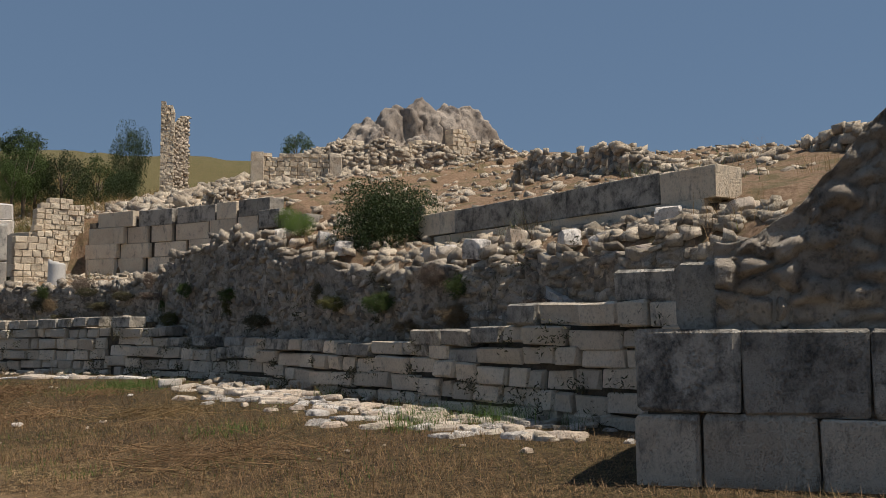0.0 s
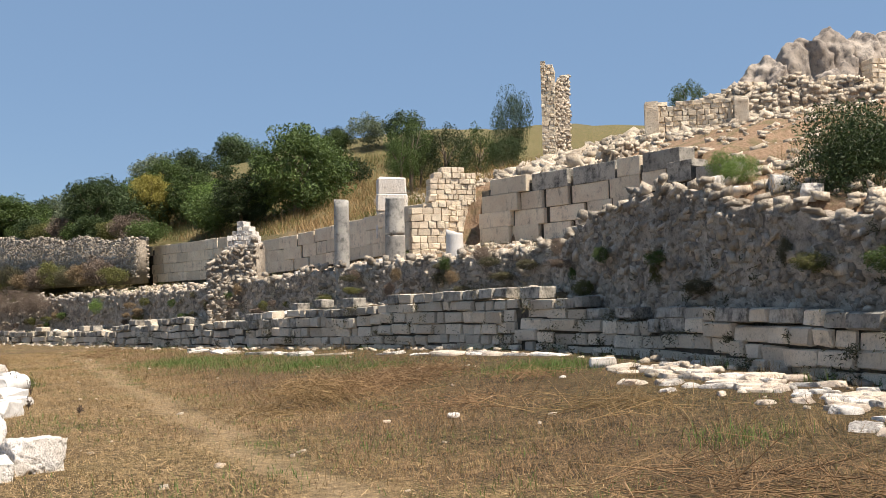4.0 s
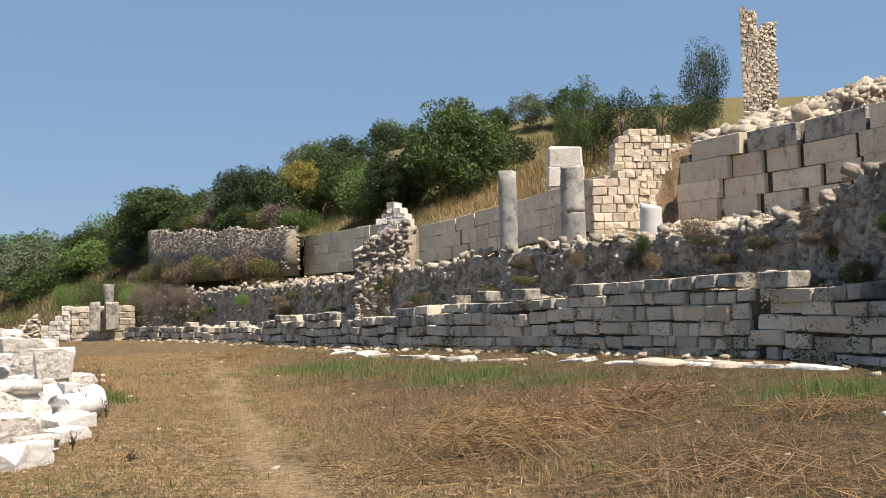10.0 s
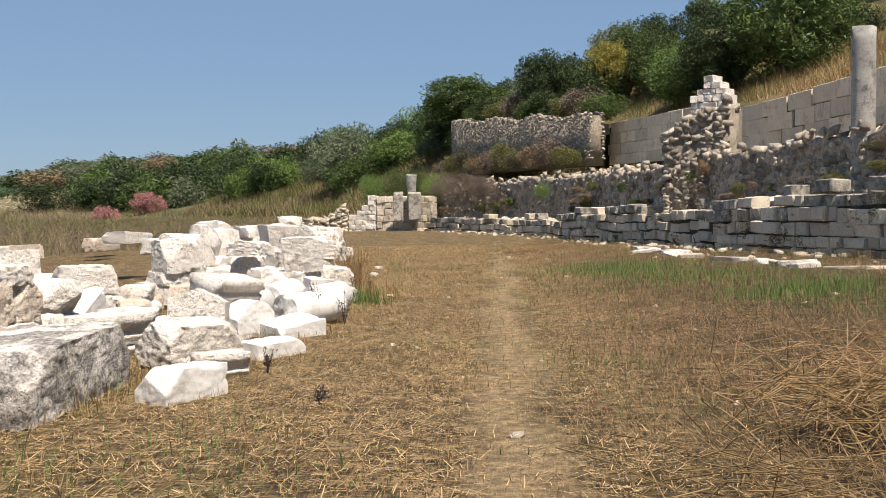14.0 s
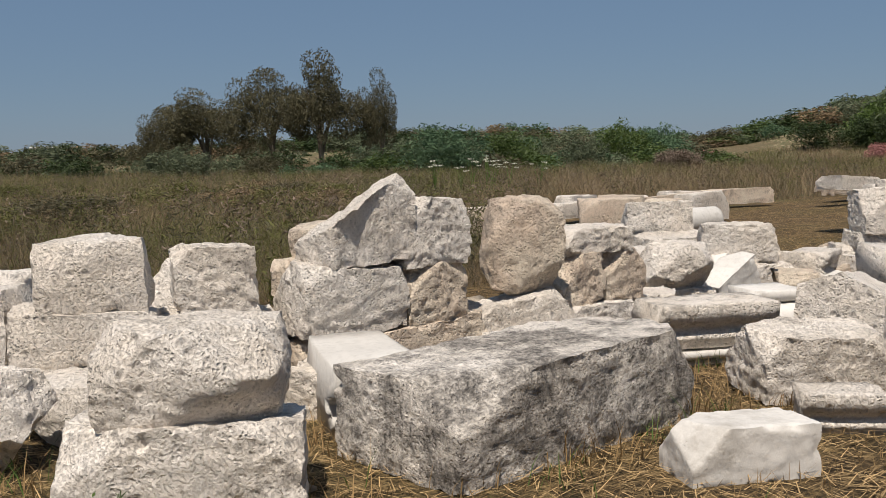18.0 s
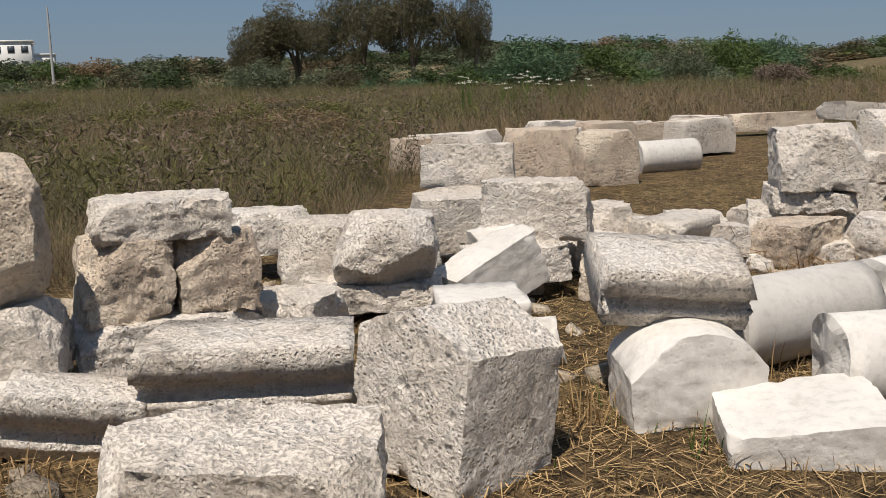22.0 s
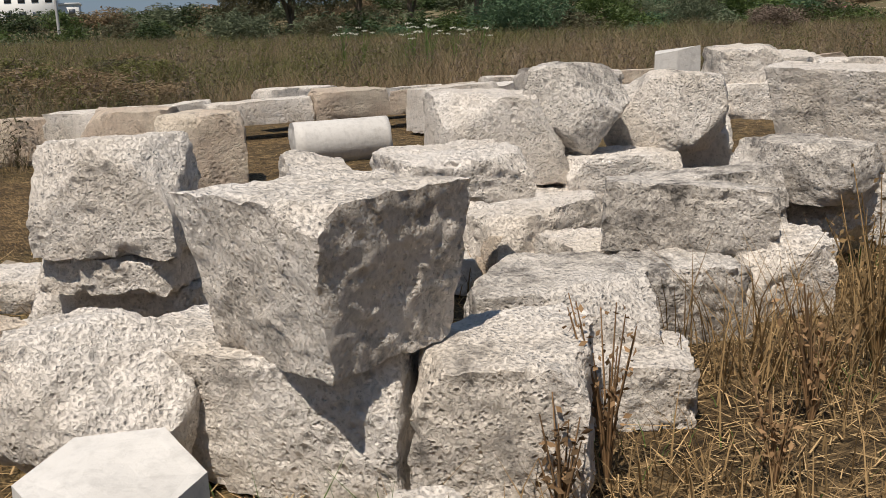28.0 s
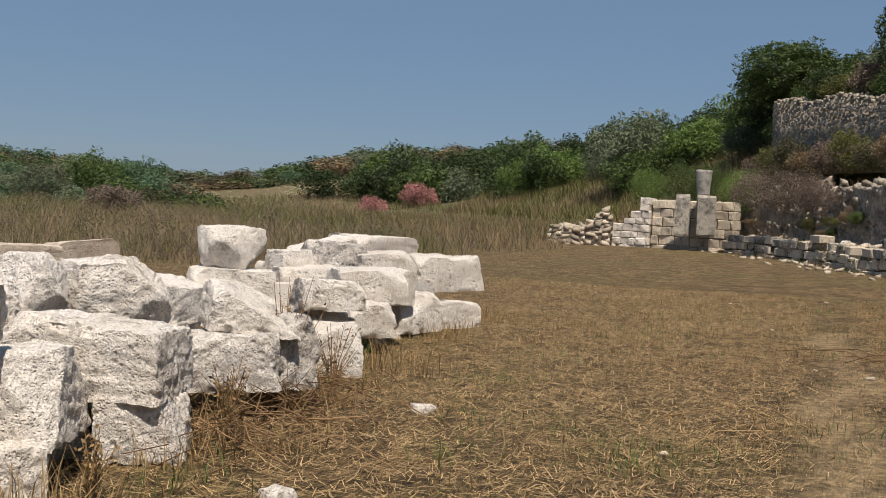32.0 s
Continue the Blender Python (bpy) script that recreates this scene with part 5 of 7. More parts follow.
def pier():
    body = thing("wall_near_pier", arr_mesh("wall_near_pier", box_template(2)[0] * np.array((1.75, 1.2, 0.65)) + np.array((1.85, 1.3, 0.6)), box_template(2)[1]), CORE,
                 "near pier of the terrace wall in large streaked blocks", "wall", kind="structure", m=PIER)
    rng = np.random.default_rng(61)
    z = 0.0
    for h, cuts in ((0.75, (0.0, 0.55, 1.5, 2.6, 3.6)), (0.72, (0.0, 0.9, 1.9, 2.5, 3.6))):
        for a, b in zip(cuts, cuts[1:]):
            ob_ = part("ashlar_block", ashlar_piece(int(rng.integers(8)), TOPSTONE if z else GREY, (b - a) / h, 0.6), None, body)
            ob_.matrix_local = pose((a + b) / 2, 0.32 + rng.uniform(-0.01, 0.03), z + h / 2) @ Matrix.Diagonal((b - a - 0.012, 0.64, h - 0.012, 1))
        for a, b in ((0.65, 1.5), (1.52, 2.5)):
            ob_ = part("ashlar_block", ashlar_piece(int(rng.integers(8)), CREAM), None, body)
            ob_.matrix_local = pose(0.3 + rng.uniform(-0.02, 0.02), (a + b) / 2, z + h / 2) @ Matrix.Diagonal((0.6, b - a - 0.012, h - 0.012, 1))
        z += h
    for a, b, y0, h in ((0.3, 1.3, 0.5, 0.62),):
        ob_ = part("ashlar_block", ashlar_piece(3, TOPSTONE), None, body)
        ob_.matrix_local = pose((a + b) / 2, y0 + 0.35, z + h / 2) @ Matrix.Diagonal((b - a, 0.8, h, 1))


pier()
NEAR_A, NEAR_B, NEAR_T = Vector((5.50, -11.9)), Vector((7.3, -15.1)), 1.3
NEAR_U = (NEAR_B - NEAR_A).normalized()
thing("wall_near_rubble", mortared_face("wall_near_rubble", lambda w, back: (NEAR_A.x + NEAR_U.x * w - NEAR_U.y * (back - NEAR_T / 2), NEAR_A.y + NEAR_U.y * w + NEAR_U.x * (back - NEAR_T / 2)),
                                        0.0, 3.6, lambda w: 1.3, lambda w: 2.35 + 1.35 * smoothstep(0.2, 1.9, w), NEAR_T, 62, 0.27, 0.035, 0.15, 0.22), MORTARED,
      "near rubble wall of grey stones in old mortar", "wall", kind="structure")


# ---- crag above the ruins ----
def crag(x, y, z, l, d, h, seed, yaw=0):
    V, F = box_template(22)
    u = V / np.linalg.norm(V, axis=1, keepdims=True)
    P = (0.6 * V + 0.4 * u * 1.2) * np.array((l * 1.25, d, h)) / 2
    P = chip(P, np.random.default_rng(int(seed * 10) + 5), (l * 1.25, d, h), 16, 0.34)
    o = Vector((seed, seed * 2.0, 0))
    for i, p in enumerate(P):
        q = Vector((p[0] * 0.9, p[1] * 0.9, p[2] * 0.28)) + o
        k = noise.noise(q) + 0.6 * noise.noise(q * 2.3) + 0.4 * abs(noise.noise(q * 4.1))
        P[i] += np.array(u[i]) * np.array((1, 1, 0.6)) * (k * 0.45 - 0.35 * abs(noise.noise(q * 1.7 + Vector((7, 3, 1)))) + 0.25 * noise.noise(Vector(p) * 2.6))
    return P, F


def crags():
    top = empty("rock_crag", "fluted grey limestone crag rising above the ruins", "rock", m=pose(33, 22, 9))
    for i, (x, y, z, l, d, h) in enumerate(((28.2, 22.6, 11.0, 2.8, 3, 3.4), (30.2, 22.3, 11.8, 2.6, 3, 4.4), (32.0, 22.1, 12.3, 2.6, 3, 5.2), (33.7, 22.0, 12.6, 2.2, 3, 5.9), (35.3, 21.9, 12.6, 2.5, 3, 6.2),
                                            (36.9, 21.7, 12.6, 2.6, 3, 6.2), (38.3, 21.2, 11.6, 2.2, 2.6, 4.6), (39.7, 20.6, 10.6, 2.2, 2.4, 3.4), (31.8, 20.7, 11.4, 1.6, 1.8, 3.4), (35.9, 20.5, 11.0, 1.8, 1.8, 3.0))):
        P, F = crag(x, y, z, l, d, h, i * 3.3)
        part("crag_rock", arr_mesh("crag_rock", P, F), CLIFF, top, m=Matrix.Translation((x - 33, y - 22, z - 10)))


crags()


# ---- loose stones, kerb and paving ----
def kerb():
    rng = np.random.default_rng(71)
    pts = [(3.7, 24.0), (3.95, 22.0), (4.5, 19.0), (5.6, 15.6), (6.9, 12.4), (8.2, 9.3), (8.9, 7.2)]
    d = 0.0
    for (x0, y0), (x1, y1) in zip(pts, pts[1:]):
        ln = math.hypot(x1 - x0, y1 - y0)
        way = math.degrees(math.atan2(y1 - y0, x1 - x0))
        w = 0.0
        while w < ln:
            step = rng.uniform(0.35, 1.3)
            if rng.random() < 0.62:
                x, y = x0 + (x1 - x0) * (w + step / 2) / ln, y0 + (y1 - y0) * (w + step / 2) / ln
                COUNT[0] += 1
                me = rock_mesh("boulder" if rng.random() < 0.4 else "slab", (step * 0.95, rng.uniform(0.3, 0.75), 0.2), COUNT[0], 6)
                ob_ = thing("kerb_stone", me, (BUFF, STAINED, WHITE)[COUNT[0] % 3], "flat pale kerb stone sunk in the grass before the wall", "kerb stone", "old kerb stones")
                ob_.matrix_world = pose(x + rng.normal(0, 0.15), y, gz(x, y) - rng.uniform(0.11, 0.17), rng.uniform(-4, 4), rng.uniform(-4, 4), way + rng.uniform(-14, 14))
            w += step


kerb()


def paving():
    """Broken bedrock paving at the foot of the wall, and loose stones over the field."""
    rng = np.random.default_rng(72)
    for k in range(190):
        u = rng.random()
        x, y = 9.0 - 2.6 * u + rng.normal(0, 0.7), 2.5 - 11.5 * u + rng.normal(0, 0.7)
        if x > 7.6 + (y + 7) * 0.12 + 0.3:
            x -= 1.0
        s = rng.uniform(0.30, 0.66) ** 2
        COUNT[0] += 1
        ob_ = thing("paving_rock", rock_mesh("boulder", (s * 1.4, s, 0.16), COUNT[0], 6), (BUFF, STAINED, BUFF)[k % 3], "flat pale rock of broken paving in the grass", "rock", "broken paving rocks")
        ob_.matrix_world = pose(x, y, gz(x, y) - rng.uniform(0.09, 0.14), rng.uniform(-7, 7), rng.uniform(-7, 7), rng.uniform(0, 180))
    C, S = [], []
    for k in range(650):
        which = rng.random()
        if which < 0.45:
            y = rng.uniform(1, 26)
            x = rng.uniform(-7.0, -3.2 if y < 13 else -4.8)
        elif which < 0.85:
            s = rng.uniform(S_A, S_M)
            x, y = foot(s, -abs(rng.normal(0.2, 0.7)))[:2]
        else:
            x, y = rng.uniform(-3, 7), rng.uniform(-14, 34)
        r = rng.uniform(0.012, 0.04) if which > 0.85 else rng.uniform(0.02, 0.10)
        C.append((x, y, gz(x, y) + r * 0.2))
        S.append((r * 1.3, r, r * 0.7))
    thing("scattered_pebbles", stone_heap("scattered_pebbles", C, S, rng.uniform(0, 6, len(C)), 73), PALE_RUBBLE, "small pale stones scattered over the field", "pebbles", kind="stuff")
    C, S = [], []
    for k in range(3200):
        s = rng.uniform(S_A, S_M)
        d2, d3 = of_plan(s, 4), of_plan(s, 6)
        x, y = foot(s, rng.uniform(d2 + 0.7, d3 - 0.1) if rng.random() < 0.7 else rng.uniform(0.5, d2))[:2]
        r = rng.uniform(0.16, 0.36) ** 2
        C.append((x, y, gz(x, y) + r * 0.15))
        S.append((r * 1.3, r, r * 0.7))
    for k in range(3400):
        x, y = rng.uniform(12, 38), rng.uniform(-9, 32)
        if along(x, y)[1][0] < 3.5:
            continue
        r = rng.uniform(0.17, 0.38) ** 2
        C.append((x, y, gz(x, y) + r * 0.1))
        S.append((r * 1.3, r, r * 0.7))
    for k in range(1900):
        x, y = rng.uniform(15, 28), rng.uniform(16, 37)
        if along(x, y)[1][0] < 6.2:
            continue
        r = rng.uniform(0.2, 0.52) ** 2
        C.append((x, y, gz(x, y) + r * 0.15))
        S.append((r * 1.3, r, r * 0.75))
    thing("terrace_rubble", stone_heap("terrace_rubble", C, S, rng.uniform(0, 6, len(C)), 74), PALE_RUBBLE, "loose rubble lying on the terraces and slope", "rubble", kind="stuff")


paving()


def terrace_boulders():
    """Large broken stones lying along the tops of the rubble walls."""
    rng = np.random.default_rng(76)
    shapes = []
    for k in range(10):
        me = rock_mesh("boulder" if k % 2 else "block", (1.0, rng.uniform(0.6, 0.9), rng.uniform(0.5, 0.75)), 800 + k, 8)
        me.materials.append((STAINED, BUFF, WHITE)[k % 3])
        shapes.append(me)
    for k in range(125):
        if k < 30:
            s = rng.uniform(S_A + 3, S_E)
            back = of_plan(s, 4) + rng.uniform(0.1, 1.3)
        else:
            s = rng.uniform(S_E, S_M)
            back = of_plan(s, 4) + rng.uniform(-0.1, 1.0) if k % 3 else rng.uniform(0.5, of_plan(s, 4) - 0.1)
        x, y, _, _ = foot(s, back)
        size = rng.uniform(0.22, 0.5) * (1.5 if k % 9 == 0 else 1.0)
        ob_ = thing("terrace_boulder", shapes[k % 10], None, "broken pale stone lying on the terrace wall", "boulder", "terrace boulders")
        ob_.matrix_world = pose(x, y, gz(x, y) - 0.14 * size, rng.uniform(-10, 10), rng.uniform(-10, 10), rng.uniform(0, 360)) @ Matrix.Diagonal((size, size, size, 1))


terrace_boulders()
ob = thing("upright_block", rock_mesh("wedge", (0.6, 0.4, 1.0), 830, 12), STAINED, "pale broken block leaning upright before the upper wall", "stone block")
ob.matrix_world = pose(8.95, -7.3, gz(8.95, -7.3) - 0.1, 4, 6, 60)
for x, y, s, w in ((8.0, 3.0, 0.5, 0.2), (-3.05, 20.5, 0.17, 0.08), (-2.8, 18.1, 0.18, 0.09), (3.4, -0.4, 0.2, 0.08)):
    COUNT[0] += 1
    ob = thing("loose_stone", rock_mesh("boulder", (s, s * 0.8, w), COUNT[0], 6), WHITE, "single pale stone lying on the dry grass", "stone", "single loose stones")
    ob.matrix_world = pose(x, y, gz(x, y) - 0.03, 0, 0, s * 300)


# ---- plants ----
def leaf_mesh(name, centres, normals_seed, size, small=False, long=1.6):
    """Many small leaves in one mesh, each a folded diamond of two triangles."""
    rng = np.random.default_rng(normals_seed)
    n = len(centres)
    a = rng.normal(size=(n, 3))
    a /= np.linalg.norm(a, axis=1, keepdims=True)
    b = np.cross(a, rng.normal(size=(n, 3)))
    b /= np.linalg.norm(b, axis=1, keepdims=True) + 1e-9
    c = np.cross(a, b)
    s = size * rng.uniform(0.6, 1.3, (n, 1))
    P = np.stack([centres - a * s * long / 2, centres + b * s * 0.42 + c * s * 0.12, centres + a * s * long / 2, centres - b * s * 0.42 + c * s * 0.12], 1)
    if small:
        return arr_mesh(name, P[:, :3].reshape(-1, 3), np.arange(n * 3).reshape(-1, 3))
    i = np.arange(n)[:, None] * 4
    F = np.concatenate([i + np.array([[0, 1, 2]]), i + np.array([[0, 2, 3]])])
    return arr_mesh(name, P.reshape(-1, 3), F)


def crown_points(n, clumps, size, seed, flat=0.35, tight=0.30, droop=0.0):
    """Leaf places in clumps over an uneven crown of the given size, standing on z = 0."""
    rng = np.random.default_rng(seed)
    u = rng.normal(size=(clumps, 3))
    u /= np.linalg.norm(u, axis=1, keepdims=True)
    u[:, 2] = np.where(u[:, 2] < -flat, -u[:, 2] * 0.3, u[:, 2])
    if flat > 0.9:
        u[:, 2] = u[:, 2] * 0.9 - 0.05
    r = rng.uniform(0.35, 1.0, (clumps, 1)) ** 0.6 * rng.uniform(0.8, 1.15, (clumps, 1))
    C = u * r * 0.80
    w = rng.uniform(0.5, 1.6, clumps)
    k = rng.choice(clumps, n, p=w / w.sum())
    q = rng.normal(size=(n, 3))
    q /= np.linalg.norm(q, axis=1, keepdims=True)
    P = C[k] + q * rng.uniform(0.5, 1.0, (n, 1)) ** 0.5 * tight * (0.6 + 0.5 * w[k])[:, None]
    P = P * np.array(size) / 2
    P[:, 2] += size[2] / 2
    P[:, 2] = np.maximum(P[:, 2], 0.02)
    if clumps == 34:
        P[:, :2] *= (0.55 + 0.75 * np.clip(P[:, 2], 0, 1) ** 0.7)[:, None]
    return P


def tube(points, radii, sides=5):
    """A tapered limb through points, as arrays."""
    V, F = [], []
    pts = [Vector(p) for p in points]
    for i, (p, r) in enumerate(zip(pts, radii)):
        d = (pts[min(i + 1, len(pts) - 1)] - pts[max(i - 1, 0)]).normalized()
        a = d.orthogonal().normalized()
        b = d.cross(a)
        for k in range(sides):
            t = 2 * math.pi * k / sides
            V.append(p + (a * math.cos(t) + b * math.sin(t)) * r)
    for i in range(len(pts) - 1):
        for k in range(sides):
            q = i * sides + k
            w = i * sides + (k + 1) % sides
            F.append((q, w, w + sides, q + sides))
    return np.array([v[:] for v in V]), np.array(F)


def merge(pieces):
    V, F, o = [], [], 0
    for v, f in pieces:
        V.append(v)
        F.append(f + o)
        o += len(v)
    return np.vstack(V), np.vstack(F)


def trunk_pieces(h, spread, seed, limbs=6, r=0.12):
    """A tapered trunk and its limbs, each a mesh of its own."""
    rng = np.random.default_rng(seed)
    out = [arr_mesh("trunk", *tube([(0, 0, -0.2), (0.05 * h * rng.normal(), 0.04 * h, h * 0.25), (0.02, 0.03, h * 0.62)], [r, r * 0.8, r * 0.45], 7), True)]
    for k in range(limbs):
        t = 6.283 * k / limbs + rng.uniform(-0.4, 0.4)
        z0 = h * rng.uniform(0.12, 0.5)
        e = Vector((math.cos(t) * spread * rng.uniform(0.5, 0.9), math.sin(t) * spread * rng.uniform(0.5, 0.9), h * rng.uniform(0.6, 1.0)))
        m_ = Vector((e.x * 0.4, e.y * 0.4, z0 + (e.z - z0) * 0.55))
        out.append(arr_mesh("limb", *tube([(0.02, 0.03, z0), m_, e], [r * 0.5, r * 0.32, r * 0.1], 5), True))
    for me in out:
        me.materials.append(BARK)
    return out


BUSH = {}


def bush_meshes(key, variant, n, clumps, leaf, tight):
    """Shared crown and stem meshes of unit size (1 m wide and high)."""
    k = (key, variant)
    if k not in BUSH:
        BUSH[k] = (leaf_mesh("crown", crown_points(n, clumps, (1, 1, 1), 500 + variant * 7 + len(key), 0.35 if key == "gum" else 1.1, tight), 600 + variant, leaf, True),
                   trunk_pieces(0.8, 0.34, 700 + variant, 6, 0.030))
    return BUSH[k]


CROWN_COPY = {}


def plant(name, label, category, group, x, y, w, h, material, variant=0, style="bush", z=None, yaw=None):
    """A tree or bush: stems and a leafy crown, scaled to its width and height."""
    n, clumps, leaf, tight = {"bush": (5200, 110, 0.034, 0.17), "tree": (20000, 210, 0.023, 0.125), "fine": (12000, 90, 0.020, 0.25), "far": (1500, 46, 0.060, 0.28), "airy": (9000, 110, 0.020, 0.14), "gum": (16000, 34, 0.021, 0.24), "dense": (30000, 70, 0.020, 0.34)}[style]
    crown, trunk = bush_meshes(style, variant % 4, n, clumps, leaf, tight)
    key = (style, variant % 4, material.name)
    if key not in CROWN_COPY:
        me = crown.copy()
        me.materials.append(material)
        CROWN_COPY[key] = me
    if z is None and math.hypot(x, y) > 75:
        z, h = gz(x, y) - 1.0, h + 1.0
    top = empty(name, label, category, group, m=pose(x, y, gz(x, y) - 0.05 if z is None else z, 0, 0, (variant * 77.7) % 360 if yaw is None else yaw))
    top.scale = (w, w, h)
    part("crown", CROWN_COPY[key], None, top)
    if style in ("tree", "airy", "gum"):
        for me in trunk:
            part(me.name.split(".")[0], me, None, top)
    return top


# trees on the terrace and the hill behind it
plant("fig_tree", "broad green fig tree above the upper wall", "tree", "", 13.1, 44.3, 7.8, 7.4, LEAF, 0, "tree", 6.6)
plant("fig_tree", "broad green fig tree above the upper wall", "tree", "", 10.2, 46.0, 4.6, 4.0, LEAF_DARK, 1, "tree", 6.6)
plant("yellow_shrub", "yellowing broad shrub on the hillside", "shrub", "", 6.2, 57.5, 4.2, 4.9, LEAF_YELLOW, 2, "tree", 7.4)
plant("green_tree", "rounded green tree on the hillside", "tree", "", 8.9, 56.0, 4.6, 5.1, LEAF, 3, "tree", 7.4)
plant("green_tree", "dense dark green tree above a retaining wall", "tree", "", 2.4, 60.5, 5.0, 5.7, LEAF_DARK, 1, "tree", 6.6)
plant("green_tree", "dense green tree above a retaining wall", "tree", "", -3.6, 72.0, 8.6, 5.0, LEAF, 2, "tree", 7.3)
plant("cypress", "dark narrow conifer behind the tower remnant", "tree", "", 20.2, 29.6, 2.2, 4.4, LEAF_DARK, 0, "fine", 8.6)
plant("cypress", "dark bush at the foot of the tower remnant", "bush", "", 19.3, 28.5, 2.0, 1.9, LEAF_DARK, 2, "fine", 8.2)
for i, (x, y, w, h) in enumerate(((17.3, 36.0, 3.4, 4.3), (19.3, 35.6, 3.2, 3.6), (21.6, 36.4, 3.4, 3.8), (18.4, 37.5, 3.0, 3.4), (16.4, 35.4, 2.2, 2.6), (22.9, 36.0, 2.4, 3.0))):
    plant("oleander_bush", "open leafy shrub on the grassy slope", "shrub", "slope shrubs", x, y, w, h + 0.6, LEAF_DARK if i % 2 else LEAF, i, "airy", 8.2)
plant("rock_shrub", "small green shrub growing on the crag", "shrub", "crag shrubs", 27.0, 24.5, 2.2, 2.6, LEAF, 1, "airy", 10.0)
plant("rock_shrub", "dry dark shrub hanging on the crag", "shrub", "crag shrubs", 32.9, 19.6, 2.6, 1.5, LEAF_GREY, 2, "fine", 9.4)
plant("rock_shrub", "dry dark shrub hanging on the crag", "shrub", "crag shrubs", 36.0, 18.0, 2.2, 2.2, LEAF_GREY, 3, "fine", 9.2)
plant("wall_bush", "large round dark bush growing from the rubble wall", "bush", "", 12.1, 0.3, 2.6, 2.9, LEAF_DARK, 0, "dense", 2.6)
plant("wall_tuft", "bright green tuft on top of the rubble wall", "bush", "wall tufts", 12.0, 4.2, 0.75, 0.85, LEAF_BRIGHT, 1, "fine", 4.2)
plant("wall_tuft", "bright green tuft on top of the rubble wall", "bush", "wall tufts", 11.4, 2.9, 0.85, 0.8, LEAF_BRIGHT, 2, "fine", 3.9)
plant("wall_plant", "feathery green plant on the near rubble wall", "bush", "wall tufts", 6.6, -13.7, 1.1, 1.2, LEAF_BRIGHT, 3, "airy", 3.3)
plant("wall_plant", "feathery dry plant on the near rubble wall", "bush", "wall tufts", 6.2, -12.9, 0.8, 0.7, LEAF_GREY, 0, "airy", 2.5)
rng = np.random.default_rng(81)
for i in range(65):
    s = rng.uniform(S_E, S_M) if i % 6 else rng.uniform(S_A + 5, S_E)
    x, y, _, _ = foot(s, of_plan(s, 4) * rng.uniform(0.55, 1.0))
    plant("wall_weed", "low weed rooted in the terrace walls", "weed", "wall weeds", x, y, rng.uniform(0.4, 0.9), rng.uniform(0.3, 0.7),
          (LEAF, LEAF_BROWN, SCRUB_GREEN, TWIG, SCRUB)[i % 5], i, "bush", of_plan(s, 3) + rng.uniform(-0.1, 0.9))
for i, (x, y, w, h, m_) in enumerate(((-2.6, 52.6, 2.2, 2.1, TWIG), (-1.4, 50.6, 1.8, 1.8, TWIG), (-3.9, 54.6, 1.9, 2.0, TWIG), (-4.6, 57.6, 2.2, 2.2, LEAF_BRIGHT), (-7.0, 57.9, 2.6, 2.6, LEAF), (-8.8, 58.8, 2.4, 2.3, LEAF_BRIGHT), (-6.0, 58.9, 2.2, 2.6, LEAF), (1.6, 44.0, 0.9, 1.1, LEAF_BRIGHT))):
    plant("terrace_shrub", "shrub growing over the end of the terrace", "shrub", "terrace shrubs", x, y, w, h, m_, i, "fine", 1.7)
for i in range(9):
    u = (i + 0.5) / 9
    plant("wall_top_shrub", "shrub hanging over the far retaining wall", "shrub", "far wall shrubs", -3.8 + 8.6 * u + 0.9, 67.2 - 16.7 * u + 0.6, 2.6 + i % 3 * 0.5, 1.9 + i % 2 * 0.6, (LEAF, LEAF_DARK, SCRUB_GREEN, TWIG)[i % 4], i, "bush", 7.2 - 1.1 * u)
for i in range(10):
    u = (i + 0.5) / 10
    plant("terrace_scrub", "dry scrub at the foot of the far retaining wall", "shrub", "far wall shrubs", -3.8 + 8.6 * u - 1.3, 67.2 - 16.7 * u - 0.7, 2.2, 1.5 + i % 3 * 0.4, (TWIG, SCRUB_GREEN, LEAF_BROWN, SCRUB)[i % 4], i, "bush", 3.5)
for i in range(22):
    rng = np.random.default_rng(300 + i)
    x, y = rng.uniform(-42, -19), rng.uniform(5, 19)
    plant("thorn_bush", "olive thorn bush in the tall grass", "bush", "thorn bushes", x, y, rng.uniform(1.8, 3.6), rng.uniform(0.6, 1.2), (SCRUB_GREEN, LEAF_BROWN, SCRUB, SCRUB_GREEN)[i % 4], i, "bush")
# scrub over the hill
rng = np.random.default_rng(82)
k = 0
while k < 230:
    s = rng.uniform(s_of(5.5, 24.0), 175)
    d3 = of_plan(s, 6)
    back = d3 + 1.6 + rng.uniform(0, 1) ** 1.2 * (26 if s < 95 else 55)
    x, y, _, _ = foot(s, back)
    if s < 74 and x > 11:
        k += 0.4
        continue
    w = rng.uniform(2.6, 5.2) * (1.0 if s < 100 else 1.5)
    plant("hill_shrub", "dense evergreen shrub covering the hillside", "shrub", "hillside scrub", x, y, w, w * rng.uniform(0.6, 0.9),
          (LEAF, LEAF_DARK, LEAF, LEAF_DARK, LEAF_GREY, LEAF_BRIGHT)[int(rng.integers(6))], int(rng.integers(40)), "bush" if s < 140 else "far")
    k += 1
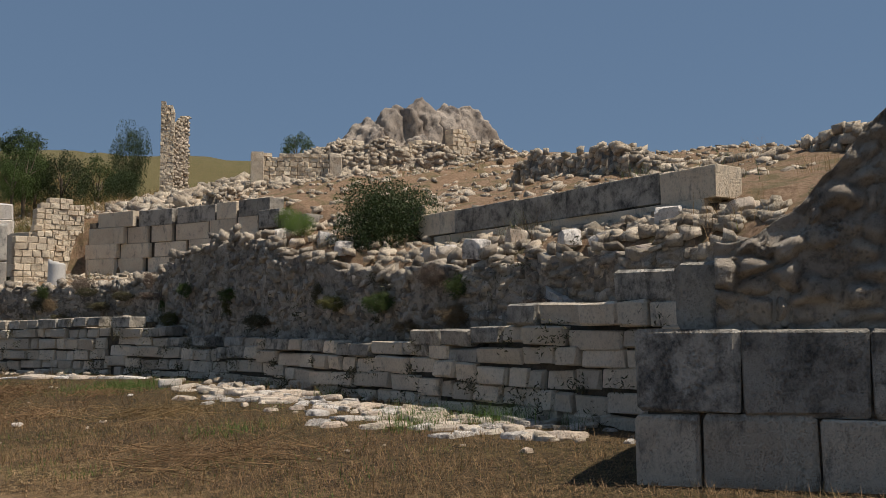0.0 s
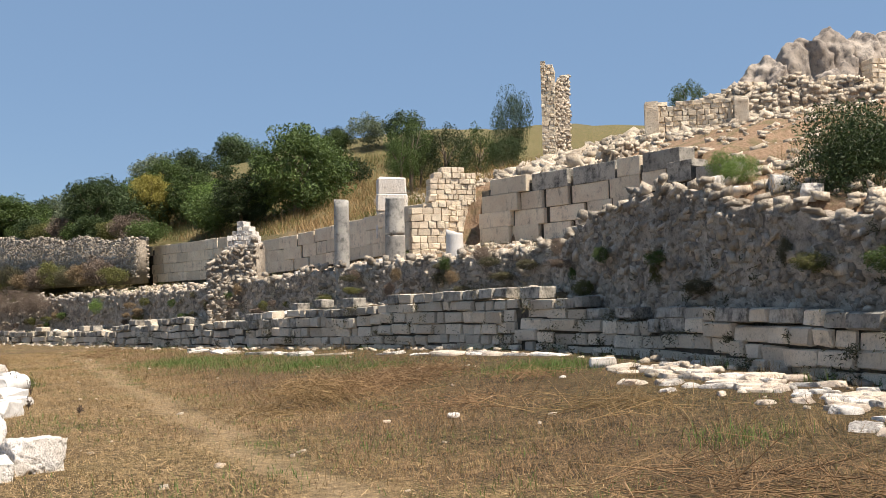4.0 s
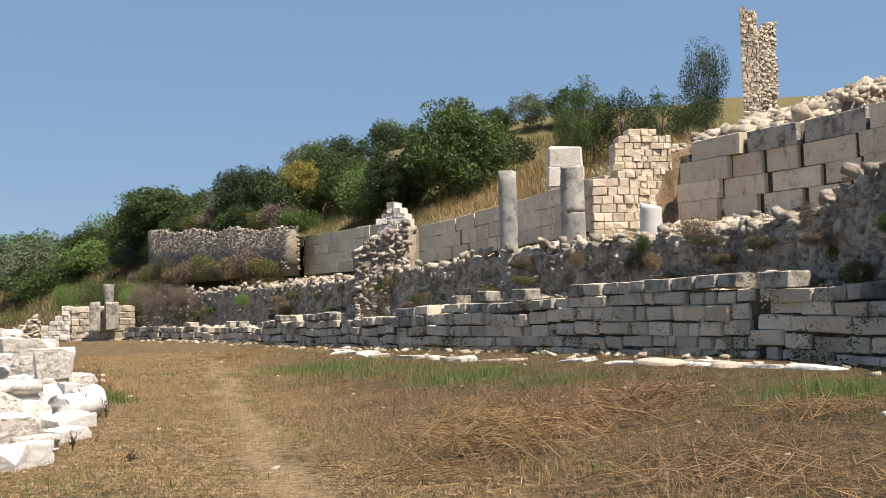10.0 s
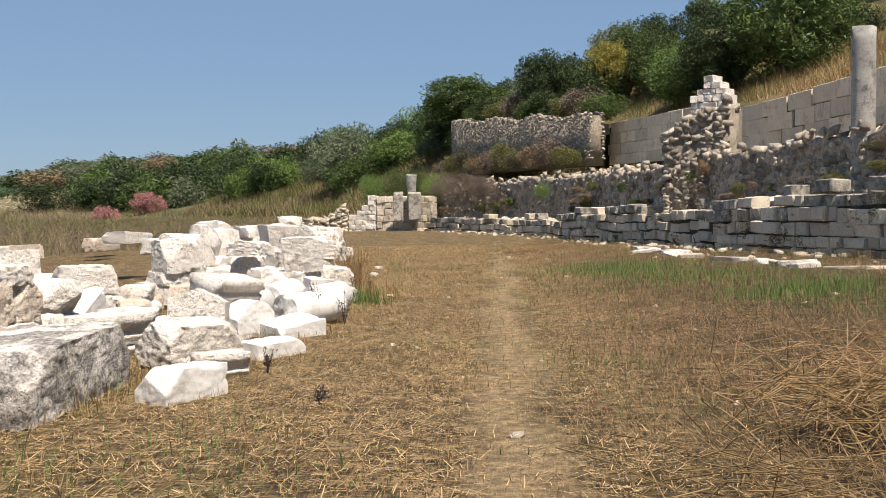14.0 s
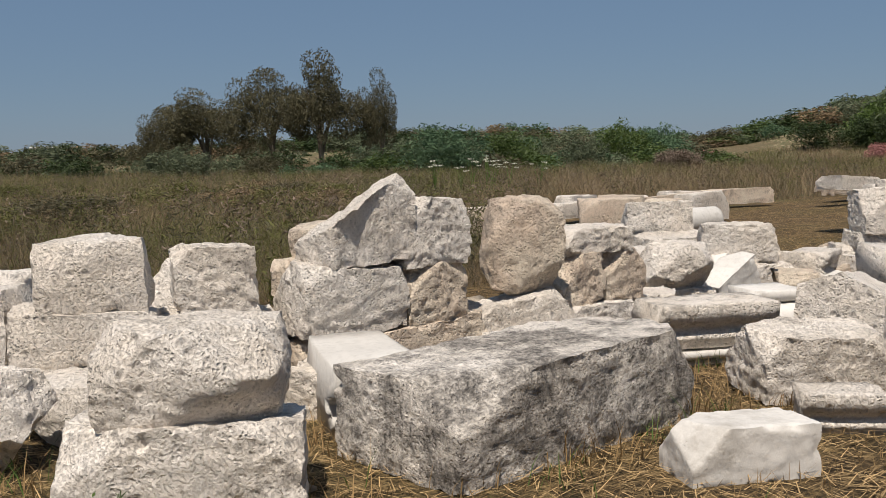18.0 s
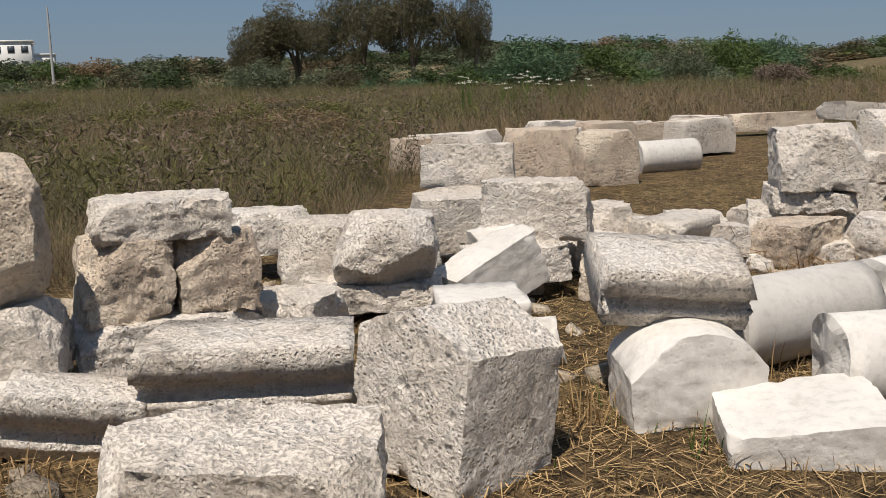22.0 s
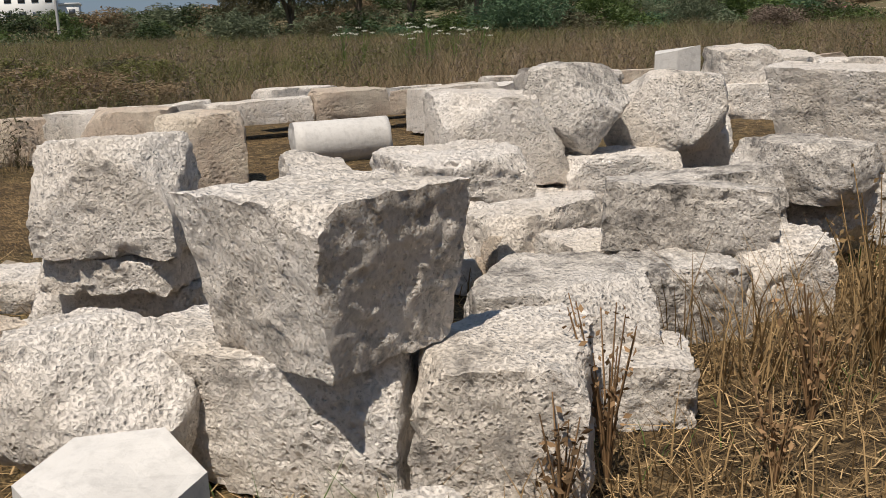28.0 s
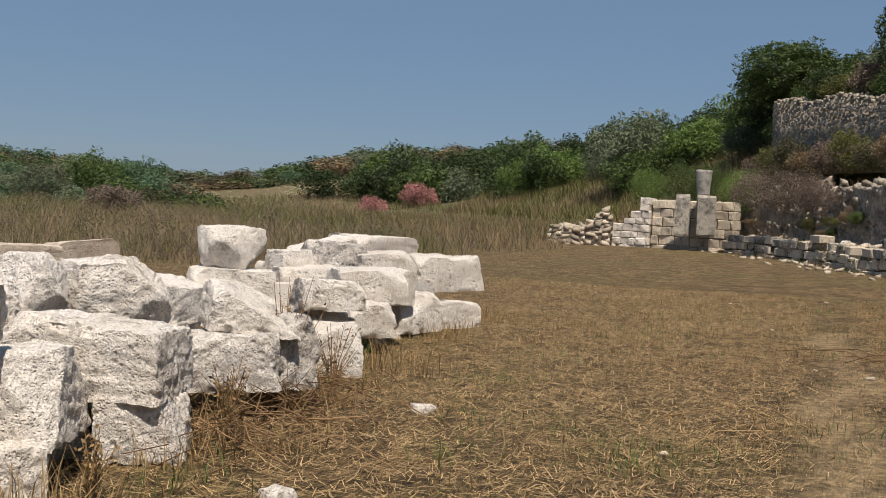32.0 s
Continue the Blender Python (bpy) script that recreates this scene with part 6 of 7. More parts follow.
# scrub on the plain and the dunes
rng = np.random.default_rng(83)
for i in range(420):
    a = radians(rng.uniform(-28, 100) if i % 2 else rng.uniform(10, 55))
    r = rng.uniform(95, 215) if i > 90 else rng.uniform(82, 120)
    x, y = -math.sin(a) * r, math.cos(a) * r
    s, d = along(x, y)
    if d[0] > -16 and y < 135:
        continue
    w = rng.uniform(2.2, 6.5) * (0.6 + r / 210)
    plant("plain_shrub", "rounded green shrub on the coastal plain", "shrub", "plain scrub", x, y, w, w * rng.uniform(0.32, 0.5),
          (LEAF, LEAF_GREY, LEAF_DARK, LEAF_GREY, LEAF_BROWN, LEAF_TEAL)[int(rng.integers(6))], int(rng.integers(40)), "far")


def far_scrub():
    """Low scrub over the dunes in the distance, too small to count."""
    rng = np.random.default_rng(86)
    for material, n, label in ((LEAF_DARK, 900, "dark scrub over the far dunes"), (LEAF_BROWN, 1300, "dry brown scrub over the far dunes"), (LEAF_GREY, 900, "grey-green scrub over the far dunes")):
        a = np.radians(rng.uniform(-30, 100, n))
        r = rng.uniform(105, 290, n)
        x, y = -np.sin(a) * r, np.cos(a) * r
        ok = (along(x, y)[1] < -12) | (y > 135)
        x, y = x[ok], y[ok]
        z = ground_z(x, y)
        w = rng.uniform(1.0, 3.2, len(x))
        k = 46
        q = rng.normal(0, 1, (len(x), k, 3)) * np.stack([w, w, w * 0.28], 1)[:, None, :] * 0.5
        q[..., 2] = np.abs(q[..., 2]) * 1.3
        C = np.stack([x, y, z], 1)[:, None, :] + q
        thing("dune_scrub", leaf_mesh("dune_scrub", C.reshape(-1, 3), 5, 0.42, True), material, label, "scrub", kind="stuff")


far_scrub()
rng = np.random.default_rng(88)
for i in range(190):
    a = radians(6 + (i % 95) * 1.05 + rng.uniform(-0.7, 0.7))
    r = rng.uniform(160, 200)
    x, y = -math.sin(a) * r, math.cos(a) * r
    if along(x, y)[1][0] > -10 and y < 135:
        continue
    w = rng.uniform(7, 13)
    if a < radians(30) or i % 3 == 0:
        w *= 1.2
    plant("dune_shrub", "dark low shrub along the edge of the dunes", "shrub", "dune shrubs", x, y, w, rng.uniform(2.2, 4.0), (LEAF_DARK, LEAF, LEAF_BROWN, LEAF_GREY, SCRUB)[int(rng.integers(5))], int(rng.integers(40)), "far")
for x, y, w, h in ((-55.8, 84.0, 5.6, 2.6), (-41.3, 105, 5.0, 3.0), (-45, 102, 4.0, 2.4)):
    plant("pink_oleander", "oleander bush covered in dusty pink blooms", "shrub", "oleanders", x, y, w, h, BLOOM, 1, "bush")
for x, y, w, h, v, m_ in ((-62, 55.8, 8.6, 5.2, 0, LEAF_TEAL), (-64.7, 67, 7, 4.6, 1, LEAF), (-63.5, 82.5, 7.5, 5.6, 2, LEAF), (-62.2, 87, 7, 5.4, 3, LEAF_TEAL), (-64, 76.5, 6, 3.9, 0, LEAF_GREY), (-64, 61.5, 5, 3.0, 1, LEAF_GREY),
                        (-76, 38.7, 7, 3.4, 2, LEAF_GREY), (-73, 45, 5, 2.6, 3, LEAF_BROWN), (-39.5, 58.5, 3.4, 2.0, 1, TWIG), (-41.5, 59.5, 3.0, 1.9, 2, TWIG), (-47, 113, 9, 6.4, 0, LEAF_DARK), (-40, 116, 10, 7.0, 1, LEAF_DARK),
                        (-33, 118, 10, 7.6, 2, LEAF_DARK), (-53, 117, 8, 4.8, 3, LEAF_DARK), (-27, 112, 9, 6.5, 0, LEAF_DARK), (-60, 118, 9, 4.4, 1, LEAF_DARK), (-21, 104, 8, 6.0, 2, LEAF_DARK)):
    plant("plain_bush", "large rounded bush at the edge of the plain", "bush", "plain bushes", x, y, w, h, m_, v, "bush")
for x, y, w, h, v in ((-93.2, 50, 11.0, 11.0, 0), (-90.3, 56.5, 10.0, 13.0, 1), (-87.8, 61.5, 10.5, 13.8, 2), (-84.3, 66.9, 5.6, 11.4, 3), (-95.5, 47, 6.5, 8.6, 1)):
    plant("eucalyptus", "tall eucalyptus with brown-green drooping crown", "tree", "eucalyptus trees", x, y, w, h, LEAF_BROWN, v, "gum", -0.5)


def umbels():
    """White umbel flowers standing in the field grass."""
    rng = np.random.default_rng(84)
    for k in range(9):
        x, y = rng.normal(-26.5, 1.2), rng.normal(26, 1.6)
        h = rng.uniform(1.1, 1.7)
        top = empty("wild_carrot", "wild carrot with white umbels in the tall grass", "flower", "white umbels", m=pose(x, y, gz(x, y) - 0.05))
        pieces, tips = [], []
        for j in range(6):
            t = rng.uniform(0, 6.3)
            tip = (math.cos(t) * rng.uniform(0.1, 0.4), math.sin(t) * rng.uniform(0.1, 0.4), h * rng.uniform(0.75, 1.0))
            pieces.append(tube([(0, 0, 0), (tip[0] * 0.3, tip[1] * 0.3, h * 0.5), tip], [0.012, 0.009, 0.006], 4))
            tips.append(tip)
        V, F = merge(pieces)
        part("stem", arr_mesh("stem", V, F), GREEN_GRASS, top, kind="stuff")
        for tip in tips[:4]:
            C = np.array(tip) + rng.normal(0, 1, (30, 3)) * np.array((0.05, 0.05, 0.012))
            part("umbel", leaf_mesh("umbel", C, int(rng.integers(9999)), 0.035, long=1.0), UMBEL, top, kind="stuff")


umbels()


# ---- grasses ----
def blade_mesh(name, x, y, z, h, w, lean, seed, simple=False):
    """Grass blades, each one tapered bent blade of two triangles and a tip."""
    rng = np.random.default_rng(seed)
    n = len(x)
    t = rng.uniform(0, 6.283, n)
    dx, dy = np.cos(t), np.sin(t)
    l = lean * rng.uniform(0.3, 1.6, n) * h
    px, py = -dy * w / 2, dx * w / 2
    A = np.stack([x - px, y - py, z], 1)
    B = np.stack([x + px, y + py, z], 1)
    C = np.stack([x + dx * l * 0.35 + px * 0.7, y + dy * l * 0.35 + py * 0.7, z + h * 0.6], 1)
    D = np.stack([x + dx * l * 0.35 - px * 0.7, y + dy * l * 0.35 - py * 0.7, z + h * 0.6], 1)
    E = np.stack([x + dx * l, y + dy * l, z + h], 1)
    if simple:
        return arr_mesh(name, np.stack([A, B, E], 1).reshape(-1, 3), np.arange(n * 3).reshape(-1, 3))
    P = np.stack([A, B, C, D, E], 1).reshape(-1, 3)
    i = np.arange(n)[:, None] * 5
    return arr_mesh(name, P, [i + np.array([[0, 1, 2, 3]]), i + np.array([[3, 2, 4]])])


EDGE_Y = (-30, 2, 6, 9, 12.5, 15, 24, 35, 48, 58, 80, 140)
EDGE_X = (-6.6, -6.5, -6.9, -8.2, -11.5, -15.3, -16.0, -12.0, -10.5, -12.0, -24, -60)


def field_grass():
    rng = np.random.default_rng(91)
    n = 620000
    a = np.radians(rng.uniform(-30, 108, n))
    r = 5 + 125 * rng.random(n) ** 1.35
    x, y = -np.sin(a) * r - 1.5, 8 + np.cos(a) * r
    edge = np.interp(y, EDGE_Y, EDGE_X) + 0.6 * wave(x, y, 3.0)
    clump = wave(x, y, 2.3, 4.0) + 0.7 * wave(x, y, 0.8, 1.0) + rng.normal(0, 0.5, n)
    ok = (x < edge) & (clump > -0.75)
    x, y, r, clump = x[ok], y[ok], r[ok], clump[ok]
    z = np.concatenate([ground_z(p, q) for p, q in zip(np.array_split(x, 30), np.array_split(y, 30))]) - 0.03
    fade = smoothstep(0, 2.5, np.interp(y, EDGE_Y, EDGE_X) - x)
    h = rng.uniform(0.35, 1.0, len(x)) * (0.45 + 0.45 * fade) * (1 + 0.22 * clump + 0.25 * wave(x, y, 5, 3.0))
    h = np.maximum(h, 0.15) * np.where(rng.random(len(x)) < 0.03, 1.5, 1.0)
    w = 0.003 + 0.00032 * r
    tone = wave(x, y, 9, 1.5) + rng.normal(0, 0.45, len(x)) + 0.5 * smoothstep(-18, -40, x)
    for pick, material, label in ((tone < 0.05, SCRUB, "tall brown dry grass of the wild field"), ((tone >= 0.05) & (tone < 0.6), SCRUB_GREY, "tall grey seeding grass of the wild field"), (tone >= 0.6, SCRUB_GREEN, "tall green weeds of the wild field")):
        thing("field_grass", blade_mesh("field_grass", x[pick], y[pick], z[pick], h[pick], w[pick], 1.0, 92, True), material, label, "grass", kind="stuff")


field_grass()


def field_weeds():
    """Bushy weeds standing in the tall grass, too many to count."""
    rng = np.random.default_rng(87)
    for material, n, label in ((TWIG, 900, "withered bushy weeds in the tall grass"), (SCRUB_GREEN, 700, "olive bushy weeds in the tall grass"), (LEAF_BROWN, 500, "dark bushy weeds in the tall grass")):
        a = np.radians(rng.uniform(-30, 108, n))
        r = 6 + 70 * rng.random(n) ** 1.2
        x, y = -np.sin(a) * r - 1.5, 8 + np.cos(a) * r
        ok = x < np.interp(y, EDGE_Y, EDGE_X) - 0.4
        x, y, r = x[ok], y[ok], r[ok]
        z = ground_z(x, y)
        w, h = rng.uniform(0.25, 0.7, len(x)), rng.uniform(0.5, 1.15, len(x))
        k = 110
        up = rng.random((len(x), k))
        t = rng.uniform(0, 6.283, (len(x), k))
        q = np.stack([np.cos(t) * w[:, None] * up * rng.random((len(x), k)), np.sin(t) * w[:, None] * up * rng.random((len(x), k)), up * h[:, None]], -1)
        C = np.stack([x, y, z], 1)[:, None, :] + q
        thing("field_weeds", leaf_mesh("field_weeds", C.reshape(-1, 3), 6, 0.045, True, 2.2), material, label, "weeds", kind="stuff")


field_weeds()


def slope_grass():
    """Tall grass on the slope beyond the end of the terrace."""
    rng = np.random.default_rng(97)
    n = 90000
    x, y = rng.uniform(-34, 6, n), rng.uniform(57.5, 118, n)
    s, d = np.empty(n), np.empty(n)
    for part_ in np.array_split(np.arange(n), 10):
        s[part_], d[part_] = along(x[part_], y[part_])
    ok = (d > -16) & (d < 26) & (s > S_M + 1.5)
    x, y = x[ok], y[ok]
    z = np.concatenate([ground_z(p, q) for p, q in zip(np.array_split(x, 10), np.array_split(y, 10))]) - 0.03
    tone = wave(x, y, 7, 2.5) + rng.normal(0, 0.4, len(x))
    h = rng.uniform(0.4, 1.0, len(x)) * (1 + 0.2 * wave(x, y, 3.0, 1.0))
    for pick, material, label in ((tone < 0.1, SCRUB, "tall brown grass on the hill slope"), (tone >= 0.1, SCRUB_GREEN, "tall green grass on the hill slope")):
        thing("slope_grass", blade_mesh("slope_grass", x[pick], y[pick], z[pick], h[pick], np.full(pick.sum(), 0.05), 0.7, 98, True), material, label, "grass", kind="stuff")


slope_grass()


def hill_grass():
    """Dry and green grass between the shrubs of the hillside above the walls."""
    rng = np.random.default_rng(101)
    n = 110000
    x, y = rng.uniform(0, 36, n), rng.uniform(22, 66, n)
    s, d = np.empty(n), np.empty(n)
    for part_ in np.array_split(np.arange(n), 10):
        s[part_], d[part_] = along(x[part_], y[part_])
    ok = (d > np.interp(s, ARC, PLAN[:, 6]) + 1.2) & ~((x > 17) & (y < 32)) & (wave(x, y, 1.6, 3.0) + rng.normal(0, 0.5, n) > -0.3)
    x, y = x[ok], y[ok]
    z = np.concatenate([ground_z(p, q) for p, q in zip(np.array_split(x, 10), np.array_split(y, 10))]) - 0.03
    tone = wave(x, y, 5, 2.5) + rng.normal(0, 0.4, len(x))
    h = rng.uniform(0.25, 0.8, len(x)) * (1 + 0.3 * wave(x, y, 2.0, 1.0))
    for pick, material, label in ((tone < 0.2, DRY, "golden dry grass on the hillside"), (tone >= 0.2, SCRUB_GREEN, "olive grass on the hillside")):
        thing("hill_grass", blade_mesh("hill_grass", x[pick], y[pick], z[pick], h[pick], np.full(pick.sum(), 0.03), 0.8, 102, True), material, label, "grass", kind="stuff")


hill_grass()


def mown_grass():
    """Cut straw lying on the field and short dry stubble, thickest near the walk."""
    rng = np.random.default_rng(93)
    n = 420000
    u = rng.random(n)
    y = rng.uniform(-15.5, 34, n)
    x = -1.5 + rng.normal(0, 1, n) * 4.2 + np.interp(y, (-16, 34), (2.5, -1.0))
    s, d = np.empty(n), np.empty(n)
    for part_ in np.array_split(np.arange(n), 25):
        s[part_], d[part_] = along(x[part_], y[part_])
    trail = np.abs(x - (0.35 - 0.02 * y)) < 0.35
    ok = (d < -0.15) & (x > np.interp(y, EDGE_Y, EDGE_X)) & ~(trail & (u < 0.75))
    x, y, u = x[ok], y[ok], u[ok]
    z = np.concatenate([ground_z(p, q) for p, q in zip(np.array_split(x, 25), np.array_split(y, 25))])
    m = len(x) // 2
    t = rng.uniform(0, 6.283, m)
    ln, wd = rng.uniform(0.04, 0.16, m), rng.uniform(0.0015, 0.0035, m)
    dx, dy = np.cos(t), np.sin(t)
    rise = rng.uniform(-0.1, 0.25, m) * ln
    z0 = z[:m] + rng.uniform(0.006, 0.03, m)
    P = np.stack([np.stack([x[:m] - dy * wd, y[:m] + dx * wd, z0], 1), np.stack([x[:m] + dy * wd, y[:m] - dx * wd, z0], 1),
                  np.stack([x[:m] + dx * ln + dy * wd * 0.6, y[:m] + dy * ln - dx * wd * 0.6, z0 + rise], 1),
                  np.stack([x[:m] + dx * ln - dy * wd * 0.6, y[:m] + dy * ln + dx * wd * 0.6, z0 + rise], 1)], 1)
    rank = x[:m] + 1.6 * wave(x[:m], y[:m], 2.1, 6.0) + rng.normal(0, 0.9, m) > 0.8
    for pick, material, label in ((~rank, STRAW, "cut straw littered over the mown field"), (rank, RUST, "withered brown stems littered over the field")):
        thing("straw_litter", arr_mesh("straw_litter", P[pick].reshape(-1, 3), np.arange(pick.sum() * 4).reshape(-1, 4)), material, label, "straw", kind="stuff")
    q = slice(m, None)
    h = rng.uniform(0.02, 0.10, len(x) - m) * (1 + 0.5 * wave(x[q], y[q], 0.9, 2.0))
    wide = rng.uniform(0.003, 0.007, len(h))
    rank = x[q] + 1.6 * wave(x[q], y[q], 2.1, 6.0) + rng.normal(0, 0.9, len(h)) > 0.8
    olive = rank & (wave(x[q], y[q], 1.3, 3.0) + rng.normal(0, 0.5, len(h)) > 0.55)
    for pick, material, label in ((~rank, DRY, "short dry grass stubble of the mown field"), (rank & ~olive, RUST, "short withered brown growth of the field"), (olive, SCRUB_GREEN, "short olive grass of the field")):
        thing("dry_stubble", blade_mesh("dry_stubble", x[q][pick], y[q][pick], z[q][pick] - 0.01, h[pick] * (1.0 + 0.5 * rank[pick]), wide[pick], 0.9, 94, True), material, label, "grass", kind="stuff")


mown_grass()


def tufts():
    """Tufts of dry and green grass against the stones and over the field."""
    rng = np.random.default_rng(95)
    X, Y, H, W, G = [], [], [], [], []

    def tuft(x, y, r, n, h, green):
        X.extend(x + rng.normal(0, r, n))
        Y.extend(y + rng.normal(0, r, n))
        H.extend(rng.uniform(0.4, 1.1, n) * h)
        W.extend(rng.uniform(0.004, 0.009, n))
        G.extend([green] * n)

    for i in range(240):
        y = rng.uniform(1.5, 27)
        x = np.interp(y, (1.5, 8, 12, 20, 27), (-3.0, -2.2, -2.3, -3.7, -4.8)) - abs(rng.normal(0, 1.3)) + 0.25
        tuft(x, y, rng.uniform(0.06, 0.2), int(rng.uniform(15, 45)), rng.uniform(0.10, 0.28), rng.random() < 0.08)
    for x, y, r, n, h in ((-2.2, 12.6, 0.25, 160, 0.3), (-2.0, 13.4, 0.3, 140, 0.3), (-2.7, 14.4, 0.2, 160, 0.5), (-3.3, 15.3, 0.3, 200, 0.4), (-3.6, 17.2, 0.25, 160, 0.35), (-3.9, 18.6, 0.3, 160, 0.35),
                          (-3.9, 20.2, 0.3, 160, 0.35), (-4.0, 21.9, 0.25, 120, 0.35), (-2.9, 14.1, 0.15, 90, 0.6)):
        tuft(x, y, r, n, h, False)
    for x, y, r, n, h in ((-2.1, 11.9, 0.22, 350, 0.32), (2.4, 17.3, 0.9, 2400, 0.22), (4.5, 11.5, 0.7, 2000, 0.22), (3.5, 14.5, 0.9, 1800, 0.2), (7.2, 3.8, 0.6, 1800, 0.22), (5.6, 9.0, 0.6, 900, 0.2), (-1.6, 2.8, 0.5, 260, 0.14),
                          (6.9, -6.2, 0.35, 300, 0.3), (7.3, -7.4, 0.3, 300, 0.35), (6.2, -6.9, 0.25, 260, 0.25), (4.6, -4.8, 0.3, 240, 0.2), (1.6, -2.2, 0.7, 360, 0.12), (-1.0, -4.0, 0.6, 300, 0.13),
                          (-3.0, 1.8, 0.4, 300, 0.22), (-1.2, 20.0, 0.3, 200, 0.14)):
        tuft(x, y, r, n, h, True)
    for i in range(150):
        s = rng.uniform(S_A, S_M)
        x, y, _, _ = foot(s, -abs(rng.normal(0.1, 0.25)))
        tuft(x, y, 0.15, 30, rng.uniform(0.1, 0.3), rng.random() < 0.35)
    for i in range(420):
        s = rng.uniform(S_A, 120)
        d3 = of_plan(s, 6)
        x, y, _, _ = foot(s, d3 + rng.uniform(0.8, 14) if rng.random() < 0.6 else rng.uniform(0.6, d3))
        tuft(x, y, 0.35, 45, rng.uniform(0.2, 0.6), rng.random() < 0.3)
    for i in range(900):
        x, y = rng.uniform(-3.4, 8), rng.uniform(-14, 34)
        if x > np.interp(y, (-14, 0, 8, 20, 34), (5.5, 8.4, 9.0, 5.8, 3.0)):
            continue
        tuft(x, y, rng.uniform(0.1, 0.45), 45, rng.uniform(0.05, 0.15), rng.random() < 0.22)
    X, Y, H, W, G = (np.array(v) for v in (X, Y, H, W, G))
    Z = np.concatenate([ground_z(p, q) for p, q in zip(np.array_split(X, 12), np.array_split(Y, 12))]) - 0.02
    for pick, material, label in ((~G, DRY, "golden dry grass tufts among the stones"), (G, GREEN_GRASS, "fresh green grass patches in the dry field")):
        thing("grass_tufts", blade_mesh("grass_tufts", X[pick], Y[pick], Z[pick], H[pick], W[pick], 0.7, 96), material, label, "grass", kind="stuff")


tufts()


def brush_pile(x, y, r, h, n, seed, material=None, label="pile of cut brown brushwood on the dry grass"):
    """Long dry stems thrown together."""
    rng = np.random.default_rng(seed)
    pieces = []
    for k in range(n):
        t = rng.uniform(0, 6.283)
        c = Vector((rng.normal(0, r * 0.45), rng.normal(0, r * 0.45), 0.03 + rng.random() * h * 0.5))
        ln = rng.uniform(0.3, 0.9) * r
        d = Vector((math.cos(t), math.sin(t), rng.uniform(-0.25, 0.5) if rng.random() < 0.8 else 1.1))
        m_ = c + Vector((rng.normal(0, 0.06), rng.normal(0, 0.06), rng.uniform(0, 0.08)))
        a, b = c - d * ln * 0.5, c + d * ln * 0.5
        a.z, b.z = max(a.z, 0.01), max(b.z, 0.01)
        pieces.append(tube([a, m_, b], [0.005, 0.004, 0.002], 3))
    V, F = merge(pieces)
    thing("brushwood_pile", arr_mesh("brushwood_pile", V, F), material or (DRY if seed % 4 == 0 else RUST), label, "brushwood", kind="stuff", m=pose(x, y, gz(x, y)))


for i, (x, y, r, h, n) in enumerate(((2.5, 3.2, 0.8, 0.7, 300), (3.3, 4.2, 1.3, 0.45, 360), (4.6, 5.0, 1.2, 0.40, 300), (5.6, 5.6, 0.9, 0.3, 160), (1.6, 2.2, 0.8, 0.15, 70), (3.9, 0.9, 1.2, 0.12, 90), (6.3, 2.8, 0.9, 0.16, 80), (3.2, -7.0, 1.5, 0.12, 130), (5.3, -1.5, 1.4, 0.14, 120),
                                     (-3.9, 20.0, 0.7, 0.35, 150), (-3.6, 19.0, 0.7, 0.3, 120), (-4.6, 11.2, 0.6, 0.12, 60), (-0.9, 21.2, 0.9, 0.05, 14), (0.5, 25.0, 1.0, 0.12, 60), (1.5, 31.0, 1.2, 0.14, 60))):
    brush_pile(x, y, r, h, n, 900 + i)


def weed(x, y, h, n, seed, material, leaf=0.02, name="withered_weed", label="withered brown weed with curled leaves beside the stones"):
    """A branching weed with small leaves or seed heads along its stems."""
    rng = np.random.default_rng(seed)
    pieces, leaves = [], []
    for k in range(n):
        t = rng.uniform(0, 6.283)
        rad = rng.uniform(0.05, 0.35) * h
        tip = Vector((math.cos(t) * rad, math.sin(t) * rad, h * rng.uniform(0.55, 1.0)))
        mid_ = Vector((tip.x * 0.35, tip.y * 0.35, tip.z * 0.5))
        pieces.append(tube([(0, 0, 0), mid_, tip], [0.006, 0.004, 0.002], 4))
        for j in range(9):
            f = rng.uniform(0.35, 1.0)
            p = mid_.lerp(tip, f * 2 - 1) if f > 0.5 else Vector((0, 0, 0)).lerp(mid_, f * 2)
            leaves.append(np.array(p) + rng.normal(0, 0.018, 3))
    top = empty(name, label, "weed", "withered weeds", m=pose(x, y, gz(x, y) - 0.01))
    V, F = merge(pieces)
    part("stem", arr_mesh("stem", V, F), material, top, kind="stuff")
    part("leaf", leaf_mesh("leaf", np.array(leaves), seed, leaf), material, top, kind="stuff")


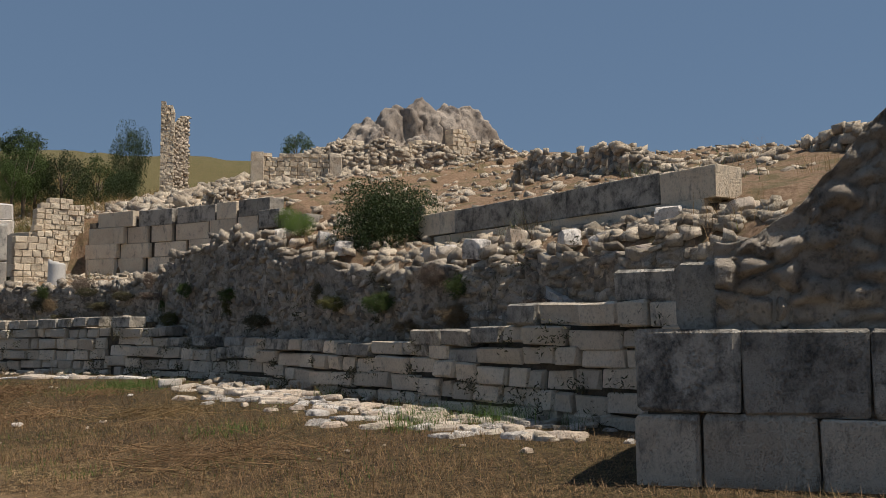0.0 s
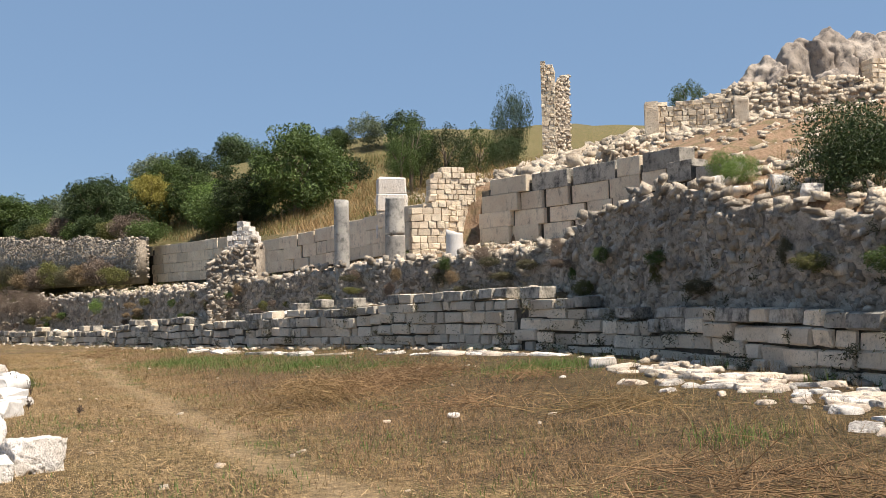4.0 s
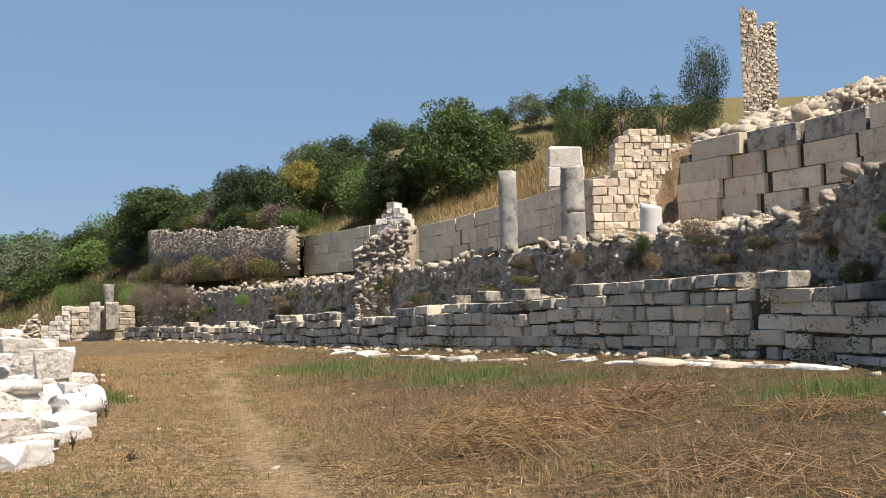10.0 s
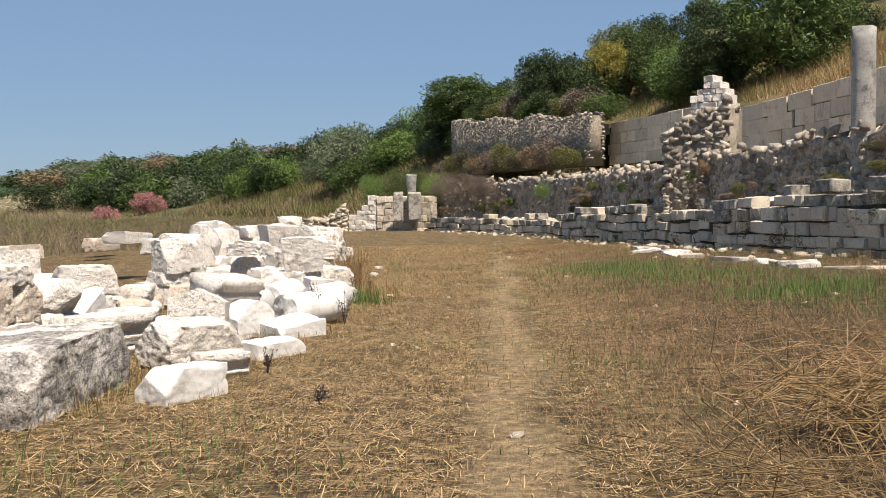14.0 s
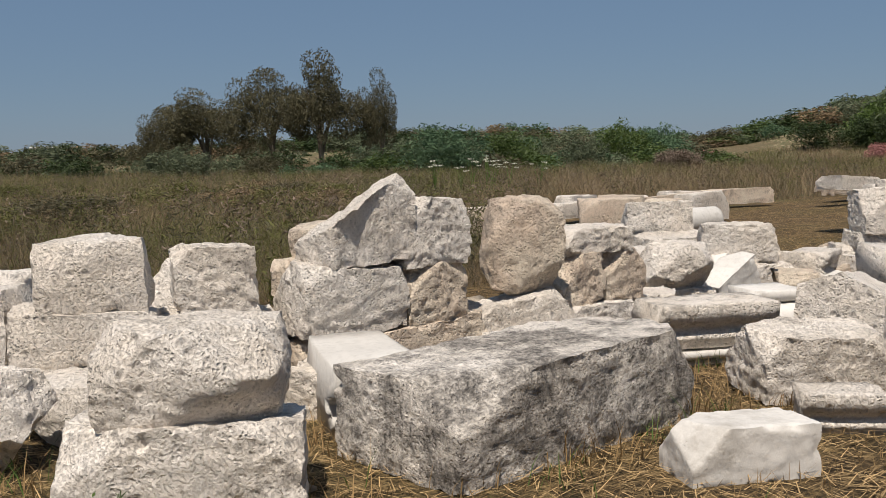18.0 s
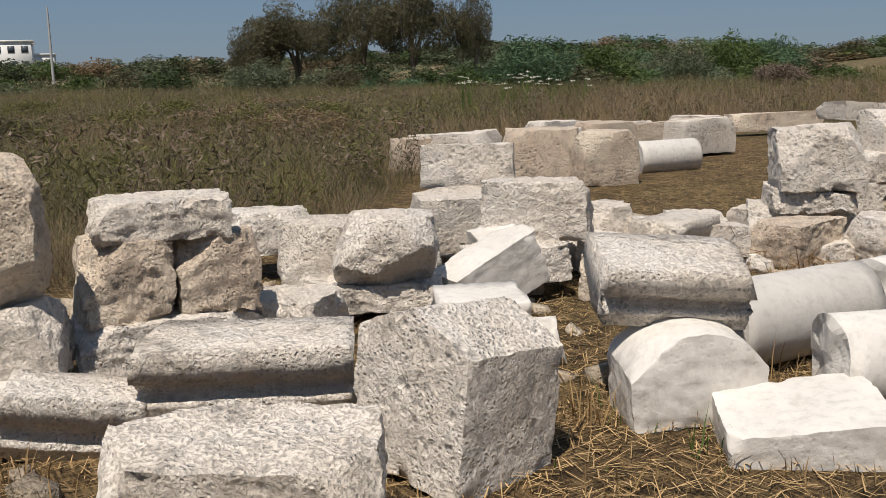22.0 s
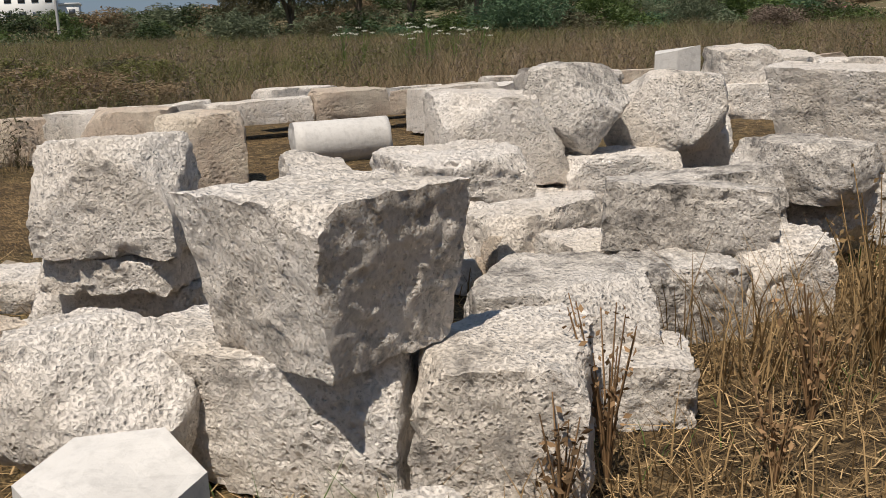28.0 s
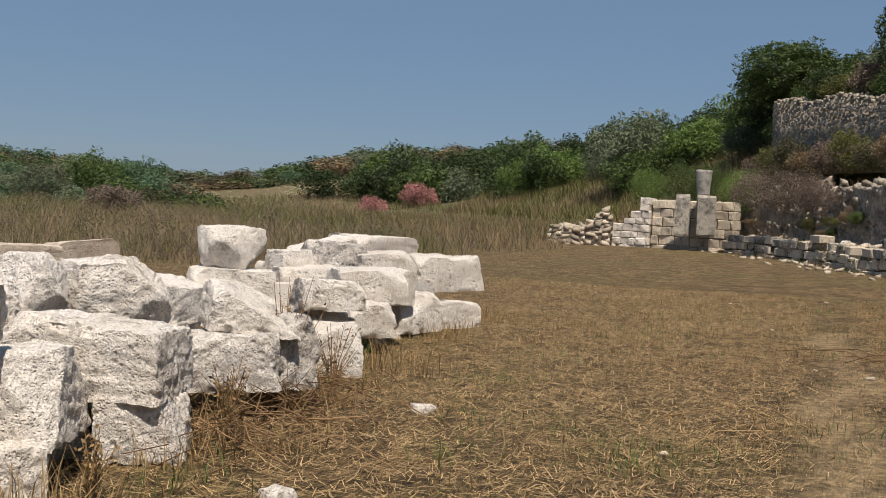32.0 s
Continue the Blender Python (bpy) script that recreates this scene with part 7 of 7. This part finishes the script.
DARK_WEED = plain("dark_weed", (0.07, 0.055, 0.045), 0.4, 0.9)
for i, (x, y, h, n, m_) in enumerate(((-2.15, 9.0, 0.6, 7, DARK_WEED), (-1.9, 9.25, 0.5, 6, DARK_WEED), (-2.55, 13.1, 0.65, 16, RUST), (-2.35, 12.75, 0.45, 12, RUST), (-2.2, 13.5, 0.4, 12, RUST), (-4.1, 17.1, 0.6, 14, RUST), (-3.6, 16.3, 0.45, 12, RUST),
                                      (-4.05, 20.1, 1.05, 20, RUST), (-3.75, 18.9, 0.5, 16, DRY), (-3.6, 17.6, 0.4, 16, DRY), (-3.95, 20.7, 0.6, 16, RUST), (-3.5, 16.2, 0.45, 16, DRY), (-4.25, 19.6, 0.6, 14, RUST), (-3.9, 19.2, 0.5, 14, RUST), (-2.6, 14.6, 0.9, 16, DRY), (-2.9, 14.9, 0.7, 14, DRY), (-2.45, 14.0, 0.6, 14, RUST), (-3.2, 1.8, 0.4, 8, GREEN_GRASS),
                                      (-2.4, 9.6, 0.3, 6, GREEN_GRASS), (-1.95, 5.6, 0.25, 8, DARK_WEED), (-1.2, 4.2, 0.16, 9, DARK_WEED))):
    weed(x, y, h, n, 950 + i, m_)


def joint_weeds():
    """Small dark weeds rooted in the joints of the lower wall and the rubble banks."""
    rng = np.random.default_rng(99)
    C = []
    for k in range(300):
        s = rng.uniform(S_A + 4, S_M)
        if k % 3:
            z, back = of_plan(s, 2) + rng.uniform(0.0, 1.0) ** 1.5 * (lower_top(s) - of_plan(s, 2)), -0.03
        else:
            z, back = lower_top(s) + rng.uniform(0.0, 1.2), of_plan(s, 4) - 0.05
        x, y, _, way = foot(s, back)
        m = int(rng.uniform(20, 90))
        r = rng.uniform(0.05, 0.17)
        q = rng.normal(0, 1, (m, 3)) * np.array((r, r, r * 0.9))
        C.append(np.array((x, y, z)) + q)
    C = np.vstack(C)
    thing("joint_weeds", leaf_mesh("joint_weeds", C, 3, 0.05, True), LEAF_BROWN, "small dark weeds growing in the wall joints", "weeds", kind="stuff")


joint_weeds()


# ---- far buildings and mast ----
def apartment(x, y, z, w, d, h, yaw, storeys):
    top = empty("apartment_building", "far white apartment building beyond the plain", "building", "far buildings", m=pose(x, y, z, 0, 0, yaw))
    wall_m = plain("white_plaster", (0.75, 0.75, 0.73), 0.08, 0.9)
    dark = plain("window_glass", (0.06, 0.07, 0.09), 0.2, 0.3)
    box, faces = box_template(1)
    part("wall", arr_mesh("wall", box * np.array((w, d, h)) / 2 + np.array((0, 0, h / 2)), faces), wall_m, top)
    part("roof", arr_mesh("roof", box * np.array((w * 1.04, d * 1.04, 0.5)) / 2 + np.array((0, 0, h + 0.25)), faces), wall_m, top)
    n = int(w / 3)
    for s in range(storeys):
        for k in range(n):
            for sy in (-1, 1):
                me = arr_mesh("window", box * np.array((1.5, 0.2, 1.5)) / 2, faces)
                part("window", me, dark, top, m=Matrix.Translation(((k + 0.5) * w / n - w / 2, sy * d / 2, (s + 0.55) * h / storeys)))


apartment(-258, 50, 0, 18, 12, 11, 75, 3)
apartment(-262, 60, 0, 10, 10, 8, 75, 2)
apartment(-250, 92, 0, 12, 10, 6, 70, 2)
V, F = tube([(0, 0, 0), (0, 0, 7), (0, 0, 12)], [0.22, 0.18, 0.12], 8)
ob = thing("lattice_mast", arr_mesh("lattice_mast", V, F), plain("grey_metal", (0.4, 0.4, 0.4), 0.1, 0.5), "thin grey metal mast beyond the field", "mast", m=pose(-146, 38, -0.2))
